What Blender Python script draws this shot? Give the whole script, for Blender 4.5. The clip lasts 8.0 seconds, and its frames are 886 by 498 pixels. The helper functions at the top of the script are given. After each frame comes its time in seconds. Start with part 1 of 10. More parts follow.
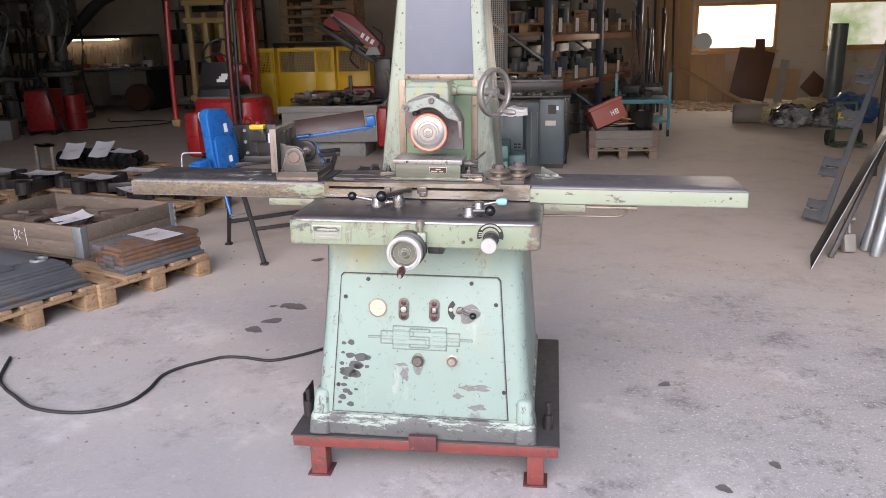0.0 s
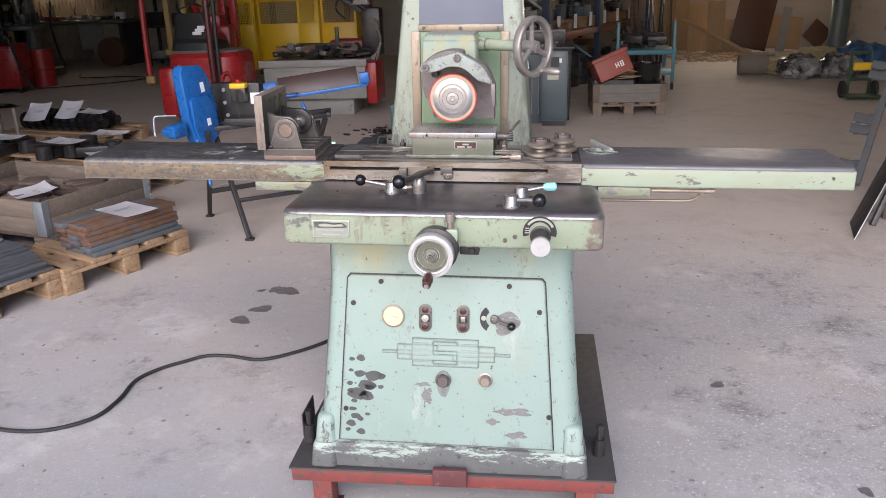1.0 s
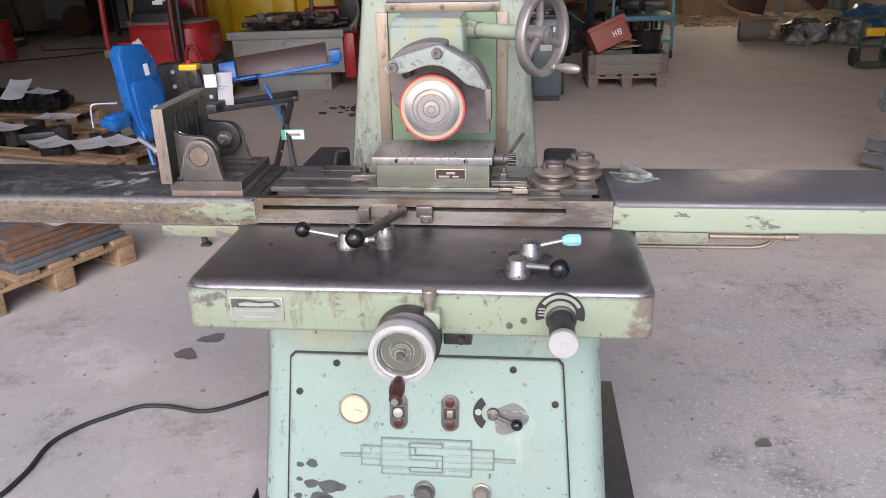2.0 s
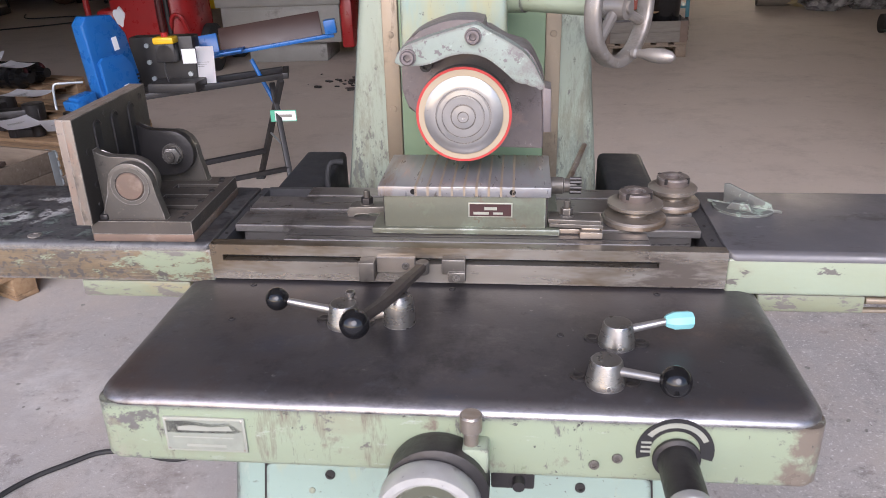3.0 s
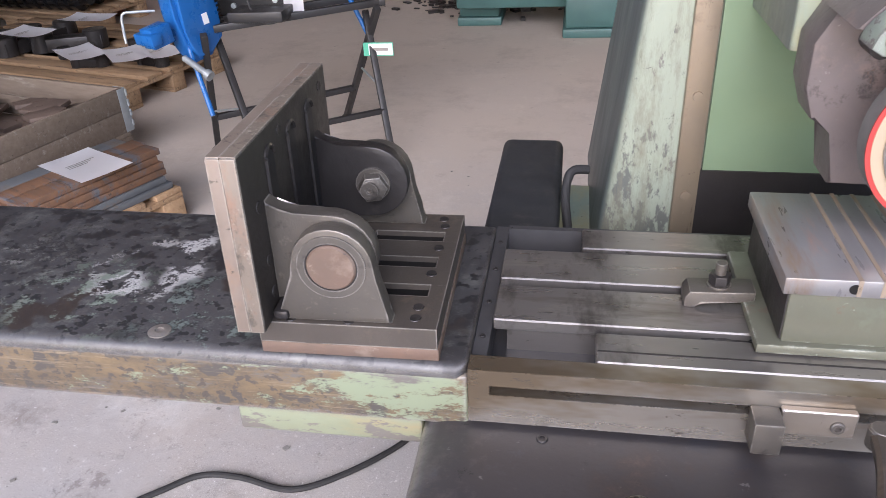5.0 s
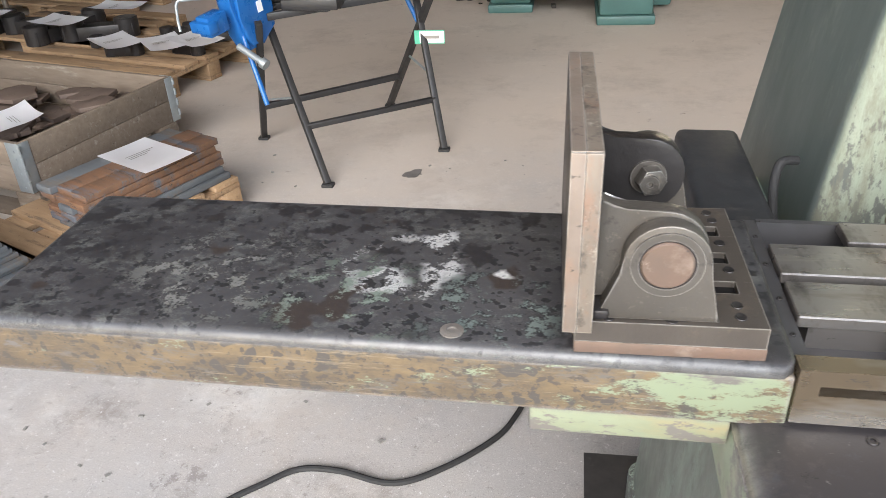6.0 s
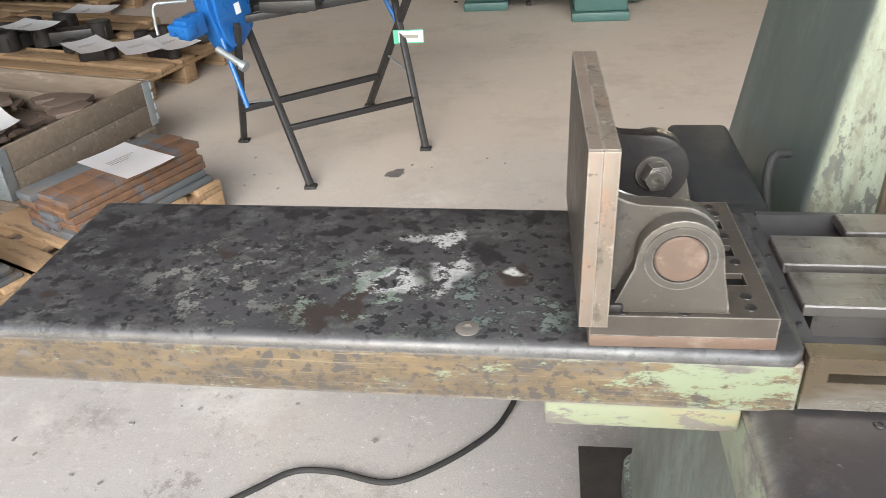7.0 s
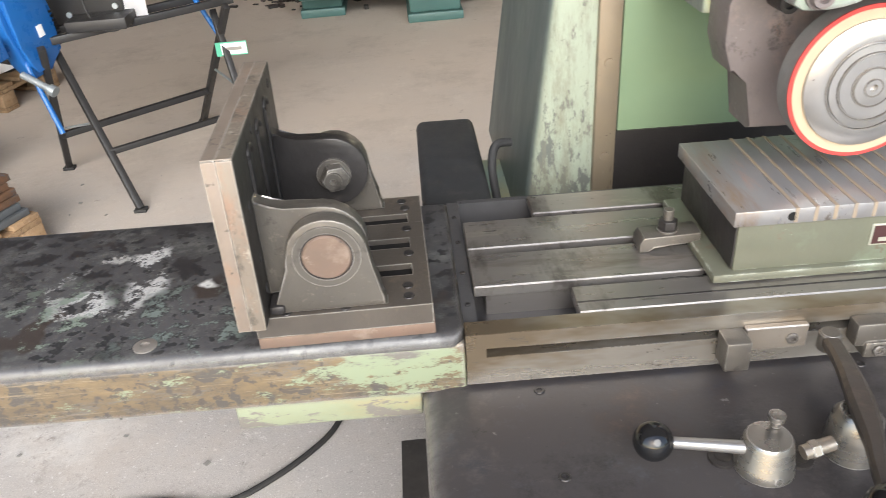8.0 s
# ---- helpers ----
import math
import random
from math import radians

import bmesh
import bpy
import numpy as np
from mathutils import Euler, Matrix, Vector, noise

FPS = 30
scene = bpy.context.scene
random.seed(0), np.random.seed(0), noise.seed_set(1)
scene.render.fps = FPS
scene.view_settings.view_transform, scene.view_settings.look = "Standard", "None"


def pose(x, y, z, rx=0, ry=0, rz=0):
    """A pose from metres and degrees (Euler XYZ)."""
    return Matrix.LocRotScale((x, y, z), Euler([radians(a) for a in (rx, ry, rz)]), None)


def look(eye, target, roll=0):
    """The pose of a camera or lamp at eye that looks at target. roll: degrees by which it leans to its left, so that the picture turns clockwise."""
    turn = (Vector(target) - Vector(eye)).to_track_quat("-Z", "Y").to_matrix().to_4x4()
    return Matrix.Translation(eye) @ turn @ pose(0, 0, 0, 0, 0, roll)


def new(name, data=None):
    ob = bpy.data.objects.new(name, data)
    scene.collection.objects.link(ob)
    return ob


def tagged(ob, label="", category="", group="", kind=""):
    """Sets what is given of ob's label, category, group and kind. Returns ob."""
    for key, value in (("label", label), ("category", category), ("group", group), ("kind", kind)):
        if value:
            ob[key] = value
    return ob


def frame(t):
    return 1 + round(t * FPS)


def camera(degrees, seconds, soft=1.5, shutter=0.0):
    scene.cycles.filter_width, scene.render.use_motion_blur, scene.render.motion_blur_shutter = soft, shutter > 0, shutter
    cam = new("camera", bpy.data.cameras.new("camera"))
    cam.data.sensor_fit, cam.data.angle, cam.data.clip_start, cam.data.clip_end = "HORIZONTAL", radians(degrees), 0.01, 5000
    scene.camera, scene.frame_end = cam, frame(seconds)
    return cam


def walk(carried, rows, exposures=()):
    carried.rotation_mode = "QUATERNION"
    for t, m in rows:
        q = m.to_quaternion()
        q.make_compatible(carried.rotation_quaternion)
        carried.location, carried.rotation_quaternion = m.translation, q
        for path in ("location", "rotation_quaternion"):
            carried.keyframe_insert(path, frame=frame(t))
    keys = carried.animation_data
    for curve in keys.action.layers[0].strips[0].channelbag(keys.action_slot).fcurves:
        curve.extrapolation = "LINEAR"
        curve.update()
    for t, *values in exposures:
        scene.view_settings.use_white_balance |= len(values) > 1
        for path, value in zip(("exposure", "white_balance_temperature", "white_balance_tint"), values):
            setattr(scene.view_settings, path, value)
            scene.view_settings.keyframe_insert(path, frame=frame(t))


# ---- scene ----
cam = camera(58.77, 8.0, soft=0.7, shutter=0.15)
# seconds, eye in metres, then tilt, roll and turn in degrees
PATH = [
    (0.0, 0.5306, -2.6520, 1.5852, 74.651, 1.352, 9.530),
    (0.5, 0.3861, -2.4079, 1.5826, 72.782, 1.425, 9.042),
    (1.0, 0.3133, -2.1334, 1.5607, 71.232, 1.685, 8.289),
    (1.5, 0.2940, -1.7861, 1.5686, 69.831, 1.916, 7.475),
    (3.0, 0.1217, -0.9796, 1.5199, 66.404, 2.287, 7.074),
    (3.5, 0.1148, -0.7685, 1.5045, 64.670, 2.341, 7.509),
    (4.0, 0.0061, -0.6365, 1.4988, 63.024, 2.620, 8.272),
    (4.5, -0.1928, -0.5297, 1.4907, 61.635, 2.622, 9.408),
    (5.0, -0.2667, -0.4863, 1.4840, 60.737, 2.944, 10.655),
    (6.5, -0.6028, -0.5209, 1.4961, 59.742, 3.026, 9.745),
    (7.0, -0.5619, -0.5231, 1.4988, 59.650, 3.314, 8.231),
    (7.5, -0.4562, -0.5317, 1.5008, 59.502, 3.846, 4.572),
    (8.0, -0.3691, -0.5280, 1.4967, 59.196, 4.147, -1.815),
]
walk(cam, [(t, pose(*row)) for t, *row in PATH], exposures=[
(0.0, 0.33, 6400, 21), (1.5, 0.25, 6350, 20), (3.0, 0.24, 6300, 21), (3.5, 0.32, 6300, 22), (4.5, 0.40, 6300, 22), (5.0, 0.55, 6250, 20), (6.5, 0.84, 6750, 7), (8.0, 0.84, 6800, 9)])

# ---- world and light ----
world = bpy.data.worlds.new("overcast_day")
scene.world = world
world.use_nodes = True
wn = world.node_tree.nodes
sky = wn.new("ShaderNodeTexSky")
sky.sky_type = "NISHITA"
sky.sun_disc = False
sky.sun_elevation = radians(31)
sky.sun_rotation = radians(200)
wn["Background"].inputs["Strength"].default_value = 0.26
world.node_tree.links.new(sky.outputs[0], wn["Background"].inputs["Color"])
sun = new("sun", bpy.data.lights.new("sun", "SUN"))
sun.data.energy, sun.data.angle, sun.data.color = 2.2, radians(40), (1.0, 0.98, 0.965)
sun.matrix_world = look((2.5, -13, 8), (0, 0, 0))
# daylight that comes in through the window of the far wall
day = new("window_daylight", bpy.data.lights.new("window_daylight", "AREA"))
day.data.shape, day.data.size, day.data.size_y = "RECTANGLE", 1.64, 0.94
day.data.energy, day.data.color = 55, (1.0, 0.88, 0.66)
day.matrix_world = look((3.93, 16.43, 1.575), (3.93, 12.0, 1.575))

# ---- materials ----
def nodes_of(name):
    m = bpy.data.materials.new(name)
    m.use_nodes = True
    nt = m.node_tree
    return m, nt, nt.nodes["Principled BSDF"]


def noise_tex(nt, scale, detail=4.0, rough=0.6, stretch=(1, 1, 1)):
    co = nt.nodes.new("ShaderNodeTexCoord")
    mp = nt.nodes.new("ShaderNodeMapping")
    mp.inputs["Scale"].default_value = stretch
    tx = nt.nodes.new("ShaderNodeTexNoise")
    tx.inputs["Scale"].default_value, tx.inputs["Detail"].default_value, tx.inputs["Roughness"].default_value = scale, detail, rough
    nt.links.new(co.outputs["Object"], mp.inputs["Vector"])
    nt.links.new(mp.outputs[0], tx.inputs["Vector"])
    return tx.outputs["Fac"]


def ramp(nt, fac, lo, hi):
    r = nt.nodes.new("ShaderNodeMapRange")
    r.inputs["From Min"].default_value, r.inputs["From Max"].default_value = lo, hi
    nt.links.new(fac, r.inputs["Value"])
    return r.outputs[0]


def mix(nt, fac, a, b):
    m = nt.nodes.new("ShaderNodeMix")
    m.data_type = "RGBA"
    for sock, v in ((m.inputs[0], fac), (m.inputs[6], a), (m.inputs[7], b)):
        if hasattr(v, "is_output"):
            nt.links.new(v, sock)
        elif isinstance(v, (int, float)):
            sock.default_value = v
        else:
            sock.default_value = (*v, 1)
    return m.outputs[2]


def rim_mask(nt, cut_at=0.34):
    """Rubbed bare rims: faces that lean between level and upright, broken up by noise."""
    geo = nt.nodes.new("ShaderNodeNewGeometry")
    sep = nt.nodes.new("ShaderNodeSeparateXYZ")
    nt.links.new(geo.outputs["Normal"], sep.inputs[0])
    out = ramp(nt, noise_tex(nt, 18, 7, 0.8, (0.4, 1, 1)), cut_at - 0.1, cut_at + 0.14)
    for lo, hi in ((0.97, 0.72), (0.12, 0.5)):
        mul = nt.nodes.new("ShaderNodeMath")
        mul.operation = "MULTIPLY"
        nt.links.new(ramp(nt, sep.outputs["Z"], lo, hi), mul.inputs[0])
        nt.links.new(out, mul.inputs[1])
        out = mul.outputs[0]
    return out


def rub_rim(m, colour, cut_at=0.34, rough=0.24):
    nt = m.node_tree
    bsdf = nt.nodes["Principled BSDF"]
    f = rim_mask(nt, cut_at)
    nt.links.new(mix(nt, f, bsdf.inputs["Base Color"].links[0].from_socket, colour), bsdf.inputs["Base Color"])
    for name, value in (("Metallic", 0.9), ("Roughness", rough)):
        sock = bsdf.inputs[name]
        m2 = nt.nodes.new("ShaderNodeMix")
        nt.links.new(f, m2.inputs[0])
        if sock.links:
            nt.links.new(sock.links[0].from_socket, m2.inputs[2])
        else:
            m2.inputs[2].default_value = sock.default_value
        m2.inputs[3].default_value = value
        nt.links.new(m2.outputs[0], sock)


def shaded_flank(m, colour, lo=0.62, hi=0.92):
    """Paints shade and oil dirt on west-facing sides, by normal, in broad noisy runs."""
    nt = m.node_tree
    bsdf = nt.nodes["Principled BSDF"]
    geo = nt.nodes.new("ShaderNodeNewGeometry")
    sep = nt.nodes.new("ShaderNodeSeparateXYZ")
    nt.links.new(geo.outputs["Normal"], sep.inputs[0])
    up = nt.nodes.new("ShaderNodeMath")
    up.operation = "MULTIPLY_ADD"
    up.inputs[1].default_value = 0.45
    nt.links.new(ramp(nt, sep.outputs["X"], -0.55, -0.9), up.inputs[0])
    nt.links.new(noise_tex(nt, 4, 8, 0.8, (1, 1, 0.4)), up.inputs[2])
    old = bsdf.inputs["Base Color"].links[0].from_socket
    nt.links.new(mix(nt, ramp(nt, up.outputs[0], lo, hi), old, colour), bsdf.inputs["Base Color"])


def edge_mask(nt, size, cut_at=0.4):
    """Worn edges: where the rounded normal leaves the face's own, broken up by noise."""
    bev = nt.nodes.new("ShaderNodeBevel")
    bev.samples = 4
    bev.inputs["Radius"].default_value = size
    geo = nt.nodes.new("ShaderNodeNewGeometry")
    dot = nt.nodes.new("ShaderNodeVectorMath")
    dot.operation = "DOT_PRODUCT"
    nt.links.new(bev.outputs[0], dot.inputs[0])
    nt.links.new(geo.outputs["Normal"], dot.inputs[1])
    wear = ramp(nt, dot.outputs["Value"], 0.995, 0.9)
    cut = ramp(nt, noise_tex(nt, 22, 5, 0.7), cut_at - 0.06, cut_at + 0.1)
    mul = nt.nodes.new("ShaderNodeMath")
    mul.operation = "MULTIPLY"
    nt.links.new(wear, mul.inputs[0])
    nt.links.new(cut, mul.inputs[1])
    return mul.outputs[0]


def surface(name, base, second=None, rough=0.6, metal=0.0, scale=6.0, chips=None, chip_scale=30.0, chip_amount=0.62,
            stain=None, stain_scale=3.0, stain_amount=0.6, bump=0.15, bump_scale=120.0, stretch=(1, 1, 1), spread=0.25, rough_spread=0.2, chip_metal=0.0, edge=None, edge_size=0.004, edge_metal=0.0, edge_rough=0.0, edge_cut=0.4):
    """A surface with broad colour variation, chips of another colour, stains and fine relief."""
    m, nt, bsdf = nodes_of(name)
    second = second or tuple(v * 0.72 for v in base)
    colour = mix(nt, ramp(nt, noise_tex(nt, scale, 5, 0.65, stretch), 0.5 - spread, 0.5 + spread), second, base)
    metal_out = None
    if stain:
        colour = mix(nt, ramp(nt, noise_tex(nt, stain_scale, 6, 0.7, stretch), stain_amount, stain_amount + 0.12), colour, stain)
    if chips:
        f = ramp(nt, noise_tex(nt, chip_scale, 6, 0.72, stretch), chip_amount, chip_amount + 0.03)
        colour = mix(nt, f, colour, chips)
        if chip_metal:
            metal_out = f
    if edge:
        f = edge_f = edge_mask(nt, edge_size, edge_cut)
        colour = mix(nt, f, colour, edge)
        if edge_metal and metal_out is None:
            mm = nt.nodes.new("ShaderNodeMapRange")
            mm.inputs["To Min"].default_value, mm.inputs["To Max"].default_value = metal, edge_metal
            nt.links.new(f, mm.inputs["Value"])
            metal_out = mm.outputs[0]
    nt.links.new(colour, bsdf.inputs["Base Color"])
    bsdf.inputs["Metallic"].default_value = metal
    if metal_out is not None:
        nt.links.new(metal_out, bsdf.inputs["Metallic"])
    rr = nt.nodes.new("ShaderNodeMapRange")
    rr.inputs["To Min"].default_value, rr.inputs["To Max"].default_value = max(0.05, rough - rough_spread), min(1, rough + rough_spread)
    nt.links.new(noise_tex(nt, scale * 4, 4, 0.6, stretch), rr.inputs["Value"])
    rough_out = rr.outputs[0]
    if edge and edge_rough:
        m2 = nt.nodes.new("ShaderNodeMix")
        nt.links.new(edge_f, m2.inputs[0])
        nt.links.new(rough_out, m2.inputs[2])
        m2.inputs[3].default_value = edge_rough
        rough_out = m2.outputs[0]
    nt.links.new(rough_out, bsdf.inputs["Roughness"])
    if bump:
        b = nt.nodes.new("ShaderNodeBump")
        b.inputs["Strength"].default_value, b.inputs["Distance"].default_value = bump, 0.002
        nt.links.new(noise_tex(nt, bump_scale, 5, 0.6, stretch), b.inputs["Height"])
        nt.links.new(b.outputs[0], bsdf.inputs["Normal"])
    return m


def layer(m, colour, lo, hi, scale, detail=6, rough=0.72, stretch=(1, 1, 1), axis="", a=0.0, b=1.0, reach=0.3):
    """Lays one more worn or stained colour over a surface, where a noise passes lo..hi; along an axis the noise may be raised from a to b."""
    nt = m.node_tree
    bsdf = nt.nodes["Principled BSDF"]
    fac = noise_tex(nt, scale, detail, rough, stretch)
    if axis:
        co = nt.nodes.new("ShaderNodeTexCoord")
        sep = nt.nodes.new("ShaderNodeSeparateXYZ")
        nt.links.new(co.outputs["Object"], sep.inputs[0])
        up = nt.nodes.new("ShaderNodeMath")
        up.operation = "MULTIPLY_ADD"
        up.inputs[1].default_value = reach
        nt.links.new(ramp(nt, sep.outputs[axis], a, b), up.inputs[0])
        nt.links.new(fac, up.inputs[2])
        fac = up.outputs[0]
    old = bsdf.inputs["Base Color"].links[0].from_socket
    nt.links.new(mix(nt, ramp(nt, fac, lo, hi), old, colour), bsdf.inputs["Base Color"])
    return m


def glow(name, colour, strength):
    m, nt, bsdf = nodes_of(name)
    bsdf.inputs["Base Color"].default_value = (*colour, 1)
    bsdf.inputs["Emission Color"].default_value = (*colour, 1)
    bsdf.inputs["Emission Strength"].default_value = strength
    return m


GREEN = surface("pale_green_machine_paint", (0.285, 0.38, 0.33), (0.25, 0.33, 0.28), 0.42, scale=4, chips=(0.12, 0.12, 0.11), chip_scale=42, chip_amount=0.70,
                stain=(0.29, 0.345, 0.275), stain_scale=2.5, stain_amount=0.58, bump=0.12, bump_scale=60, edge=(0.10, 0.10, 0.09), edge_size=0.009, edge_cut=0.36)
layer(GREEN, (0.36, 0.42, 0.36), 0.58, 0.68, 9, 6, 0.7, (1, 1, 0.4))
layer(GREEN, (0.255, 0.30, 0.25), 0.63, 0.66, 15, 7, 0.8, (0.35, 1, 2.2))
layer(GREEN, (0.13, 0.13, 0.118), 0.67, 0.69, 26, 7, 0.8, (2.4, 1, 0.5))
layer(GREEN, (0.36, 0.36, 0.22), 0.66, 0.80, 5, 5, 0.7, (1.5, 1, 0.4), "Z", 0.5, 0.74, 0.24)
layer(GREEN, (0.10, 0.098, 0.09), 0.64, 0.655, 60, 5, 0.75)
layer(GREEN, (0.12, 0.12, 0.105), 0.70, 0.72, 34, 7, 0.8, (1.5, 1, 0.7), "X", -0.27, -0.36, 0.15)
layer(GREEN, (0.12, 0.12, 0.105), 0.70, 0.72, 34, 7, 0.8, (1.5, 1, 0.7), "X", 0.27, 0.36, 0.13)
layer(GREEN, (0.17, 0.19, 0.17), 0.60, 0.70, 11, 8, 0.8, (1, 1, 0.5), "Z", 0.12, 0.06, 0.12)
GREEN_COLUMN = surface("scuffed_green_column_paint", (0.325, 0.38, 0.315), (0.31, 0.345, 0.262), 0.42, scale=3, chips=(0.17, 0.17, 0.15), chip_scale=30, chip_amount=0.64, stretch=(1.6, 1.6, 0.6),
                       stain=(0.40, 0.43, 0.335), stain_scale=2.2, stain_amount=0.55, bump=0.12, bump_scale=60, edge=(0.13, 0.125, 0.11), edge_size=0.01)
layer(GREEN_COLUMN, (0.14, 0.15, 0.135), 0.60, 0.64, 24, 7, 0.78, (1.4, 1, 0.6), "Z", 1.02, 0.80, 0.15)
layer(GREEN_COLUMN, (0.40, 0.425, 0.345), 0.52, 0.70, 4, 6, 0.7, (1.4, 1, 0.5))
layer(GREEN_COLUMN, (0.115, 0.125, 0.11), 0.64, 0.67, 13, 8, 0.82, (1.2, 1, 0.9))
layer(GREEN_COLUMN, (0.10, 0.10, 0.09), 0.67, 0.69, 50, 6, 0.75, (0.4, 1, 1.6))
layer(GREEN_COLUMN, (0.17, 0.155, 0.115), 0.60, 0.72, 7, 9, 0.85, (2.0, 1, 0.35))
layer(GREEN_COLUMN, (0.12, 0.125, 0.11), 0.61, 0.66, 16, 9, 0.86, (1.2, 1, 0.7), "X", 0.12, 0.22, 0.07)
layer(GREEN_COLUMN, (0.165, 0.19, 0.155), 0.60, 0.74, 6, 9, 0.85, (1.5, 1, 0.6), "X", 0.10, 0.19, 0.16)
layer(GREEN_COLUMN, (0.20, 0.20, 0.15), 0.62, 0.76, 8, 9, 0.85, (2.2, 1, 0.4), "Z", 1.25, 1.05, 0.12)
# the column's shaded left flank is darkened in its colour
shaded_flank(GREEN_COLUMN, (0.12, 0.145, 0.135))
layer(GREEN, (0.15, 0.15, 0.13), 0.63, 0.66, 18, 10, 0.88, (1.2, 1, 0.6))
layer(GREEN, (0.10, 0.10, 0.09), 0.66, 0.68, 90, 6, 0.8)
# same painted shade on the left-facing sides of the base paint
shaded_flank(GREEN, (0.14, 0.155, 0.135), 0.70, 1.0)
GREEN_WORN = surface("worn_green_paint_on_iron", (0.34, 0.405, 0.30), (0.31, 0.345, 0.24), 0.42, scale=7, chips=(0.145, 0.135, 0.12), chip_scale=20, chip_amount=0.60,
                     stain=(0.29, 0.285, 0.20), stain_scale=5, stain_amount=0.60, bump=0.25, bump_scale=60, stretch=(0.7, 1, 1.5), edge=(0.24, 0.23, 0.22), edge_size=0.007, edge_metal=0.7, edge_rough=0.28)
SADDLE_GREEN = surface("saddle_green_paint", (0.315, 0.375, 0.265), (0.29, 0.335, 0.225), 0.36, scale=7, chips=(0.145, 0.14, 0.125), chip_scale=13, chip_amount=0.61, stain=(0.29, 0.30, 0.21), stain_scale=4, stain_amount=0.6,
                       bump=0.2, bump_scale=50, stretch=(0.8, 1, 1.2), edge=(0.22, 0.215, 0.205), edge_size=0.012, edge_metal=0.6, edge_rough=0.3, edge_cut=0.36)
layer(SADDLE_GREEN, (0.15, 0.145, 0.13), 0.585, 0.63, 20, 8, 0.8, (1.6, 1, 0.5))
layer(SADDLE_GREEN, (0.19, 0.165, 0.125), 0.58, 0.68, 8, 7, 0.78, (2.2, 1, 0.35))
layer(SADDLE_GREEN, (0.16, 0.15, 0.14), 0.66, 0.70, 20, 7, 0.78, (0.8, 1, 1.2), "X", -0.33, -0.40, 0.14)
layer(SADDLE_GREEN, (0.20, 0.165, 0.13), 0.62, 0.70, 14, 6, 0.7, (1, 1, 1), "X", 0.325, 0.39, 0.26)
layer(SADDLE_GREEN, (0.40, 0.44, 0.36), 0.60, 0.68, 34, 7, 0.8, (0.5, 1, 1.5))
layer(SADDLE_GREEN, (0.08, 0.078, 0.07), 0.67, 0.685, 60, 4, 0.7)
layer(SADDLE_GREEN, (0.10, 0.098, 0.09), 0.66, 0.69, 30, 8, 0.8, (0.6, 1, 1.4), "Z", 0.80, 0.83, 0.12)
layer(SADDLE_GREEN, (0.36, 0.34, 0.26), 0.60, 0.72, 7, 6, 0.7, (1.5, 1, 0.5))
GREEN_DEEP = surface("fresh_green_enamel", (0.23, 0.325, 0.20), (0.19, 0.27, 0.17), 0.35, scale=3, stain=(0.17, 0.26, 0.14), stain_scale=4, stain_amount=0.62, bump=0.06)
GREEN_OILY = surface("oily_dark_green_paint", (0.135, 0.145, 0.135), (0.095, 0.095, 0.093), 0.4, scale=9, chips=(0.06, 0.058, 0.055), chip_scale=44, chip_amount=0.6, bump=0.3, edge=(0.06, 0.055, 0.05), edge_size=0.006)
layer(GREEN_OILY, (0.33, 0.40, 0.34), 0.63, 0.66, 18, 9, 0.84, (0.4, 1, 1.5), "Z", 0.0, 0.06, 0.13)
layer(GREEN_OILY, (0.27, 0.31, 0.27), 0.62, 0.65, 60, 8, 0.82, (0.6, 1, 1.6))
STEEL_DARK = surface("oiled_dark_steel_cover", (0.062, 0.055, 0.055), (0.046, 0.042, 0.044), 0.44, 0.1, scale=4, stain=(0.038, 0.033, 0.035), stain_scale=6, stain_amount=0.55, bump=0.10, bump_scale=160,
                     rough_spread=0.16, edge=(0.50, 0.49, 0.49), edge_size=0.012, edge_metal=0.85, edge_rough=0.26, edge_cut=0.28)
layer(STEEL_DARK, (0.066, 0.047, 0.040), 0.52, 0.66, 3, 6, 0.7)
layer(STEEL_DARK, (0.046, 0.045, 0.052), 0.54, 0.62, 7, 7, 0.75, (0.5, 1, 1))
layer(STEEL_DARK, (0.15, 0.14, 0.135), 0.67, 0.69, 70, 5, 0.7)
layer(STEEL_DARK, (0.085, 0.075, 0.072), 0.55, 0.66, 11, 9, 0.85)
layer(STEEL_DARK, (0.11, 0.10, 0.10), 0.62, 0.72, 5, 9, 0.8, (0.6, 1.2, 1))
layer(STEEL_DARK, (0.10, 0.09, 0.088), 0.66, 0.68, 20, 8, 0.8, (0.25, 2.5, 1))
layer(STEEL_DARK, (0.025, 0.023, 0.023), 0.64, 0.68, 26, 6, 0.75)
layer(STEEL_DARK, (0.030, 0.027, 0.028), 0.53, 0.64, 5, 9, 0.82)
layer(STEEL_DARK, (0.088, 0.064, 0.055), 0.58, 0.68, 6, 9, 0.84)
layer(STEEL_DARK, (0.072, 0.074, 0.082), 0.58, 0.68, 4.5, 9, 0.84)
rub_rim(STEEL_DARK, (0.36, 0.345, 0.34), 0.42, 0.32)
WAY_BLACK = surface("dull_black_way_cover", (0.040, 0.042, 0.044), (0.027, 0.028, 0.03), 0.58, scale=8, stain=(0.062, 0.058, 0.055), stain_scale=14, stain_amount=0.56, bump=0.15, edge=(0.12, 0.115, 0.11), edge_size=0.01, edge_cut=0.46)
layer(WAY_BLACK, (0.10, 0.098, 0.095), 0.64, 0.68, 30, 8, 0.85)
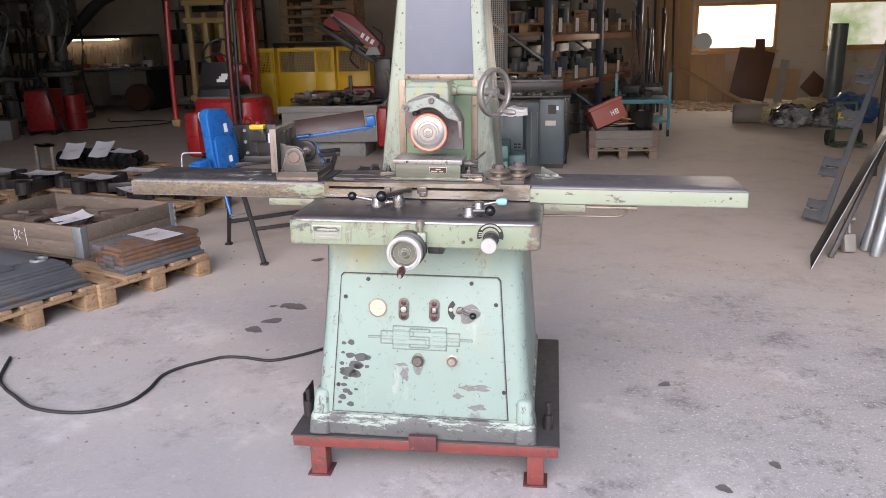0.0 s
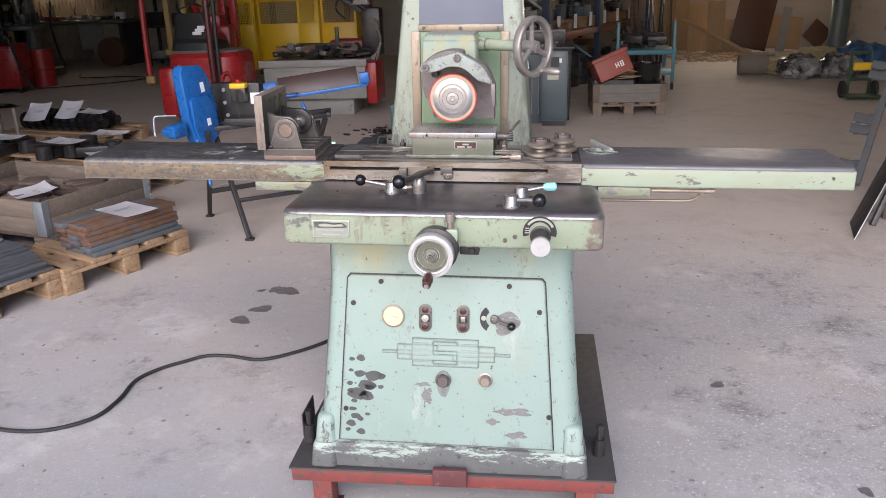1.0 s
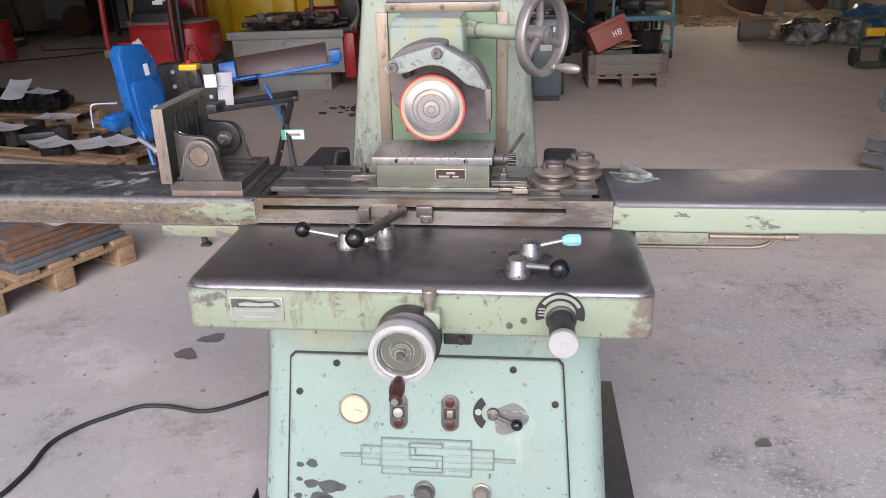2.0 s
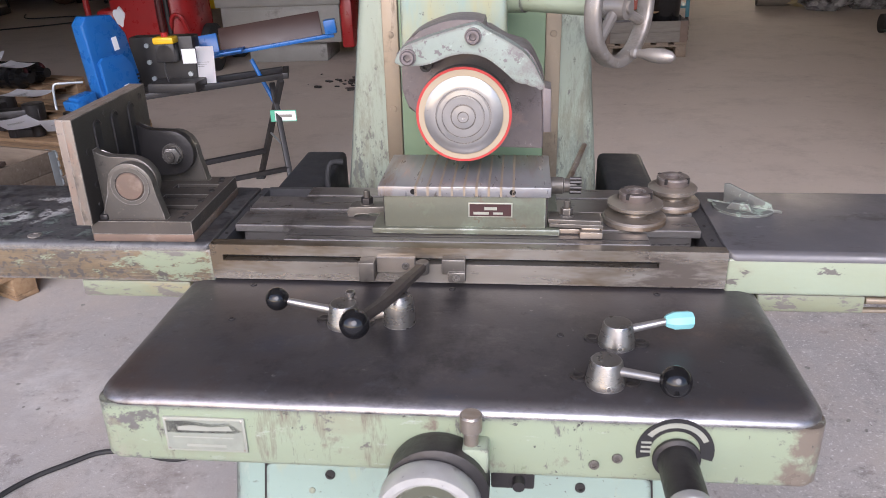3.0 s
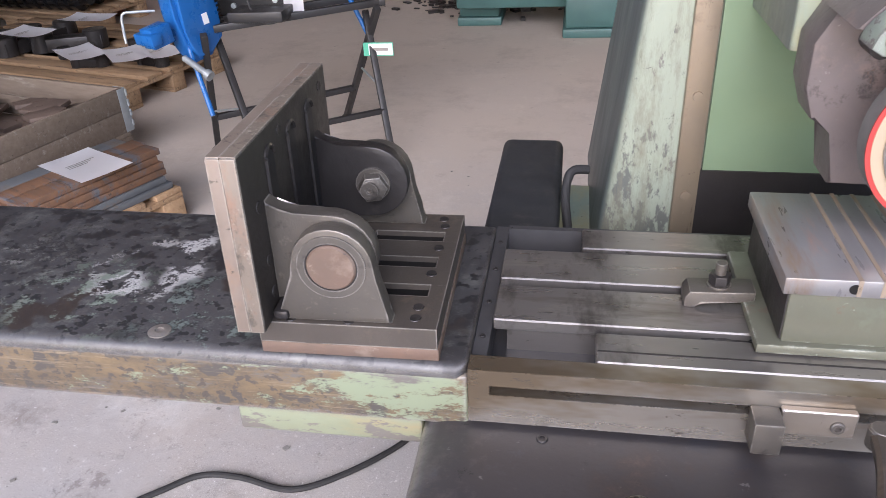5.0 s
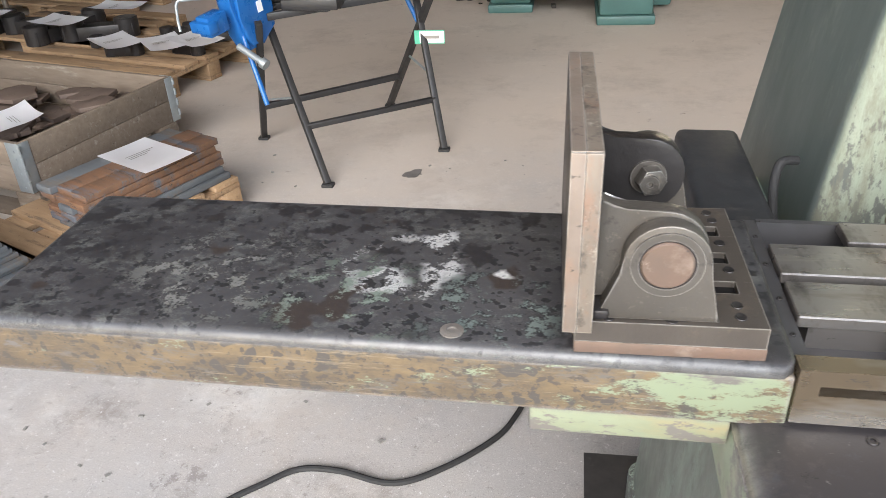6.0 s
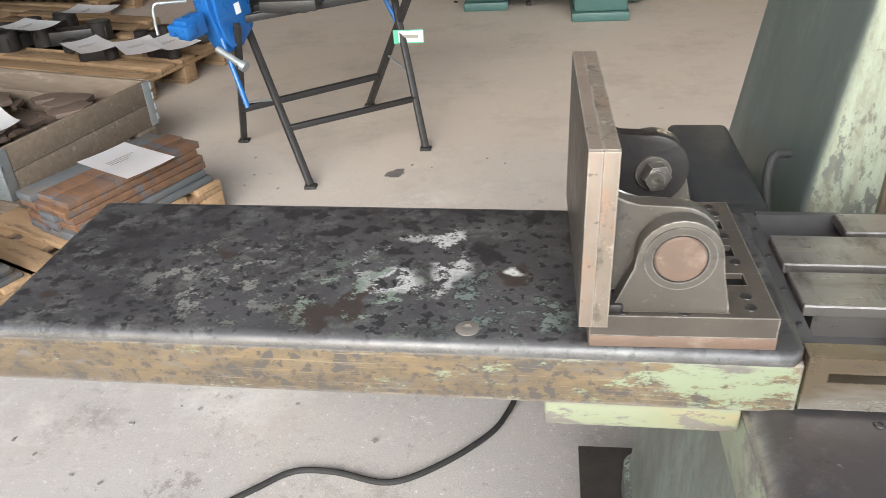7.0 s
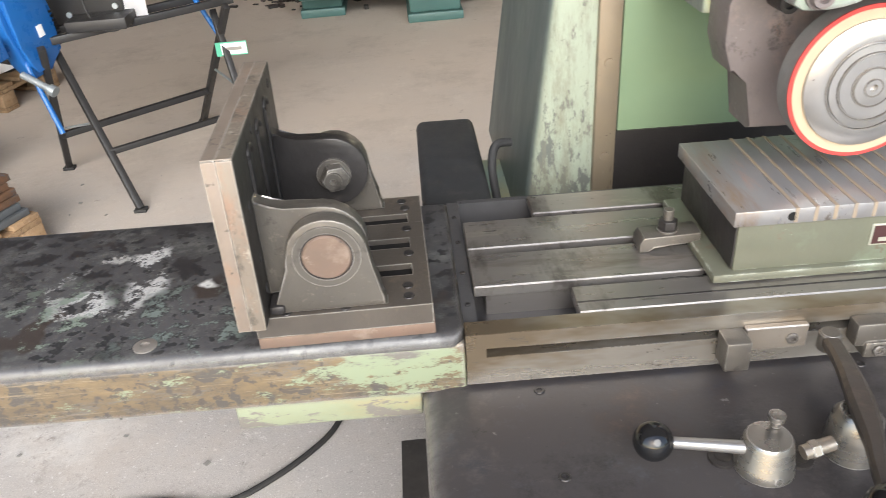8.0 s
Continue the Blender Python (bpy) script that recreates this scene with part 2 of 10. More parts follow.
TROUGH = surface("black_oily_trough", (0.10, 0.098, 0.10), (0.065, 0.064, 0.067), 0.36, 0.3, scale=8, stain=(0.085, 0.075, 0.07), stain_scale=9, stain_amount=0.6, bump=0.15)
STEEL = surface("ground_bare_steel", (0.36, 0.32, 0.275), (0.27, 0.225, 0.18), 0.34, 0.6, scale=6, stain=(0.22, 0.145, 0.085), stain_scale=5, stain_amount=0.52, bump=0.08, bump_scale=300, stretch=(0.35, 1, 2.4),
                edge=(0.6, 0.57, 0.54), edge_size=0.0015, edge_metal=0.8, edge_rough=0.25)
RAIL = surface("ground_table_rail", (0.33, 0.31, 0.29), (0.24, 0.22, 0.205), 0.32, 0.7, scale=9, stain=(0.165, 0.14, 0.12), stain_scale=6, stain_amount=0.58, bump=0.06, bump_scale=300, stretch=(0.4, 2, 2),
               edge=(0.42, 0.39, 0.36), edge_size=0.0012, edge_metal=0.6, edge_rough=0.38, edge_cut=0.42)
layer(RAIL, (0.14, 0.125, 0.115), 0.56, 0.66, 7, 6, 0.72, (1.6, 0.6, 1))
layer(RAIL, (0.36, 0.33, 0.29), 0.58, 0.68, 12, 6, 0.75, (0.5, 2, 1))
HUB = surface("brushed_hub_steel", (0.27, 0.255, 0.235), (0.19, 0.178, 0.163), 0.3, 0.75, scale=14, bump=0.05, bump_scale=300, stretch=(1, 1, 4), edge=(0.6, 0.58, 0.56), edge_size=0.002, edge_metal=0.85)
STEEL_BRIGHT = surface("polished_turned_steel", (0.46, 0.445, 0.43), (0.36, 0.345, 0.33), 0.30, 0.75, scale=20, bump=0.0, rough_spread=0.06)
ALU = surface("pale_turned_aluminium", (0.58, 0.57, 0.54), (0.47, 0.46, 0.435), 0.36, 0.35, scale=30, stain=(0.34, 0.33, 0.30), stain_scale=30, stain_amount=0.6, bump=0.03)
IRON = surface("scraped_cast_iron", (0.138, 0.124, 0.106), (0.095, 0.086, 0.076), 0.42, 0.35, scale=12, stain=(0.21, 0.155, 0.11), stain_scale=8, stain_amount=0.62, bump=0.3, bump_scale=140, edge=(0.42, 0.39, 0.36), edge_size=0.002, edge_metal=0.7, edge_rough=0.3)
layer(IRON, (0.19, 0.165, 0.14), 0.58, 0.66, 70, 6, 0.8)
layer(IRON, (0.07, 0.062, 0.056), 0.58, 0.66, 38, 6, 0.75)
NUT_PINK = surface("oxidised_turned_nut", (0.25, 0.21, 0.19), (0.17, 0.14, 0.125), 0.42, 0.5, scale=30, stain=(0.28, 0.19, 0.15), stain_scale=20, stain_amount=0.56, bump=0.15, edge=(0.5, 0.46, 0.42), edge_size=0.002, edge_metal=0.7, edge_rough=0.3)
IRON_ARM = surface("brown_forged_steel", (0.095, 0.08, 0.07), (0.065, 0.055, 0.05), 0.38, 0.4, scale=20, stain=(0.13, 0.10, 0.08), stain_scale=14, stain_amount=0.58, bump=0.2, bump_scale=120)
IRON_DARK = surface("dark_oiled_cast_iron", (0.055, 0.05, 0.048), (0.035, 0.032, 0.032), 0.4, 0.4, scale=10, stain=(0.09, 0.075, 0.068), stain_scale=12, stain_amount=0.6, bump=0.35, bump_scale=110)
BRASSY = surface("tarnished_strip_metal", (0.33, 0.265, 0.185), (0.26, 0.215, 0.165), 0.42, 0.4, scale=14, stain=(0.17, 0.135, 0.1), stain_scale=9, stain_amount=0.55, bump=0.2)
layer(BRASSY, (0.15, 0.115, 0.08), 0.58, 0.66, 16, 7, 0.8, (2.5, 1, 0.4))
layer(BRASSY, (0.10, 0.08, 0.06), 0.66, 0.69, 40, 6, 0.8, (1, 1, 1.5))
layer(BRASSY, (0.38, 0.33, 0.26), 0.62, 0.68, 30, 6, 0.8, (1.5, 1, 0.5))
COPPER = surface("copper_toned_plate", (0.215, 0.14, 0.105), (0.155, 0.115, 0.09), 0.45, 0.25, scale=25, stain=(0.26, 0.2, 0.16), stain_scale=18, stain_amount=0.55, bump=0.2)
layer(COPPER, (0.29, 0.225, 0.18), 0.58, 0.66, 45, 6, 0.8)
layer(COPPER, (0.10, 0.08, 0.068), 0.60, 0.67, 30, 6, 0.8)
BALL = surface("black_bakelite", (0.012, 0.012, 0.013), (0.009, 0.009, 0.01), 0.12, bump=0.0, rough_spread=0.05)
BLACK = surface("black_painted_steel", (0.02, 0.02, 0.022), (0.03, 0.028, 0.027), 0.45, scale=9, bump=0.1)
RUBBER = surface("black_rubber", (0.022, 0.022, 0.023), (0.03, 0.03, 0.03), 0.7, scale=9, bump=0.1)
CYAN = surface("turquoise_plastic", (0.25, 0.66, 0.68), (0.30, 0.62, 0.62), 0.5, bump=0.05)
RED_STAND = surface("worn_red_primer", (0.235, 0.05, 0.04), (0.165, 0.045, 0.038), 0.5, scale=14, chips=(0.085, 0.06, 0.055), chip_scale=26, chip_amount=0.58, bump=0.25, edge=(0.10, 0.07, 0.06), edge_size=0.006)
layer(RED_STAND, (0.27, 0.13, 0.095), 0.58, 0.66, 17, 7, 0.8, (0.4, 1, 2))
layer(RED_STAND, (0.06, 0.045, 0.042), 0.62, 0.66, 34, 7, 0.8, (0.5, 1, 1.5))
TRAY = surface("dull_black_tray", (0.045, 0.042, 0.042), (0.07, 0.065, 0.063), 0.5, scale=9, stain=(0.12, 0.115, 0.11), stain_scale=14, stain_amount=0.62, bump=0.1)
RED_DARK = surface("maroon_scuffed_channel", (0.13, 0.04, 0.04), (0.10, 0.037, 0.037), 0.5, scale=30, chips=(0.20, 0.10, 0.09), chip_scale=50, chip_amount=0.6, bump=0.25, edge=(0.06, 0.04, 0.04), edge_size=0.004)
RED_HANDLE = surface("dark_red_bakelite", (0.07, 0.02, 0.018), (0.05, 0.018, 0.016), 0.3, bump=0.03)
WHEEL_RED = surface("red_wheel_edge", (0.52, 0.05, 0.045), (0.45, 0.05, 0.04), 0.7, scale=60, bump=0.3, bump_scale=900)
WHEEL_CREAM = surface("cream_blotter_ring", (0.45, 0.36, 0.25), (0.40, 0.32, 0.222), 0.75, scale=40, bump=0.1)
WHEEL_GRIT = surface("grey_abrasive_rim", (0.22, 0.21, 0.20), (0.17, 0.16, 0.155), 0.85, scale=80, bump=0.5, bump_scale=1200)
GREY_PANEL = surface("blue_grey_panel", (0.17, 0.185, 0.22), (0.15, 0.165, 0.2), 0.5, scale=12, stain=(0.2, 0.21, 0.23), stain_scale=8, stain_amount=0.62, bump=0.1)
GUARD = surface("chipped_grey_green_casting", (0.30, 0.355, 0.30), (0.24, 0.275, 0.235), 0.5, scale=16, chips=(0.17, 0.155, 0.15), chip_scale=80, chip_amount=0.56, bump=0.4, bump_scale=90, edge=(0.17, 0.15, 0.145), edge_size=0.006)
layer(GUARD, (0.19, 0.165, 0.16), 0.60, 0.72, 12, 6, 0.75, (1, 1, 1), "X", 0.04, 0.1, 0.2)
layer(GUARD, (0.36, 0.42, 0.36), 0.60, 0.64, 60, 7, 0.85)
layer(GUARD, (0.22, 0.215, 0.20), 0.54, 0.62, 34, 9, 0.88)
GUARD_RAW = surface("bare_casting_purple_grey", (0.215, 0.183, 0.178), (0.15, 0.13, 0.126), 0.5, 0.3, scale=16, stain=(0.26, 0.2, 0.18), stain_scale=14, stain_amount=0.58, bump=0.35, bump_scale=90)
layer(GUARD_RAW, (0.115, 0.098, 0.094), 0.56, 0.64, 22, 7, 0.8)
layer(GUARD_RAW, (0.30, 0.27, 0.265), 0.62, 0.66, 60, 6, 0.8)
layer(GUARD_RAW, (0.19, 0.115, 0.085), 0.63, 0.68, 16, 6, 0.75)
CAST_BARE = surface("hand_polished_cast_metal", (0.36, 0.33, 0.30), (0.27, 0.245, 0.22), 0.4, 0.5, scale=16, stain=(0.20, 0.175, 0.15), stain_scale=12, stain_amount=0.56, bump=0.2, bump_scale=150)
layer(CAST_BARE, (0.46, 0.43, 0.40), 0.60, 0.66, 40, 6, 0.8)
layer(STEEL, (0.17, 0.115, 0.08), 0.58, 0.66, 22, 7, 0.8)
layer(STEEL, (0.42, 0.36, 0.32), 0.60, 0.66, 34, 7, 0.8)
layer(STEEL, (0.09, 0.075, 0.065), 0.64, 0.68, 50, 6, 0.8)
PLATE_LIGHT = surface("etched_aluminium_plate", (0.46, 0.46, 0.39), (0.36, 0.37, 0.31), 0.4, 0.3, scale=30, stain=(0.28, 0.28, 0.22), stain_scale=25, stain_amount=0.58, bump=0.05)
PLATE_INK = surface("worn_black_plate_ink", (0.06, 0.06, 0.055), (0.15, 0.155, 0.13), 0.5, scale=60, spread=0.1, chips=(0.3, 0.31, 0.25), chip_scale=120, chip_amount=0.56, bump=0)
PLATE_GREEN = surface("worn_plate_field", (0.36, 0.38, 0.315), (0.27, 0.285, 0.235), 0.4, 0.2, scale=40, stain=(0.33, 0.35, 0.28), stain_scale=30, stain_amount=0.6, bump=0.05)
FIN = surface("chipped_grey_green_gauge", (0.15, 0.155, 0.14), (0.09, 0.09, 0.082), 0.5, 0.1, scale=30, chips=(0.27, 0.33, 0.27), chip_scale=50, chip_amount=0.56, bump=0.3, edge=(0.30, 0.33, 0.29), edge_size=0.002)
# darker copy of the planed iron, shade of the inner face included
IRON_SHADE = surface("shaded_machined_face", (0.042, 0.037, 0.033), (0.03, 0.027, 0.025), 0.42, 0.15, scale=14, stain=(0.10, 0.08, 0.06), stain_scale=9, stain_amount=0.6, bump=0.2, bump_scale=200, edge=(0.36, 0.33, 0.29), edge_size=0.002, edge_metal=0.5)
CEILING = surface("pale_ceiling_boards", (0.60, 0.56, 0.50), (0.52, 0.48, 0.43), 0.85, scale=0.8, bump=0.2, bump_scale=20)
# white chosen for an unseen wall, to reflect light into the dark corner
BOUNCE_WALL = surface("white_bounce_wall", (0.78, 0.75, 0.69), (0.70, 0.67, 0.61), 0.85, scale=0.7, stain=(0.55, 0.52, 0.47), stain_scale=0.9, stain_amount=0.6, bump=0.2, bump_scale=25)
BAR = surface("ground_table_front_bar", (0.44, 0.41, 0.365), (0.32, 0.285, 0.24), 0.30, 0.75, scale=5, stain=(0.24, 0.18, 0.125), stain_scale=4, stain_amount=0.56, bump=0.06, bump_scale=300, stretch=(0.35, 1, 2.4),
              edge=(0.62, 0.6, 0.57), edge_size=0.0016, edge_metal=0.8, edge_rough=0.25)
layer(BAR, (0.23, 0.18, 0.125), 0.61, 0.75, 6, 5, 0.7, (0.5, 1, 2), "Z", 0.84, 0.884, 0.22)
layer(BAR, (0.20, 0.17, 0.145), 0.66, 0.76, 9, 6, 0.7, (0.5, 1, 2), "X", 0.1, 0.34, 0.2)
layer(BAR, (0.16, 0.14, 0.12), 0.64, 0.68, 46, 5, 0.75, (0.6, 1, 1.4))
PLATE_DARK = surface("dark_brown_name_plate", (0.06, 0.025, 0.025), (0.05, 0.02, 0.02), 0.4, scale=30, bump=0.05)
# near-black with little gloss: the shade inside slots, holes and vents, as colour
OPENING_BLACK = surface("opening_black", (0.014, 0.013, 0.013), (0.02, 0.019, 0.018), 0.6, bump=0)
OPENING_BLACK.node_tree.nodes["Principled BSDF"].inputs["Specular IOR Level"].default_value = 0.12
DIAL = surface("aged_dial_face", (0.78, 0.55, 0.38), (0.74, 0.5, 0.34), 0.4, scale=30, bump=0)
CONCRETE = surface("dusty_workshop_concrete", (0.445, 0.428, 0.415), (0.365, 0.35, 0.34), 0.8, scale=0.9, stain=(0.55, 0.54, 0.525), stain_scale=1.5, stain_amount=0.55,
                   chips=(0.27, 0.25, 0.243), chip_scale=5.5, chip_amount=0.63, bump=0.2, bump_scale=45, rough_spread=0.12, spread=0.18)
nt, bsdf = CONCRETE.node_tree, CONCRETE.node_tree.nodes["Principled BSDF"]
worn = bsdf.inputs["Base Color"].links[0].from_socket
worn = mix(nt, ramp(nt, noise_tex(nt, 2.2, 8, 0.82), 0.54, 0.72), worn, (0.275, 0.252, 0.243))
worn = mix(nt, ramp(nt, noise_tex(nt, 1.3, 9, 0.85), 0.57, 0.72), worn, (0.56, 0.545, 0.53))
worn = mix(nt, ramp(nt, noise_tex(nt, 42, 8, 0.82), 0.575, 0.66), worn, (0.64, 0.625, 0.61))
worn = mix(nt, ramp(nt, noise_tex(nt, 140, 3, 0.7), 0.64, 0.72), worn, (0.2, 0.185, 0.18))
worn = mix(nt, ramp(nt, noise_tex(nt, 4.5, 10, 0.9, (1, 0.7, 1)), 0.59, 0.66), worn, (0.58, 0.565, 0.545))
worn = mix(nt, ramp(nt, noise_tex(nt, 0.55, 10, 0.85), 0.56, 0.68), worn, (0.24, 0.215, 0.20))
worn = mix(nt, ramp(nt, noise_tex(nt, 7, 10, 0.88), 0.58, 0.68), worn, (0.25, 0.235, 0.225))
worn = mix(nt, ramp(nt, noise_tex(nt, 26, 8, 0.84), 0.58, 0.66), worn, (0.25, 0.235, 0.225))
# floor colour turns paler and warmer with distance along y
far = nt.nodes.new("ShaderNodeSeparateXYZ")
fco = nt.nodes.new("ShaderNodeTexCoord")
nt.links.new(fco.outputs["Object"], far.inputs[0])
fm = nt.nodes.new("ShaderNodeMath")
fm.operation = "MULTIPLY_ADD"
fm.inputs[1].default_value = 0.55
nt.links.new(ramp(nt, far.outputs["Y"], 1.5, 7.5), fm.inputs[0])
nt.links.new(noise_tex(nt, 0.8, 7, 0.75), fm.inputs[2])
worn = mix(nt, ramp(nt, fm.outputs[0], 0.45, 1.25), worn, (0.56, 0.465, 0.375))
worn = mix(nt, ramp(nt, noise_tex(nt, 330, 2, 0.6), 0.66, 0.70), worn, (0.75, 0.74, 0.73))
worn = mix(nt, ramp(nt, noise_tex(nt, 210, 3, 0.6), 0.66, 0.70), worn, (0.15, 0.14, 0.135))
grain = nt.nodes.new("ShaderNodeMix")
grain.data_type, grain.blend_type = "RGBA", "MULTIPLY"
grain.inputs[0].default_value = 1.0
nt.links.new(worn, grain.inputs[6])
nt.links.new(mix(nt, ramp(nt, noise_tex(nt, 240, 4, 0.8), 0.35, 0.65), (0.94, 0.94, 0.94), (1.26, 1.26, 1.26)), grain.inputs[7])
nt.links.new(grain.outputs[2], bsdf.inputs["Base Color"])
layer(CONCRETE, (0.26, 0.245, 0.235), 0.64, 0.72, 5, 10, 0.88, (0.7, 1, 1), "X", 0.5, 1.4, 0.09)
layer(CONCRETE, (0.66, 0.65, 0.635), 0.68, 0.72, 22, 9, 0.88, (1, 1, 1), "X", 0.5, 1.4, 0.06)
layer(CONCRETE, (0.62, 0.61, 0.595), 0.66, 0.72, 8, 10, 0.88, (1, 1, 1), "X", -0.6, -1.4, 0.07)
layer(CONCRETE, (0.16, 0.15, 0.142), 0.585, 0.70, 2.3, 13, 0.92, (1, 1, 1), "X", 0.4, 0.9, 0.07)
layer(CONCRETE, (0.70, 0.69, 0.675), 0.655, 0.70, 75, 3, 0.6, (1, 1, 1), "X", 0.4, 0.9, 0.05)
layer(CONCRETE, (0.56, 0.55, 0.535), 0.60, 0.70, 13, 12, 0.92)
layer(CONCRETE, (0.74, 0.73, 0.72), 0.62, 0.645, 38, 12, 0.95, (1, 1, 1), "X", 0.35, 0.7, 0.035)
layer(CONCRETE, (0.22, 0.21, 0.20), 0.66, 0.71, 48, 5, 0.75)
# paler, warmer tone again along y, then mottled darker and lighter
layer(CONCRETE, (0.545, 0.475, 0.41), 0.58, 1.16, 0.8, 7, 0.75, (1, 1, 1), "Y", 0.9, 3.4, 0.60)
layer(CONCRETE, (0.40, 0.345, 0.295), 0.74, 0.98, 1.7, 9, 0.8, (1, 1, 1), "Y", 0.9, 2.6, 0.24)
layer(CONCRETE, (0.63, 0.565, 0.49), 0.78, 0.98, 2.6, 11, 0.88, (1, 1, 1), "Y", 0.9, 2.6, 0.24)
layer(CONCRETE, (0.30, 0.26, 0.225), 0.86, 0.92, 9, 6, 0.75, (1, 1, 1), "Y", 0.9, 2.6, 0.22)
OIL = surface("oil_stain_on_concrete", (0.13, 0.12, 0.115), (0.20, 0.185, 0.175), 0.6, scale=20, bump=0.15)
PLASTER = surface("dirty_pale_wall", (0.50, 0.445, 0.375), (0.40, 0.355, 0.30), 0.85, scale=0.8, stain=(0.25, 0.225, 0.2), stain_scale=0.9, stain_amount=0.6, bump=0.2, bump_scale=30)
PLY = surface("plywood_sheet", (0.42, 0.29, 0.16), (0.34, 0.22, 0.12), 0.7, scale=3, stretch=(6, 1, 0.6), bump=0.15)
WOOD_PALLET = surface("pallet_softwood", (0.42, 0.285, 0.165), (0.29, 0.18, 0.10), 0.75, scale=8, stretch=(1, 6, 6), stain=(0.17, 0.115, 0.075), stain_scale=5, stain_amount=0.54, bump=0.4, bump_scale=40)
WOOD_GREY = surface("weathered_grey_boards", (0.22, 0.175, 0.135), (0.15, 0.115, 0.085), 0.8, scale=9, stretch=(1, 6, 6), stain=(0.28, 0.25, 0.21), stain_scale=6, stain_amount=0.58, bump=0.5, bump_scale=40)
WOOD_RACK = surface("dim_brown_pallet_wood", (0.36, 0.22, 0.12), (0.22, 0.13, 0.072), 0.8, scale=8, stretch=(1, 6, 6), stain=(0.08, 0.05, 0.035), stain_scale=5, stain_amount=0.55, bump=0.4, bump_scale=40)
layer(WOOD_PALLET, (0.12, 0.085, 0.06), 0.60, 0.66, 24, 7, 0.8, (0.6, 2, 2))
layer(WOOD_PALLET, (0.45, 0.36, 0.25), 0.60, 0.68, 12, 7, 0.8, (0.6, 3, 3))
layer(WOOD_GREY, (0.09, 0.07, 0.055), 0.60, 0.66, 20, 7, 0.8, (0.4, 2, 3))
PAPER = surface("white_paper", (0.86, 0.86, 0.88), (0.82, 0.82, 0.85), 0.8, scale=3, bump=0.05)
RUST = surface("rusty_flat_bar", (0.23, 0.115, 0.06), (0.12, 0.075, 0.052), 0.75, 0.1, scale=14, stain=(0.11, 0.12, 0.14), stain_scale=8, stain_amount=0.52, bump=0.5, stretch=(0.4, 2, 2))
layer(RUST, (0.055, 0.045, 0.04), 0.55, 0.64, 18, 9, 0.85, (0.3, 2, 2))
layer(RUST, (0.30, 0.13, 0.055), 0.60, 0.68, 24, 9, 0.85, (0.4, 2, 2))
SLATE = surface("blued_mill_scale_steel", (0.15, 0.17, 0.19), (0.115, 0.12, 0.125), 0.55, 0.2, scale=5, stain=(0.17, 0.14, 0.115), stain_scale=5, stain_amount=0.54, bump=0.25, stretch=(0.5, 2, 2))
GALV = surface("galvanised_sheet", (0.42, 0.46, 0.48), (0.34, 0.38, 0.4), 0.45, 0.6, scale=40, bump=0.1)
RED_PAINT = surface("glossy_red_enamel", (0.40, 0.022, 0.022), (0.30, 0.02, 0.02), 0.32, scale=4, chips=(0.12, 0.04, 0.035), chip_scale=18, chip_amount=0.68, bump=0.06)
YELLOW = surface("bright_yellow_enamel", (0.80, 0.50, 0.012), (0.70, 0.42, 0.012), 0.4, scale=4, stain=(0.5, 0.31, 0.02), stain_scale=5, stain_amount=0.62, bump=0.05)
BLUE = surface("glossy_blue_enamel", (0.014, 0.135, 0.43), (0.013, 0.115, 0.37), 0.3, scale=4, bump=0.04)
OCHRE = surface("dull_yellow_mast_paint", (0.36, 0.25, 0.09), (0.28, 0.19, 0.07), 0.55, scale=6, bump=0.1)
GREY_CAB = surface("blue_grey_cabinet_paint", (0.085, 0.115, 0.125), (0.07, 0.095, 0.105), 0.4, scale=5, chips=(0.16, 0.17, 0.17), chip_scale=25, chip_amount=0.7, bump=0.08)
GREY_SHEET = surface("grey_painted_sheet", (0.30, 0.29, 0.27), (0.23, 0.22, 0.20), 0.5, scale=4, stain=(0.16, 0.15, 0.14), stain_scale=4, stain_amount=0.6, bump=0.1)
TEAL = surface("teal_green_machine_paint", (0.07, 0.16, 0.15), (0.055, 0.12, 0.115), 0.45, scale=6, bump=0.15)
WING_TOP, nt, bsdf = nodes_of("stained_dark_cover_top")
colour = mix(nt, ramp(nt, noise_tex(nt, 7, 5, 0.65), 0.35, 0.62), (0.044, 0.042, 0.044), (0.078, 0.076, 0.078))
colour = mix(nt, ramp(nt, noise_tex(nt, 26, 9, 0.84, (0.8, 1.1, 1)), 0.52, 0.66), colour, (0.145, 0.148, 0.138))
colour = mix(nt, ramp(nt, noise_tex(nt, 9, 9, 0.85), 0.56, 0.70), colour, (0.13, 0.125, 0.12))
colour = mix(nt, ramp(nt, noise_tex(nt, 34, 3, 0.55), 0.55, 0.60), colour, (0.034, 0.032, 0.034))
colour = mix(nt, ramp(nt, noise_tex(nt, 95, 2.5, 0.5), 0.58, 0.62), colour, (0.03, 0.03, 0.032))
colour = mix(nt, ramp(nt, noise_tex(nt, 16, 2.5, 0.5), 0.64, 0.68), colour, (0.052, 0.042, 0.038))


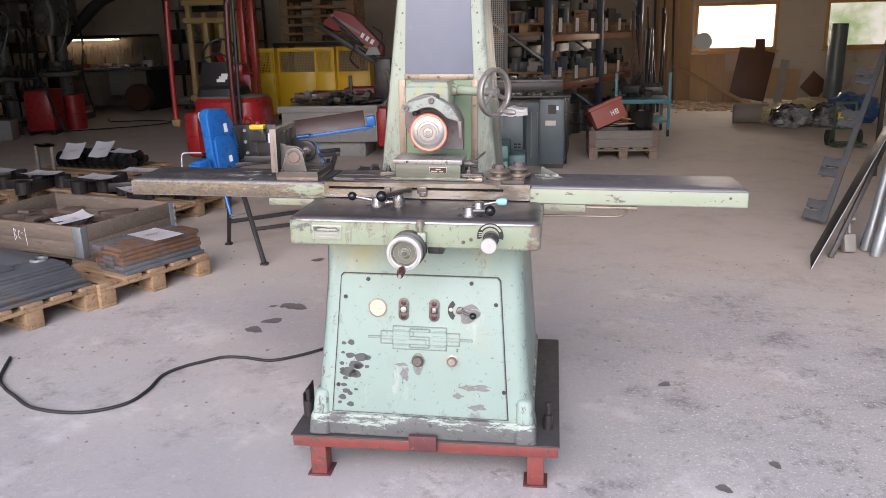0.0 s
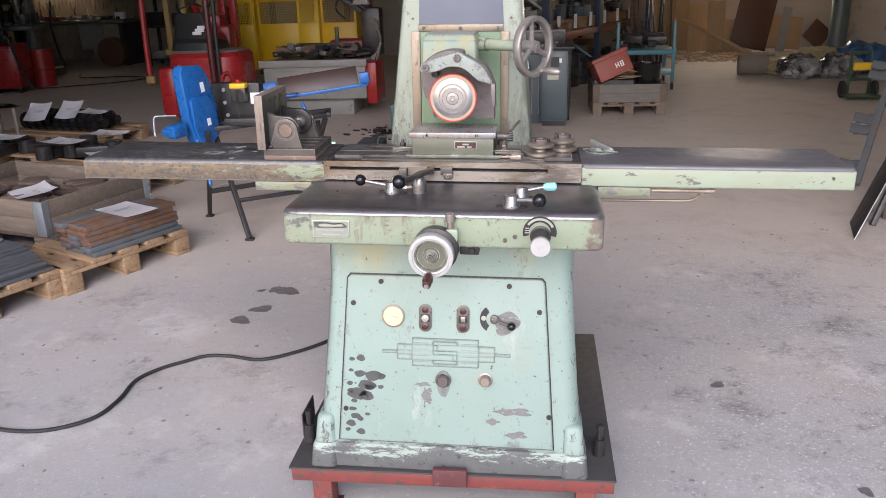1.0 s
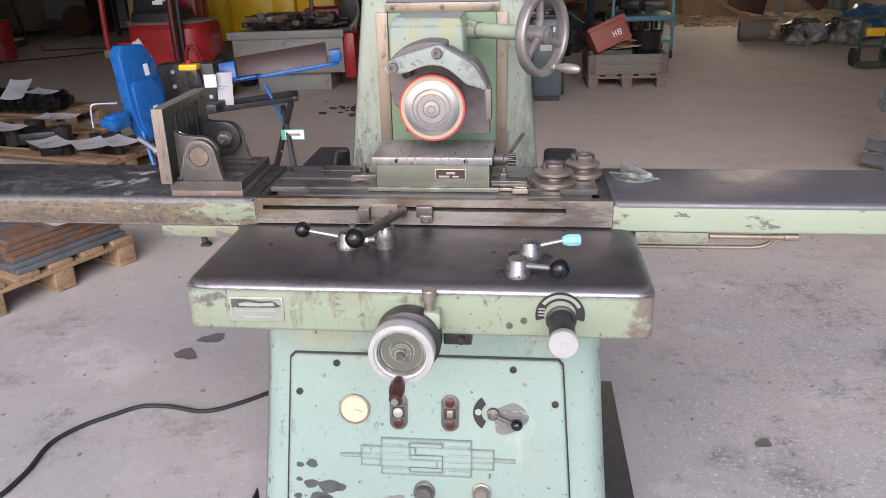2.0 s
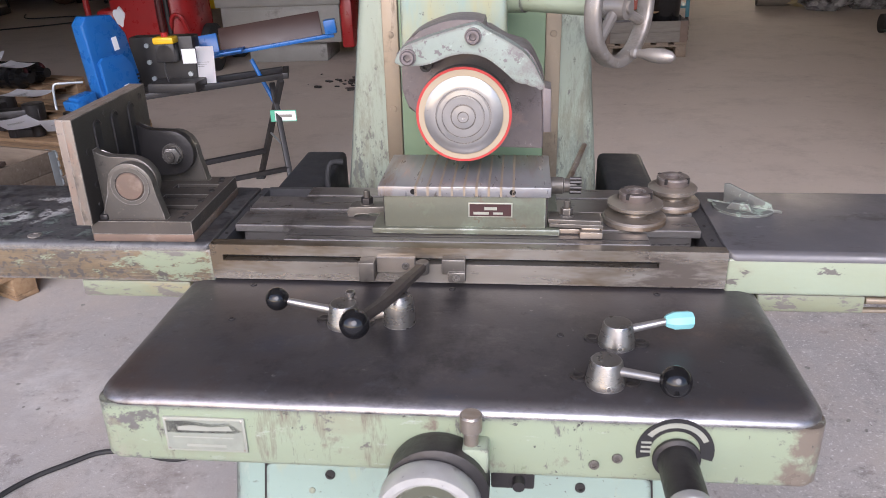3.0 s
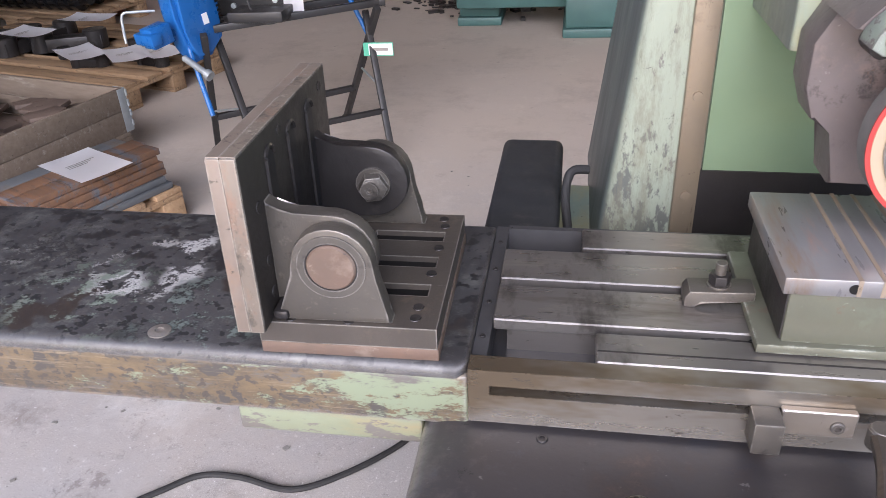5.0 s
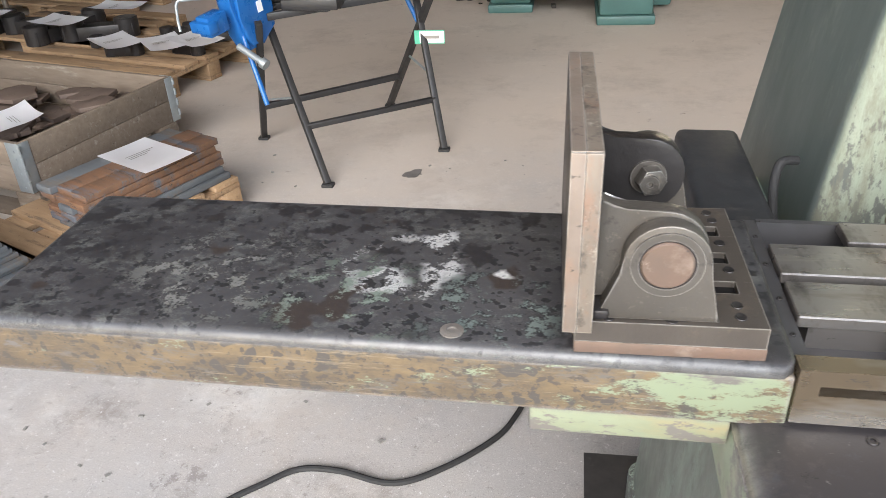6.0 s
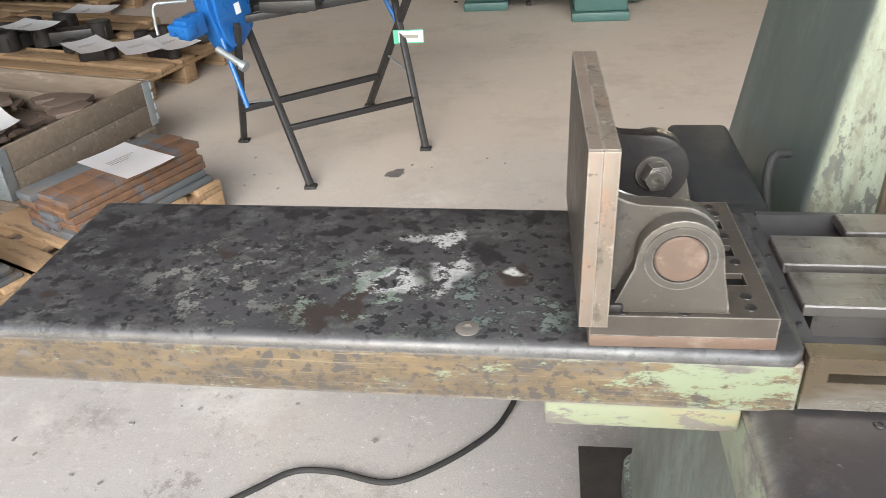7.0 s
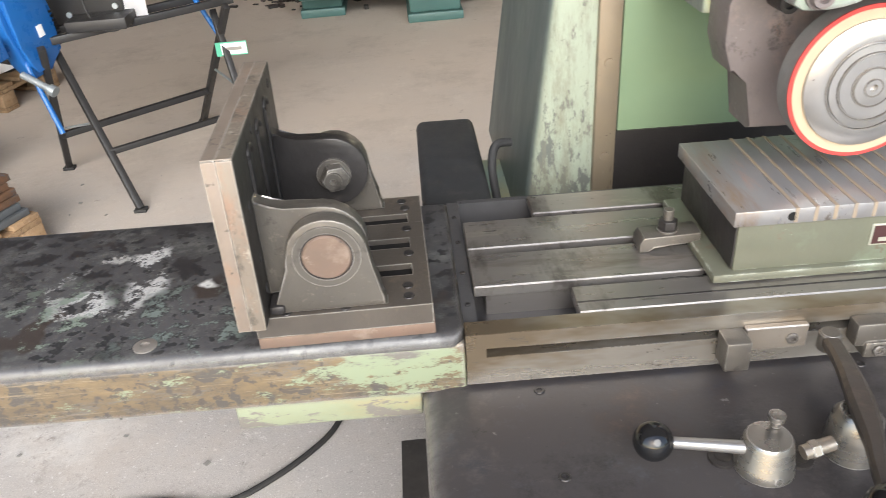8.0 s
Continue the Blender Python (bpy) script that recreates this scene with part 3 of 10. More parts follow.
def ring_mask(nt, cx, cy, r, width, tear):
    """A broken ring of chalky residue round a place on the cover."""
    co = nt.nodes.new("ShaderNodeTexCoord")
    wob = nt.nodes.new("ShaderNodeTexNoise")
    wob.inputs["Scale"].default_value, wob.inputs["Detail"].default_value = 26, 4
    nt.links.new(co.outputs["Object"], wob.inputs["Vector"])
    add = nt.nodes.new("ShaderNodeVectorMath")
    add.operation = "MULTIPLY_ADD"
    nt.links.new(wob.outputs["Color"], add.inputs[0])
    add.inputs[1].default_value = (0.05, 0.05, 0)
    nt.links.new(co.outputs["Object"], add.inputs[2])
    flat = nt.nodes.new("ShaderNodeVectorMath")
    flat.operation = "MULTIPLY"
    flat.inputs[1].default_value = (1, 1, 0)
    nt.links.new(add.outputs[0], flat.inputs[0])
    d = nt.nodes.new("ShaderNodeVectorMath")
    d.operation = "DISTANCE"
    d.inputs[1].default_value = (cx + 0.025, cy + 0.025, 0)
    nt.links.new(flat.outputs[0], d.inputs[0])
    off = nt.nodes.new("ShaderNodeMath")
    off.operation = "SUBTRACT"
    off.inputs[1].default_value = r
    nt.links.new(d.outputs["Value"], off.inputs[0])
    ab = nt.nodes.new("ShaderNodeMath")
    ab.operation = "ABSOLUTE"
    nt.links.new(off.outputs[0], ab.inputs[0])
    band = ramp(nt, ab.outputs[0], width, width * 0.55)
    cut = ramp(nt, noise_tex(nt, 34, 6, 0.75), tear, tear + 0.06)
    mul = nt.nodes.new("ShaderNodeMath")
    mul.operation = "MULTIPLY"
    nt.links.new(band, mul.inputs[0])
    nt.links.new(cut, mul.inputs[1])
    return mul.outputs[0]


for cx, cy, r, width, tear, tone in ((-0.72, -0.19, 0.052, 0.012, 0.49, (0.36, 0.36, 0.345)), (-0.685, -0.14, 0.0, 0.03, 0.47, (0.5, 0.5, 0.49)), (-0.725, -0.225, 0.0, 0.028, 0.47, (0.5, 0.5, 0.49)),
                                     (-0.672, -0.2, 0.0, 0.026, 0.47, (0.46, 0.46, 0.45)), (-0.612, -0.20, 0.0, 0.012, 0.35, (0.6, 0.6, 0.58)), (-0.76, -0.255, 0.0, 0.09, 0.53, (0.19, 0.23, 0.19)),
                                     (-0.90, -0.22, 0.0, 0.11, 0.54, (0.19, 0.19, 0.175)), (-0.62, -0.26, 0.0, 0.08, 0.55, (0.15, 0.18, 0.165))):
    colour = mix(nt, ring_mask(nt, cx, cy, r, width, tear), colour, tone)
edge_f = edge_mask(nt, 0.008, 0.36)
colour = mix(nt, edge_f, colour, (0.3, 0.29, 0.28))
nt.links.new(colour, bsdf.inputs["Base Color"])
nt.links.new(edge_f, bsdf.inputs["Metallic"])
rr = ramp(nt, noise_tex(nt, 18, 5, 0.7), 0.2, 0.8)
mr = nt.nodes.new("ShaderNodeMapRange")
mr.inputs["To Min"].default_value, mr.inputs["To Max"].default_value = 0.25, 0.55
nt.links.new(rr, mr.inputs["Value"])
nt.links.new(mr.outputs[0], bsdf.inputs["Roughness"])
rub_rim(WING_TOP, (0.15, 0.15, 0.15), 0.51, 0.42)
WING_TOP_R = surface("worn_grey_cover_top", (0.15, 0.145, 0.152), (0.11, 0.106, 0.112), 0.45, 0.1, scale=6, stain=(0.185, 0.17, 0.165), stain_scale=5, stain_amount=0.56, bump=0.15)
layer(WING_TOP_R, (0.085, 0.078, 0.078), 0.57, 0.64, 14, 7, 0.8, (0.5, 1, 1))
layer(WING_TOP_R, (0.24, 0.23, 0.235), 0.63, 0.67, 34, 7, 0.8, (0.4, 1, 1))
rub_rim(WING_TOP_R, (0.2, 0.19, 0.18), 0.52, 0.36)
WING_RUST, nt, bsdf = nodes_of("rusty_chipped_cover_side")
colour = mix(nt, ramp(nt, noise_tex(nt, 16, 8, 0.8, (0.7, 1, 1.6)), 0.36, 0.64), (0.105, 0.085, 0.066), (0.215, 0.155, 0.088))
colour = mix(nt, ramp(nt, noise_tex(nt, 30, 9, 0.85, (0.5, 1, 1.8)), 0.53, 0.62), colour, (0.15, 0.135, 0.12))
colour = mix(nt, ramp(nt, noise_tex(nt, 120, 3, 0.55, (0.8, 1, 1)), 0.56, 0.61), colour, (0.10, 0.085, 0.07))
colour = mix(nt, ramp(nt, noise_tex(nt, 46, 2, 0.45), 0.61, 0.645), colour, (0.095, 0.085, 0.075))
colour = mix(nt, ramp(nt, noise_tex(nt, 60, 9, 0.85, (0.12, 1, 2.5)), 0.55, 0.64), colour, (0.28, 0.22, 0.145))
colour = mix(nt, ramp(nt, noise_tex(nt, 70, 6, 0.8), 0.58, 0.64), colour, (0.08, 0.07, 0.062))
sep = nt.nodes.new("ShaderNodeSeparateXYZ")
co = nt.nodes.new("ShaderNodeTexCoord")
nt.links.new(co.outputs["Object"], sep.inputs[0])
left_over = ramp(nt, sep.outputs["X"], -0.72, -0.42)
am = nt.nodes.new("ShaderNodeMath")
am.operation = "MULTIPLY_ADD"
am.inputs[1].default_value = 0.15
nt.links.new(left_over, am.inputs[0])
nt.links.new(noise_tex(nt, 24, 8, 0.8, (0.6, 1, 1.5)), am.inputs[2])
colour = mix(nt, ramp(nt, am.outputs[0], 0.61, 0.65), colour, (0.26, 0.30, 0.20))
colour = mix(nt, ramp(nt, noise_tex(nt, 20, 8, 0.8, (0.5, 1, 1.6)), 0.56, 0.62), colour, (0.17, 0.155, 0.14))
colour = mix(nt, edge_mask(nt, 0.008), colour, (0.36, 0.34, 0.32))
nt.links.new(colour, bsdf.inputs["Base Color"])
bsdf.inputs["Roughness"].default_value = 0.4
bsdf.inputs["Metallic"].default_value = 0.15
CHUCK_GREEN = surface("thin_green_paint_over_iron", (0.155, 0.163, 0.12), (0.12, 0.12, 0.09), 0.4, 0.2, scale=9, stain=(0.185, 0.22, 0.16), stain_scale=6, stain_amount=0.57, chips=(0.15, 0.125, 0.09), chip_scale=18, chip_amount=0.6, bump=0.15, edge=(0.55, 0.58, 0.52), edge_size=0.004, edge_cut=0.5)
layer(CHUCK_GREEN, (0.30, 0.34, 0.28), 0.64, 0.68, 30, 7, 0.8)
STEEL_TOP = surface("ground_chuck_steel", (0.37, 0.365, 0.37), (0.29, 0.28, 0.28), 0.33, 0.55, scale=9, stain=(0.46, 0.34, 0.29), stain_scale=10, stain_amount=0.6, bump=0.04, bump_scale=500, stretch=(3, 0.5, 1))
layer(STEEL_TOP, (0.30, 0.215, 0.15), 0.56, 0.72, 9, 6, 0.7, (2.6, 0.35, 1))
layer(STEEL_TOP, (0.36, 0.25, 0.21), 0.60, 0.72, 5, 5, 0.7)
layer(STEEL_TOP, (0.15, 0.13, 0.115), 0.62, 0.68, 26, 6, 0.8, (1.5, 1, 0.6), "Z", 0.07, 0.055, 0.12)
INLAY = surface("brown_gold_inlay", (0.37, 0.275, 0.18), (0.31, 0.265, 0.22), 0.42, 0.2, scale=30, bump=0)
IRON_FACE = surface("planed_cast_iron_face", (0.115, 0.098, 0.082), (0.078, 0.067, 0.058), 0.42, 0.3, edge=(0.45, 0.42, 0.38), edge_size=0.002, edge_metal=0.5, scale=14, stain=(0.19, 0.145, 0.105), stain_scale=9, stain_amount=0.6, bump=0.2, bump_scale=200)
SPLASH = surface("dried_oil_on_paint", (0.055, 0.058, 0.056), (0.085, 0.09, 0.086), 0.4, scale=40, bump=0.05)
SCRAPE = surface("scraped_grey_primer", (0.14, 0.135, 0.13), (0.19, 0.19, 0.18), 0.5, scale=60, spread=0.08, chips=(0.29, 0.37, 0.32), chip_scale=60, chip_amount=0.57, bump=0.1, stretch=(0.4, 1, 2))
# grease below the knob, and edge shade with dirt round the emblem
GREEN_GRIME_SHADE = surface("grimy_and_shaded_green", (0.20, 0.25, 0.21), (0.13, 0.155, 0.135), 0.5, scale=20, bump=0.1)
PLATE_TAN = surface("tan_oxidised_plate", (0.26, 0.215, 0.17), (0.17, 0.14, 0.112), 0.5, 0.15, scale=16, stain=(0.31, 0.20, 0.145), stain_scale=12, stain_amount=0.56, bump=0.25, stretch=(1, 1, 0.4), edge=(0.42, 0.38, 0.33), edge_size=0.002)
PLATE_PINK = surface("pinkish_oxidised_plate", (0.275, 0.22, 0.178), (0.175, 0.138, 0.11), 0.5, 0.15, scale=18, stain=(0.27, 0.185, 0.135), stain_scale=12, stain_amount=0.54, chips=(0.11, 0.09, 0.075), chip_scale=50, chip_amount=0.62, bump=0.25, edge=(0.42, 0.38, 0.33), edge_size=0.002)
layer(PLATE_TAN, (0.25, 0.165, 0.12), 0.53, 0.64, 14, 7, 0.8, (1, 1, 0.5))
layer(PLATE_TAN, (0.10, 0.085, 0.07), 0.53, 0.62, 26, 7, 0.8, (1, 1, 0.6))
layer(PLATE_TAN, (0.36, 0.32, 0.26), 0.58, 0.66, 40, 6, 0.8)
GREEN_FLAKED = surface("flaked_green_over_iron", (0.265, 0.305, 0.215), (0.23, 0.24, 0.15), 0.42, scale=9, chips=(0.17, 0.155, 0.135), chip_scale=16, chip_amount=0.52,
                       stain=(0.30, 0.25, 0.14), stain_scale=6, stain_amount=0.55, bump=0.3, bump_scale=60, stretch=(0.6, 1, 1.6), edge=(0.16, 0.15, 0.14), edge_size=0.005)
BROWN_PART = surface("dull_brown_cut_steel", (0.17, 0.125, 0.10), (0.11, 0.08, 0.065), 0.7, 0.1, scale=9, bump=0.25)
BROWN_BOARD = surface("dark_brown_faced_board", (0.045, 0.022, 0.018), (0.035, 0.018, 0.015), 0.4, scale=4, bump=0.1)
BROWN_DARK = surface("brown_film_board", (0.11, 0.05, 0.03), (0.085, 0.04, 0.026), 0.5, scale=2, bump=0.1)
MINT = surface("mint_green_card", (0.1, 0.5, 0.33), bump=0.05)
SEAT = surface("black_vinyl", (0.014, 0.014, 0.015), (0.02, 0.02, 0.02), 0.45, scale=7, bump=0.2)
DARK_RED = surface("scuffed_dark_red_tube", (0.12, 0.02, 0.018), (0.06, 0.02, 0.02), 0.35, scale=12, bump=0.15)
RED_DULL = surface("dull_dusty_red", (0.24, 0.028, 0.03), (0.17, 0.025, 0.028), 0.5, scale=5, stain=(0.14, 0.06, 0.055), stain_scale=5, stain_amount=0.58, bump=0.1)
RACK_BLUE = surface("dark_blue_rack_paint", (0.02, 0.035, 0.07), (0.018, 0.03, 0.05), 0.5, scale=6, bump=0.08)
RED_BEAM = surface("orange_red_beam", (0.30, 0.075, 0.035), (0.24, 0.06, 0.03), 0.5, scale=6, bump=0.08)
# lit copy of the beam paint, the brightness put into the colour
ORANGE_LIT = surface("lit_orange_beam", (0.46, 0.22, 0.10), (0.4, 0.18, 0.08), 0.5, scale=6, bump=0.08)
WOOD_GREY2 = surface("grey_collar_boards", (0.20, 0.185, 0.165), (0.14, 0.125, 0.11), 0.8, scale=9, stretch=(1, 6, 6), bump=0.4, bump_scale=40)
RED_BOX = surface("faded_red_plastic", (0.34, 0.09, 0.065), (0.28, 0.075, 0.055), 0.55, scale=5, bump=0.08)
CARD = surface("brown_cardboard", (0.42, 0.28, 0.16), (0.36, 0.23, 0.13), 0.8, scale=5, bump=0.1)
CART_BLUE = surface("turquoise_cart_paint", (0.075, 0.25, 0.30), (0.06, 0.2, 0.25), 0.45, scale=6, chips=(0.1, 0.09, 0.08), chip_scale=20, chip_amount=0.66, bump=0.08)
FRAME_WOOD = surface("varnished_window_wood", (0.50, 0.28, 0.09), (0.42, 0.22, 0.07), 0.45, scale=5, stretch=(1, 1, 5), bump=0.1)
GREY_TUBE = surface("grey_brown_tube", (0.20, 0.175, 0.15), (0.16, 0.14, 0.12), 0.75, scale=4, bump=0.1)
BAG = surface("crumpled_clear_plastic", (0.24, 0.24, 0.25), (0.03, 0.03, 0.032), 0.22, scale=2.6, spread=0.06, bump=0.8, bump_scale=14)
CARD_BAG = surface("yellowish_plastic", (0.38, 0.32, 0.17), (0.28, 0.23, 0.13), 0.35, scale=4, bump=0.8, bump_scale=14)
BLUE_BAG = surface("blue_plastic_sheeting", (0.03, 0.11, 0.26), (0.02, 0.06, 0.15), 0.35, scale=4, bump=0.8, bump_scale=14)
TROLLEY = surface("dark_green_trolley", (0.02, 0.07, 0.035), (0.02, 0.05, 0.03), 0.5, scale=6, bump=0.08)
GALV_DARK = surface("dark_bare_sheet", (0.05, 0.048, 0.047), (0.036, 0.035, 0.035), 0.5, 0.2, scale=3, bump=0.06)
PRESS_GREY = surface("worn_grey_press_paint", (0.19, 0.19, 0.18), (0.11, 0.11, 0.105), 0.45, 0.2, scale=5, chips=(0.05, 0.045, 0.04), chip_scale=16, chip_amount=0.58, bump=0.2)
DRAWER = surface("worn_tan_drawers", (0.30, 0.25, 0.18), (0.22, 0.18, 0.13), 0.6, scale=6, bump=0.15)
PEG = surface("pale_pegboard", (0.19, 0.16, 0.12), (0.13, 0.108, 0.08), 0.8, scale=6, bump=0.15)
WARM_GLOW = glow("warm_strip_glow", (1.0, 0.74, 0.46), 26.0)
OUTSIDE, nt, bsdf = nodes_of("bright_foliage_outside")
col = mix(nt, ramp(nt, noise_tex(nt, 1.1, 5, 0.6), 0.36, 0.56), (0.42, 0.55, 0.27), (1.0, 1.0, 0.9))
nt.links.new(col, bsdf.inputs["Emission Color"])
nt.links.new(col, bsdf.inputs["Base Color"])
bsdf.inputs["Emission Strength"].default_value = 0.62
GLASS, nt, bsdf = nodes_of("clear_window_glass")
bsdf.inputs["Transmission Weight"].default_value = 1.0
bsdf.inputs["Roughness"].default_value = 0.02
bsdf.inputs["IOR"].default_value = 1.45


# ---- mesh helpers ----
def bm_new():
    return bmesh.new()


def box(bm, x0, x1, y0, y1, z0, z1, bev=0.0, m=None, seg=2):
    vs = [bm.verts.new((x, y, z)) for x in (x0, x1) for y in (y0, y1) for z in (z0, z1)]
    for f in ((0, 1, 3, 2), (4, 6, 7, 5), (0, 4, 5, 1), (2, 3, 7, 6), (0, 2, 6, 4), (1, 5, 7, 3)):
        bm.faces.new([vs[i] for i in f])
    if bev:
        es = list({e for v in vs for e in v.link_edges})
        out = bmesh.ops.bevel(bm, geom=es, offset=bev, segments=seg, profile=0.5, affect="EDGES")
        vs = list({v for f in out["faces"] for v in f.verts} | {v for v in vs if v.is_valid})
    if m is not None:
        bmesh.ops.transform(bm, matrix=m, verts=vs)
    return vs


def lathe(bm, prof, m=None, seg=32):
    """Turns a profile of (radius, height) round z; m places it."""
    m = m or Matrix()
    rings = []
    for r, z in prof:
        if r < 1e-6:
            rings.append([bm.verts.new(m @ Vector((0, 0, z)))])
        else:
            rings.append([bm.verts.new(m @ Vector((r * math.cos(a), r * math.sin(a), z))) for a in (2 * math.pi * i / seg for i in range(seg))])
    for a, b in zip(rings, rings[1:]):
        for i in range(seg):
            q = [a[i % len(a)], a[(i + 1) % len(a)], b[(i + 1) % len(b)], b[i % len(b)]]
            q = list(dict.fromkeys(q))
            if len(q) > 2:
                bm.faces.new(q)


def along(a, b):
    """The pose whose z axis runs from a towards b."""
    a, b = Vector(a), Vector(b)
    return Matrix.Translation(a) @ (b - a).to_track_quat("Z", "Y").to_matrix().to_4x4()


def rod(bm, a, b, r, r2=None, seg=16, bev=0.0):
    h = (Vector(b) - Vector(a)).length
    r2 = r if r2 is None else r2
    prof = [(0, 0), (r - bev, 0), (r, bev), (r2, h - bev), (r2 - bev, h), (0, h)] if bev else [(0, 0), (r, 0), (r2, h), (0, h)]
    lathe(bm, prof, along(a, b), seg)


def prism(bm, pts, depth, m=None, bev=0.0):
    """A polygon in x, y pushed out along z by depth."""
    m = m or Matrix()
    lo = [bm.verts.new((x, y, 0)) for x, y in pts]
    hi = [bm.verts.new((x, y, depth)) for x, y in pts]
    n = len(pts)
    fs = [bm.faces.new(lo[::-1]), bm.faces.new(hi)]
    for i in range(n):
        fs.append(bm.faces.new((lo[i], lo[(i + 1) % n], hi[(i + 1) % n], hi[i])))
    vs = lo + hi
    if bev:
        es = list(set(fs[0].edges) | set(fs[1].edges))
        out = bmesh.ops.bevel(bm, geom=es, offset=bev, segments=2, profile=0.5, affect="EDGES")
        vs = list({v for f in out["faces"] for v in f.verts} | {v for v in vs if v.is_valid})
        vs = list({v for v in vs} | {w for v in vs for e in v.link_edges for w in e.verts})
    bmesh.ops.transform(bm, matrix=m, verts=vs)


FRONT = Matrix(((1, 0, 0, 0), (0, 0, 1, 0), (0, 1, 0, 0), (0, 0, 0, 1)))  # x, z outline pushed back along y


def smooth_line(pts, steps=6):
    pts = [Vector(p) for p in pts]
    out = []
    for i in range(len(pts) - 1):
        p0, p1, p2, p3 = pts[max(i - 1, 0)], pts[i], pts[i + 1], pts[min(i + 2, len(pts) - 1)]
        for k in range(steps):
            t = k / steps
            out.append(0.5 * (2 * p1 + (p2 - p0) * t + (2 * p0 - 5 * p1 + 4 * p2 - p3) * t * t + (3 * p1 - p0 - 3 * p2 + p3) * t ** 3))
    return out + [pts[-1]]


def rounded(pts, steps):
    """A smooth outline through points of a plane."""
    return [(p[0], p[1]) for p in smooth_line([(x, z, 0) for x, z in pts], steps)]


def tube(bm, pts, r, seg=10, steps=6):
    line = smooth_line(pts, steps) if steps > 1 else [Vector(p) for p in pts]
    up = Vector((0, 0, 1))
    rings = []
    for i, p in enumerate(line):
        d = (line[min(i + 1, len(line) - 1)] - line[max(i - 1, 0)]).normalized()
        s = d.cross(up)
        s = d.cross(Vector((1, 0, 0))) if s.length < 0.1 else s
        s.normalize()
        u = s.cross(d)
        rings.append([bm.verts.new(p + r * (math.cos(a) * s + math.sin(a) * u)) for a in (2 * math.pi * k / seg for k in range(seg))])
    for a, b in zip(rings, rings[1:]):
        for k in range(seg):
            bm.faces.new((a[k], a[(k + 1) % seg], b[(k + 1) % seg], b[k]))
    bm.faces.new(rings[0][::-1])
    bm.faces.new(rings[-1])


def loft(bm, rings):
    made = [[bm.verts.new(p) for p in ring] for ring in rings]
    n = len(rings[0])
    for a, b in zip(made, made[1:]):
        for k in range(n):
            bm.faces.new((a[k], a[(k + 1) % n], b[(k + 1) % n], b[k]))
    bm.faces.new(made[0][::-1])
    bm.faces.new(made[-1])


def round_rect(x0, x1, y0, y1, z, r, n=5):
    out = []
    for cx, cy, a0 in ((x1 - r, y1 - r, 0), (x0 + r, y1 - r, 90), (x0 + r, y0 + r, 180), (x1 - r, y0 + r, 270)):
        for i in range(n + 1):
            a = radians(a0 + 90 * i / n)
            out.append((cx + r * math.cos(a), cy + r * math.sin(a), z))
    return out


def mesh_of(name, bm, mat, angle=35):
    bmesh.ops.recalc_face_normals(bm, faces=bm.faces)
    me = bpy.data.meshes.new(name)
    bm.to_mesh(me)
    bm.free()
    me.materials.append(mat)
    me.polygons.foreach_set("use_smooth", [True] * len(me.polygons))
    me.set_sharp_from_angle(angle=radians(angle))
    return me


def part(name, bm, mat, parent, label=""):
    ob = new(name, mesh_of(name, bm, mat))
    ob.parent = parent
    return tagged(ob, label)


def thing(name, label, category, at=(0, 0, 0), rz=0.0, group="", kind=""):
    ob = new(name)
    ob.empty_display_size = 0.1
    ob.matrix_basis = pose(*at, 0, 0, rz)
    return tagged(ob, label, category, group, kind)


def solid(name, bm, mat, label, category, at=(0, 0, 0), rz=0.0, group="", kind=""):
    ob = new(name, mesh_of(name, bm, mat))
    ob.matrix_basis = pose(*at, 0, 0, rz)
    return tagged(ob, label, category, group, kind)


def slab(name, mat, parent, *dims, bev=0.0, m=None, label=""):
    bm = bm_new()
    box(bm, *dims, bev=bev, m=m)
    return part(name, bm, mat, parent, label)


def hexagon(r):
    return [(r * math.cos(radians(60 * i)), r * math.sin(radians(60 * i))) for i in range(6)]


def socket_screw(parent, at, normal, r=0.006, mat=None, name="screw"):
    """A round screw head with a dark hexagon socket."""
    m = along(at, Vector(at) + Vector(normal))
    bm = bm_new()
    lathe(bm, [(0, -0.002), (r, -0.002), (r, r * 0.35), (r * 0.88, r * 0.5), (r * 0.5, r * 0.5), (r * 0.5, r * 0.1), (0, r * 0.1)], m, 14)
    return part(name, bm, mat or IRON, parent)


def settle(built, about, to, scale, turn=2.2, lean=0.0, height=0.0):
    """Moves all that was built since as one block of the plan: its point about goes to the place to, scaled and turned round it."""
    m = Matrix.Translation((*to, 0)) @ pose(0, 0, height, 0, lean, turn) @ Matrix.Scale(scale, 4) @ Matrix.Translation((-about[0], -about[1], -height))
    for ob in scene.objects:
        if ob not in built and ob.parent is None:
            ob.matrix_basis = m @ ob.matrix_basis


def standing():
    return set(scene.objects)


# ---- structure ----
def wall_with_holes(name, length, height, thick, holes, mat, m, label):
    """A wall along x with real openings (x0, x1, z0, z1)."""
    xs = sorted({0, length, *[h[0] for h in holes], *[h[1] for h in holes]})
    bm = bm_new()
    for a, b in zip(xs, xs[1:]):
        cuts = sorted((h[2], h[3]) for h in holes if h[0] <= a and h[1] >= b)
        z = 0
        for lo, hi in cuts + [(height, height)]:
            if lo > z:
                box(bm, a, b, 0, thick, z, lo)
            z = hi
    bmesh.ops.remove_doubles(bm, verts=bm.verts, dist=1e-4)
    ob = new(name, mesh_of(name, bm, mat))
    ob.matrix_basis = m
    return tagged(ob, label, "wall", kind="structure")


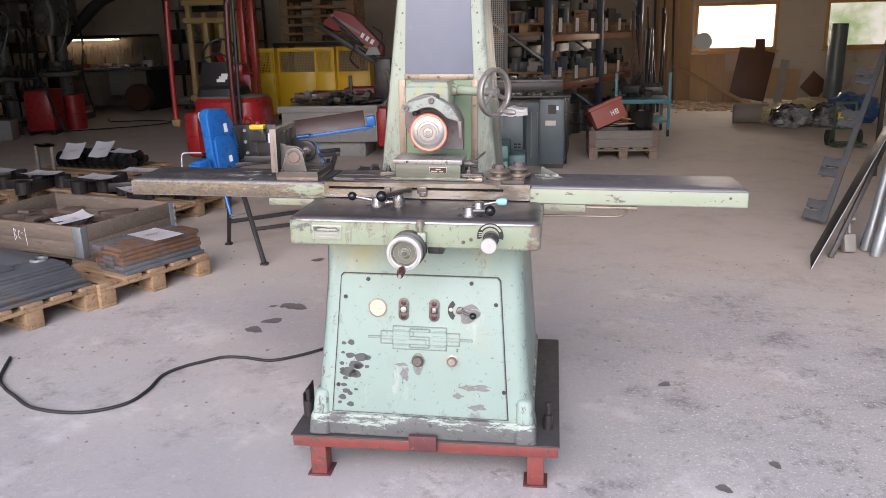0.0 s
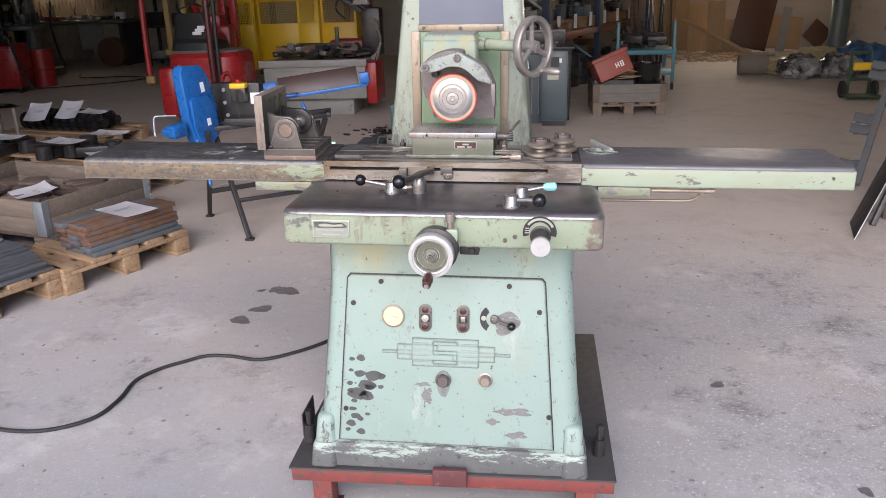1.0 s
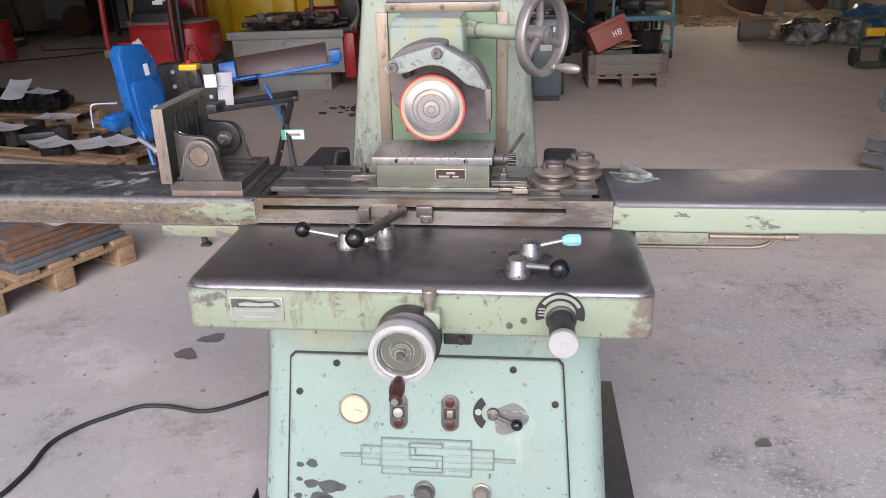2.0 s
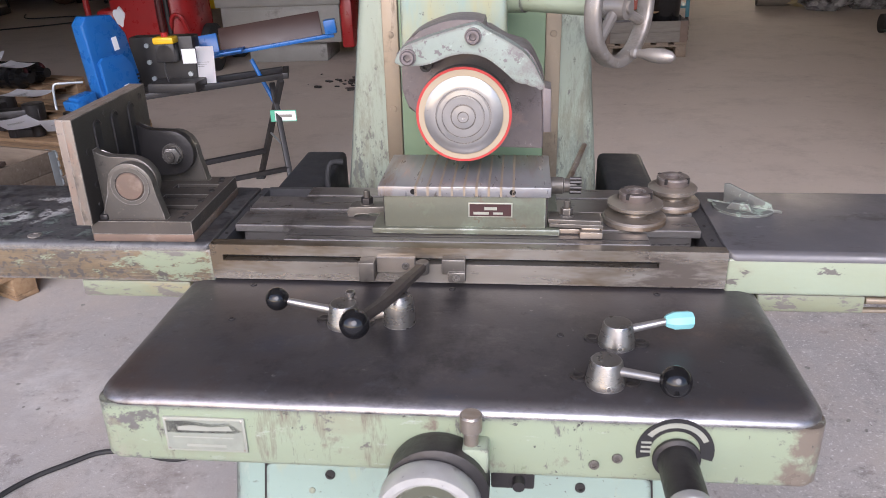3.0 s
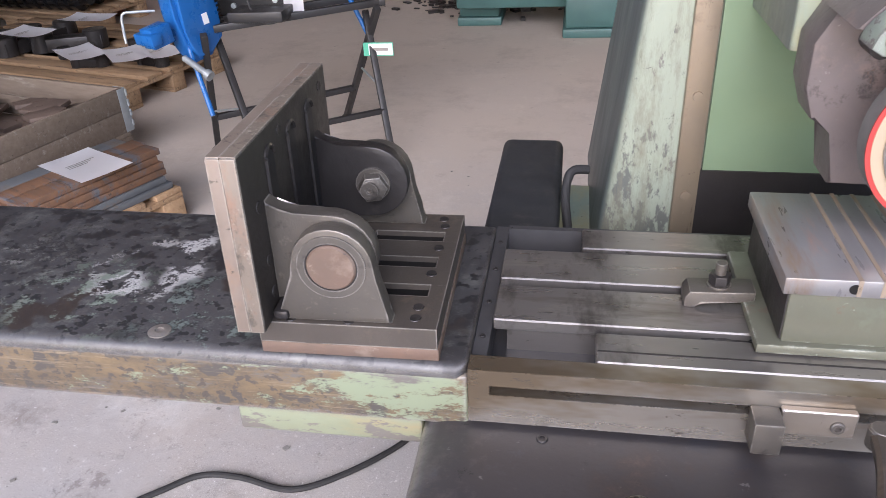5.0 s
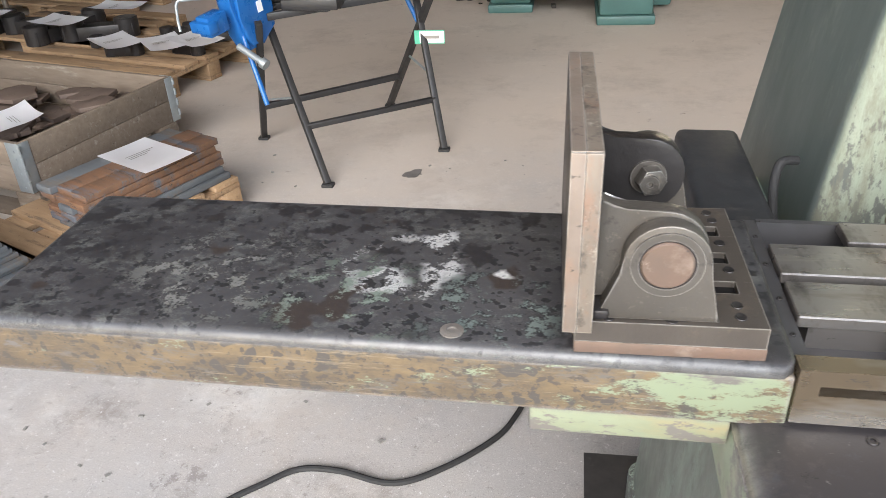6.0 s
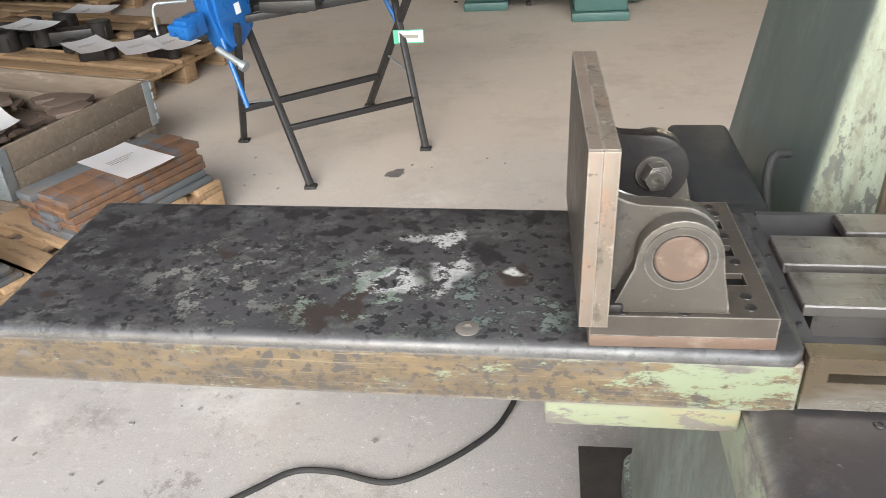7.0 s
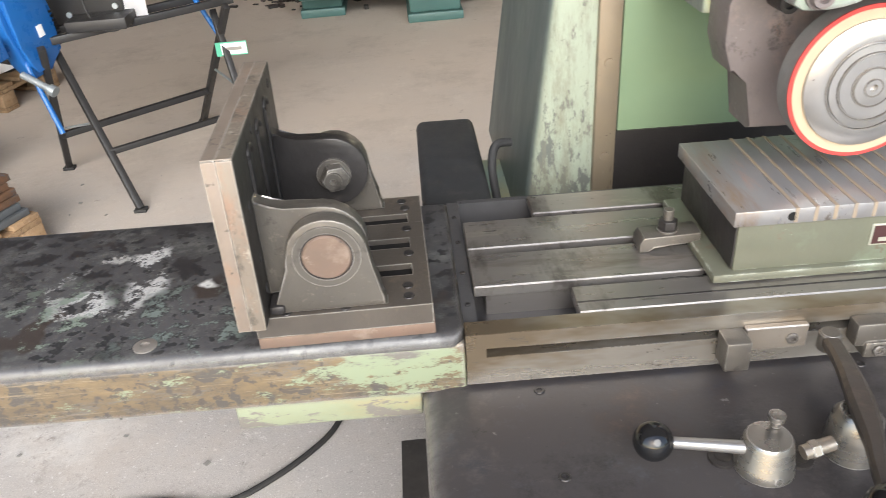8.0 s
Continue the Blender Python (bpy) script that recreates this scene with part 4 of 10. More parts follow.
HALL = (-14.0, 11.5, -1.3, 17.2, 5.2)
WALL_Y = 15.2
bm = bm_new()
box(bm, -40, 40, -40, 40, -0.3, 0.0)
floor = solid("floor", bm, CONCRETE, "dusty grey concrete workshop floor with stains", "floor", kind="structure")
bm = bm_new()
box(bm, HALL[0] - 0.2, HALL[1] + 0.2, HALL[2] - 0.2, HALL[3] + 0.2, HALL[4], HALL[4] + 0.2)
solid("ceiling", bm, CEILING, "plain dim workshop ceiling", "ceiling", kind="structure")
WIN = [(3.45, 5.12, 1.0, 1.98), (6.05, 7.75, 1.0, 1.98)]
north = wall_with_holes("wall_north", 24.8, HALL[4], 0.2, [(a + 14.0, b + 14.0, c, d) for a, b, c, d in WIN], PLASTER, pose(-14.0, WALL_Y, 0), "dirty pale panelled wall with two wooden windows")
wall_with_holes("wall_south", HALL[1] - HALL[0], HALL[4], 0.2, [(9.1, 18.2, -1, 4.7)], PLASTER, pose(HALL[0], HALL[2] - 0.2, 0), "pale workshop wall with a wide open gate")
# this wall is out of view and serves as a reflector
wall_with_holes("wall_west", HALL[3] - HALL[2], HALL[4], 0.2, [], BOUNCE_WALL, pose(HALL[0], HALL[2], 0, 0, 0, 90), "unseen side wall, white to bounce light into the corner")
wall_with_holes("wall_east", HALL[3] - HALL[2], HALL[4], 0.2, [], CEILING, pose(HALL[1] + 0.2, HALL[2], 0, 0, 0, 90), "pale workshop side wall")

# ---- the red stand under the machine ----
before = standing()
def machine_stand():
    st = thing("machine_stand", "low worn red steel stand with a black drip tray", "machine stand", (0, 0.3, 0))
    y = -0.3
    slab("front_beam", RED_STAND, st, -0.488, 0.482, y - 0.155, y - 0.105, 0.126, 0.167, bev=0.003)
    slab("back_beam", RED_STAND, st, -0.488, 0.482, y + 0.775, y + 0.825, 0.126, 0.167, bev=0.003)
    for x in (-0.488, 0.432):
        slab("side_beam", RED_STAND, st, x, x + 0.05, y - 0.1045, y + 0.7745, 0.127, 0.166, bev=0.003)
    slab("fork_block", RED_DARK, st, -0.05, 0.052, y - 0.176, y - 0.1555, 0.14, 0.198, bev=0.004, label="short maroon channel piece welded to the front")
    slab("drip_tray", TRAY, st, -0.495, 0.487, y - 0.157, y + 0.85, 0.1675, 0.1735, bev=0.001, label="flat black oily tray plate")
    slab("tray_lip", TRAY, st, -0.499, -0.4955, y + 0.02, y + 0.15, 0.167, 0.25)
    for x in (-0.4, 0.402):
        for yy in (y - 0.14, y + 0.74):
            bm = bm_new()
            box(bm, x - 0.03, x + 0.03, yy, yy + 0.07, 0.006, 0.1255, 0.003)
            leg = part("leg", bm, RED_STAND, st)
            slab("foot_plate", RED_DARK, leg, x - 0.043, x + 0.043, yy - 0.008, yy + 0.085, 0, 0.007, bev=0.001)


machine_stand()
settle(before, (0, 0), (0, 0), 1.0, 1.7)
before = standing()


# ---- the surface grinder ----
def front_y(z):
    """The sloping front face of the base."""
    return -0.12 + (z - 0.336) * 0.157


def grinder():
    g = thing("surface_grinder", "old pale green surface grinder with chipped paint", "grinding machine", (0, 0.35, 0.174))
    P = Matrix.Translation((0, -0.35, -0.174))

    def add(name, bm, mat, parent=g, label=""):
        bmesh.ops.transform(bm, matrix=P, verts=bm.verts)
        return part(name, bm, mat, parent, label)

    # base
    bm = bm_new()
    loft(bm, [round_rect(-0.36, 0.354, front_y(z), yb, z, 0.045) if z > 0.8 else round_rect(-hx, hx - 0.004, front_y(z), yb, z, 0.045)
              for z, hx, yf, yb in ((0.25, 0.394, 0, 0.742), (0.336, 0.388, 0, 0.74), (0.45, 0.378, 0, 0.735), (0.6, 0.366, 0, 0.72), (0.75, 0.356, 0, 0.71), (0.94, 0.35, 0, 0.69))])
    base = add("base", bm, GREEN)
    bm = bm_new()
    loft(bm, [round_rect(-0.402, 0.4, -0.144, 0.75, z, 0.03) for z in (0.174, 0.244)] + [round_rect(-0.4, 0.397, -0.141, 0.748, 0.252, 0.03), round_rect(-0.392, 0.388, -0.13, 0.742, 0.258, 0.03)])
    add("plinth", bm, GREEN_OILY, base, "chipped grimy green plinth")
    # stepped corner pads of the plinth
    for s, c in ((-1, -0.001), (1, -0.003)):
        for name, mat, steps in (("corner_pad", GREEN_OILY, ((0.174, 0.418, 0.336, -0.156), (0.235, 0.411, 0.338, -0.151), (0.248, 0.406, 0.34, -0.146), (0.254, 0.398, 0.343, -0.139))),
                                 ("corner_block", GREEN, ((0.25, 0.403, 0.339, -0.145), (0.322, 0.396, 0.341, -0.133), (0.332, 0.392, 0.343, -0.128), (0.337, 0.384, 0.346, -0.12)))):
            bm = bm_new()
            loft(bm, [round_rect(*sorted((s * a + c, s * b + c)), y0, -0.01, z, 0.018) for z, a, b, y0 in steps])
            add(name, bm, mat, base)
    for x in (-0.455, 0.452):
        bm = bm_new()
        rod(bm, (x, -0.02, 0.174), (x, -0.02, 0.236), 0.02, 0.016)
        rod(bm, (x, -0.02, 0.236), (x, -0.02, 0.285), 0.009)
        prism(bm, hexagon(0.012), 0.012, Matrix.Translation((x, -0.02, 0.27)))
        add("levelling_bolt", bm, IRON_DARK, base, "greasy levelling bolt")

    # front panel, leaning with the base
    lean = Matrix.Translation((0, front_y(0.5), 0.5)) @ pose(0, 0, 0, -math.degrees(math.atan(0.157)), 0, 0)
    k = math.hypot(1, 0.157)

    def face(x, z, d=0.0):
        return lean @ Vector((x, -d, (z - 0.5) * k))

    def front_m(x, z, d=0.0):
        return lean @ Matrix.Translation((x, -d, (z - 0.5) * k)) @ pose(0, 0, 0, 90, 0, 0)

    out = [(-0.326, 0.262), (0.309, 0.262), (0.272, 0.752), (0.262, 0.763), (-0.284, 0.763), (-0.294, 0.752)]
    bm = bm_new()
    prism(bm, [(x, (z - 0.5) * k) for x, z in out], 0.009, lean @ pose(0, 0, 0, 90, 0, 0), bev=0.003)
    panel = add("front_panel", bm, GREEN, g, "pale green access panel with oil splashes")
    bm = bm_new()
    prism(bm, [(x * 1.012 - 0.0002, (z - 0.5) * k * 1.012) for x, z in out], 0.003, lean @ pose(0, 0, 0, 90, 0, 0))
    add("panel_seal", bm, IRON_DARK, panel, "dark grimy gap round the panel")
    for x, z in ((-0.196, 0.745), (0.172, 0.742), (0.294, 0.362), (-0.278, 0.68), (0.259, 0.67), (-0.305, 0.36)):
        bm = bm_new()
        lathe(bm, [(0, 0), (0.0075, 0), (0.0075, 0.003), (0.004, 0.003), (0.004, 0.001), (0, 0.001)], front_m(x, z, 0.009), 14)
        add("screw", bm, IRON_DARK, panel)
    for x, z in ((-0.225, 0.717), (0.196, 0.712)):
        bm = bm_new()
        lathe(bm, [(0, 0), (0.005, 0), (0.005, 0.0015), (0, 0.0022)], front_m(x, z, 0.009), 14)
        add("plug", bm, GREEN_WORN, panel)
    # pressure gauge
    bm = bm_new()
    lathe(bm, [(0, 0), (0.033, 0), (0.033, 0.006), (0.029, 0.007), (0.029, 0.003), (0, 0.003)], front_m(-0.161, 0.645, 0.009), 32)
    gauge = add("gauge", bm, BRASSY, panel, "small round gauge with an aged cream dial")
    bm = bm_new()
    lathe(bm, [(0, 0), (0.029, 0), (0, 0.0005)], front_m(-0.161, 0.645, 0.0125), 32)
    add("dial", bm, DIAL, gauge)
    bm = bm_new()
    box(bm, -0.001, 0.018, -0.0006, 0.0006, 0, 0.0008, m=front_m(-0.161, 0.645, 0.0132) @ pose(0, 0, 0, 0, 0, -15))
    add("needle", bm, BRASSY, gauge)
    # push-button plates
    for x in (-0.067, 0.042):
        bm = bm_new()
        pill = [(0.019 * math.cos(a), (0.022 if math.sin(a) >= 0 else -0.022) + 0.019 * math.sin(a)) for a in (2 * math.pi * i / 28 + 0.01 for i in range(28))]
        prism(bm, pill, 0.004, front_m(x, 0.643, 0.009), bev=0.001)
        sw = add("switch_plate", bm, IRON, panel, "worn oval push-button plate")
        for dz, mat in ((0.024, RED_HANDLE), (-0.024, RED_HANDLE)):
            bm = bm_new()
            lathe(bm, [(0, 0), (0.010, 0), (0.010, 0.003), (0.006, 0.0045), (0, 0.004)], front_m(x, 0.643 + dz, 0.013), 18)
            add("button", bm, mat, sw)
        bm = bm_new()
        box(bm, -0.013, 0.013, -0.011, 0.011, 0, 0.003, 0.001, front_m(x, 0.643, 0.013))
        add("button_frame", bm, BLACK, sw)
        bm = bm_new()
        if x < 0:
            lathe(bm, [(0, 0), (0.0105, 0), (0.0105, 0.003), (0.008, 0.0045), (0, 0.0045)], front_m(x, 0.643, 0.016), 18)
        else:
            box(bm, -0.006, 0.006, -0.008, 0.008, 0, 0.002, 0.0008, front_m(x, 0.643, 0.016))
        add("button", bm, PLATE_LIGHT if x < 0 else STEEL, sw)
    # small control lever with its quadrant
    bm = bm_new()
    arc = [(0.042 * math.cos(radians(a)), 0.042 * math.sin(radians(a))) for a in range(125, 238, 8)]
    arc += [(0.024 * math.cos(radians(a)), 0.024 * math.sin(radians(a))) for a in range(232, 120, -8)]
    prism(bm, arc, 0.002, front_m(0.132, 0.646, 0.009))
    quad = add("lever_quadrant", bm, BLACK, panel, "black curved scale plate")
    bm = bm_new()
    lathe(bm, [(0, 0), (0.007, 0), (0.007, 0.0015), (0, 0.002)], front_m(0.101, 0.648, 0.011), 16)
    add("scale_mark", bm, PLATE_LIGHT, quad)
    bm = bm_new()
    blob = [((0.036 + 0.006 * math.sin(3 * a + 1)) * math.cos(a) + 0.02, (0.034 + 0.007 * math.sin(2 * a)) * math.sin(a) - 0.006) for a in (2 * math.pi * i / 30 for i in range(30))]
    prism(bm, blob, 0.0006, front_m(0.145, 0.64, 0.009))
    add("worn_patch", bm, SCRAPE, panel, "paint rubbed away round the lever")
    bm = bm_new()
    lathe(bm, [(0, 0), (0.013, 0), (0.012, 0.012), (0.006, 0.014), (0.006, 0.02), (0, 0.021)], front_m(0.132, 0.646, 0.0095), 20)
    lv = add("control_lever", bm, IRON, panel)
    bm = bm_new()
    rod(bm, face(0.134, 0.645, 0.018), face(0.172, 0.634, 0.03), 0.0045, 0.004)
    add("arm", bm, IRON, lv)
    bm = bm_new()
    bmesh.ops.create_icosphere(bm, subdivisions=3, radius=0.0125, matrix=Matrix.Translation(face(0.181, 0.632, 0.032)))
    add("ball_knob", bm, BALL, lv)
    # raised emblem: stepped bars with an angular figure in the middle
    bm = bm_new()
    em = lambda x0, x1, z0, z1, d: box(bm, x0, x1, (z0 - 0.5) * k, (z1 - 0.5) * k, 0, d, 0.0012, lean @ pose(0, 0, 0, 90, 0, 0), seg=1)
    em(-0.195, 0.18, 0.535, 0.545, 0.0115)
    em(-0.15, 0.135, 0.518, 0.564, 0.0119)
    em(-0.106, 0.088, 0.5, 0.583, 0.0123)
    figure = ((-0.044, 0.026, 0.564, 0.574), (-0.044, -0.032, 0.547, 0.564), (-0.044, 0.026, 0.537, 0.547), (0.014, 0.026, 0.519, 0.537), (-0.044, 0.026, 0.509, 0.519))
    for x0, x1, z0, z1 in figure:
        em(x0, x1, z0, z1, 0.0141)
    emb = add("emblem", bm, GREEN, panel, "embossed stepped emblem in green paint")
    # slightly larger dark shapes below the bars draw the relief's edge shade
    bm = bm_new()
    for x0, x1, z0, z1, d in ((-0.195, 0.18, 0.535, 0.545, 0.0094), (-0.15, 0.135, 0.518, 0.564, 0.0116), (-0.106, 0.088, 0.5, 0.583, 0.012)):
        em(x0 - 0.0006, x1 + 0.0006, z0 - 0.001, z1 + 0.0005, d)
    for x0, x1, z0, z1 in figure:
        em(x0 - 0.0006, x1 + 0.0006, z0 - 0.0008, z1 + 0.0004, 0.0126)
    for i in range(4):
        z = 0.512 + i * 0.019
        em(-0.104, -0.056, z, z + 0.0012, 0.0125)
        em(0.037, 0.086, z, z + 0.0012, 0.0125)
    add("emblem_outline", bm, GREEN_GRIME_SHADE, emb, "dark outline for shade and dirt along the embossing")
    # two knobs below the emblem
    for x, z, mat, r in ((-0.014, 0.461, IRON, 0.019), (0.109, 0.466, STEEL, 0.017)):
        bm = bm_new()
        lathe(bm, [(0, 0), (r * 1.25, 0), (r * 1.25, 0.004), (r, 0.005), (r * 0.92, 0.02), (r * 0.7, 0.024), (0, 0.024)], front_m(x, z, 0.009), 24)
        add("knob", bm, mat, panel)
    # greasy streak below the first knob
    bm = bm_new()
    prism(bm, [(0.021 * math.cos(a), (0.026 if math.sin(a) > 0 else 0.055) * math.sin(a)) for a in (2 * math.pi * i / 28 for i in range(28))], 0.0005, front_m(-0.014, 0.463, 0.009))
    add("grease_streak", bm, GREEN_GRIME_SHADE, panel, "greasy streak running down from a knob")
    # oil splashes and bare patches with shapes of their own
    rnd = random.Random(7)
    blots = [(-0.285, 0.512, 0.008), (-0.258, 0.516, 0.012), (-0.288, 0.478, 0.006), (-0.262, 0.468, 0.013), (-0.222, 0.463, 0.02), (-0.198, 0.462, 0.012), (-0.241, 0.435, 0.019),
             (-0.232, 0.43, 0.015), (-0.266, 0.407, 0.022), (-0.243, 0.402, 0.018), (-0.29, 0.415, 0.01), (-0.292, 0.438, 0.008), (-0.2, 0.43, 0.008), (-0.285, 0.36, 0.008),
             (-0.277, 0.338, 0.011), (-0.29, 0.315, 0.012), (-0.262, 0.33, 0.009), (-0.3, 0.295, 0.007), (-0.26, 0.29, 0.011), (-0.24, 0.345, 0.006), (-0.28, 0.385, 0.008)]
    for x, z, r in blots:
        bm = bm_new()
        ph, st = rnd.uniform(0, 6), rnd.uniform(1.0, 1.5)
        prism(bm, [(st * r * (1 + 0.13 * math.sin(3 * a + ph)) * math.cos(a), r * (1 + 0.1 * math.sin(2 * a + ph)) * 0.8 * math.sin(a)) for a in (2 * math.pi * i / 22 for i in range(22))], 0.0007, front_m(x, z, 0.009))
        add("oil_splash", bm, SPLASH, panel, "dark oil splash on the paint")
    for x, z, w, h in ((-0.062, 0.41, 0.014, 0.026), (0.19, 0.372, 0.05, 0.012), (0.13, 0.34, 0.02, 0.009), (0.2, 0.302, 0.03, 0.011), (-0.075, 0.444, 0.022, 0.006), (-0.012, 0.425, 0.008, 0.016)):
        bm = bm_new()
        ph = rnd.uniform(0, 6)
        prism(bm, [(w * (1 + 0.25 * math.sin(5 * a + ph)) * math.cos(a), h * (1 + 0.3 * math.sin(4 * a + ph)) * math.sin(a)) for a in (2 * math.pi * i / 26 for i in range(26))], 0.0006, front_m(x, z, 0.009))
        add("bare_patch", bm, SCRAPE, panel, "patch of scraped grey paint")

    # saddle with its dark top
    bm = bm_new()
    loft(bm, [round_rect(-0.41 + e, 0.41 - e, -0.264 + e, 0.34 - e, z, 0.02 - e * 0.5, 5) for z, e in ((0.921, 0.008), (0.924, 0.003), (0.929, 0.0), (1.003, 0.0))])
    saddle = add("saddle", bm, SADDLE_GREEN, g, "pale green saddle box with chipped edges")
    bm = bm_new()
    rim = [(1.0022, 0.0)] + [(1.0025 + 0.015 * math.sin(radians(a)), 0.034 - 0.034 * math.cos(radians(a))) for a in range(0, 91, 9)]
    loft(bm, [round_rect(-0.411 + e, 0.411 - e, -0.265 + e, 0.341 - e, z, 0.038 - e, 6) for z, e in rim])
    add("saddle_top", bm, STEEL_DARK, saddle, "dark oil-stained steel top cover")
    for x, y in ((-0.304, -0.085), (-0.307, 0.018), (-0.016, 0.018), (0.27, 0.016), (0.132, -0.105)):
        socket_screw(g, P @ Vector((x, y, 1.0165)), (0, 0, 1), 0.005, IRON_DARK)
    for x0, x1 in ((-0.583, -0.412), (0.412, 0.557)):
        bm = bm_new()
        box(bm, x0, x1, 0.036, 0.26, 0.984, 1.0112, 0.003)
        add("way_cover", bm, GREEN_FLAKED, saddle, "chipped green block under the table")
    # nameplate with unreadable lines
    bm = bm_new()
    box(bm, -0.328, -0.231, -0.2668, -0.263, 0.942, 0.989, 0.001)
    np_ = add("name_plate", bm, PLATE_LIGHT, saddle, "small scratched aluminium name plate with unreadable lines")
    bm = bm_new()
    box(bm, -0.325, -0.234, -0.2673, -0.2667, 0.945, 0.986)
    field = add("plate_field", bm, PLATE_GREEN, np_, "grey-green painted field")
    bm = bm_new()
    prism(bm, [(-0.0445, 0), (0.034, 0.001), (0.0445, 0.004), (0.03, 0.016), (0.01, 0.013), (-0.02, 0.017), (-0.0445, 0.016)], 0.0003, Matrix.Translation((-0.2795, -0.2673, 0.968)) @ FRONT)
    band = add("dark_band", bm, PLATE_INK, np_, "worn black band")
    bm = bm_new()
    prism(bm, [(-0.032, 0.004), (-0.012, 0.0035), (0.012, 0.004), (0.034, 0.005), (0.03, 0.0115), (0.008, 0.009), (-0.014, 0.011), (-0.03, 0.009)], 0.0003, Matrix.Translation((-0.2795, -0.2676, 0.968)) @ FRONT)
    add("text_bar", bm, PLATE_LIGHT, band)
    for x0, x1, z, h in ((-0.318, -0.246, 0.9625, 0.0016), (-0.303, -0.256, 0.951, 0.0035)):
        bm = bm_new()
        box(bm, x0, x1, -0.2676, -0.2672, z - h / 2, z + h / 2)
        add("text_bar", bm, PLATE_LIGHT, field)
    for x in (-0.324, -0.235):
        for z in (0.946, 0.985):
            bm = bm_new()
            lathe(bm, [(0, 0), (0.002, 0), (0, 0.0012)], Matrix.Translation((x, -0.2668, z)) @ pose(0, 0, 0, 90, 0, 0), 10)
            add("rivet", bm, STEEL, np_)
    # cross-feed handwheel
    y0 = -0.264
    ax = lambda x, z, y: Matrix.Translation((x, y, z)) @ pose(0, 0, 0, 90, 0, 0)
    bm = bm_new()
    lathe(bm, [(0, 0), (0.056, 0), (0.058, 0.006), (0.058, 0.036), (0.05, 0.04), (0.03, 0.042), (0.02, 0.05), (0, 0.05)], ax(-0.008, 0.925, y0), 40)
    add("feed_dial_drum", bm, IRON_DARK, g, "dark drum behind the handwheel")
    bm = bm_new()
    lathe(bm, [(0.042, -0.012), (0.054, -0.012), (0.0565, -0.008), (0.0565, 0.014), (0.055, 0.018), (0.047, 0.019), (0.046, 0.016), (0.042, 0.015), (0.042, -0.012)], ax(-0.014, 0.921, -0.318), 48)
    hw = add("handwheel", bm, ALU, g, "small handwheel with a bright steel rim")
    bm = bm_new()
    lathe(bm, [(0, -0.01), (0.042, -0.008), (0.0422, 0.011), (0.039, 0.012), (0.036, 0.0065), (0.02, 0.005), (0.017, 0.011), (0.0105, 0.012), (0.0105, 0.019), (0, 0.02)], ax(-0.014, 0.921, -0.318), 40)
    add("disc", bm, CHUCK_GREEN, hw)
    bm = bm_new()
    prism(bm, hexagon(0.0075), 0.008, ax(-0.014, 0.921, -0.338))
    add("nut", bm, IRON, hw)
    bm = bm_new()
    lathe(bm, [(0, 0), (0.007, 0), (0.0105, 0.01), (0.0115, 0.022), (0.009, 0.036), (0.0085, 0.04), (0.004, 0.042), (0, 0.042)], ax(-0.019, 0.874, -0.336) @ pose(0, 0, 0, 12, 0, 0) @ Matrix.Scale(1.2, 4), 20)
    add("handle", bm, RED_HANDLE, hw, "dark red turned handle")
    bm = bm_new()
    lathe(bm, [(0, 0), (0.006, 0), (0.006, 0.003), (0, 0.003)], ax(-0.019, 0.863, -0.386), 14)
    add("handle_cap", bm, STEEL_BRIGHT, hw)
    bm = bm_new()
    lathe(bm, [(0, 0), (0.011, 0), (0.011, 0.02), (0.0085, 0.022), (0.0085, 0.05), (0.0125, 0.052), (0.0125, 0.07), (0.011, 0.072), (0, 0.072)], Matrix.Translation((0.029, -0.277, 0.944)), 24)
    add("micrometer_knob", bm, STEEL, g, "upright knurled steel adjusting knob")
    bm = bm_new()
    box(bm, 0.019, 0.049, -0.29, -0.262, 0.945, 0.978, 0.004)
    add("knob_bracket", bm, GREEN_WORN, g)
    bm = bm_new()
    box(bm, 0.05, 0.1, -0.262, -0.2, 0.903, 0.931, 0.003)
    rod(bm, (0.082, -0.262, 0.917), (0.082, -0.275, 0.917), 0.007)
    add("stop_block", bm, IRON_DARK, g)
    for x, z in ((0.04, 0.918), (0.165, 0.945), (0.19, 0.955)):
        socket_screw(g, P @ Vector((x, -0.264, z)), (0, -1, 0), 0.006)
    # speed knob on the right
    bm = bm_new()
    arc = [(0.042 * math.cos(radians(a)), 0.042 * math.sin(radians(a))) for a in range(-15, 196, 10)]
    arc += [(0.027 * math.cos(radians(a)), 0.027 * math.sin(radians(a))) for a in range(195, -16, -10)]
    prism(bm, arc, 0.002, ax(0.251, 0.968, -0.264))
    sc = add("scale_plate", bm, BLACK, saddle, "black arched scale plate")
    bm = bm_new()
    arc = [(0.038 * math.cos(radians(a)), 0.038 * math.sin(radians(a))) for a in range(25, 146, 10)]
    arc += [(0.032 * math.cos(radians(a)), 0.032 * math.sin(radians(a))) for a in range(145, 24, -10)]
    prism(bm, arc, 0.0006, ax(0.251, 0.968, -0.266))
    add("scale_band", bm, PLATE_LIGHT, sc)
    bm = bm_new()
    for z in (0.972, 0.978, 0.984):
        box(bm, 0.214, 0.225, -0.2665, -0.2658, z - 0.006, z - 0.0035)
    add("scale_mark", bm, PLATE_LIGHT, sc)
    bm = bm_new()
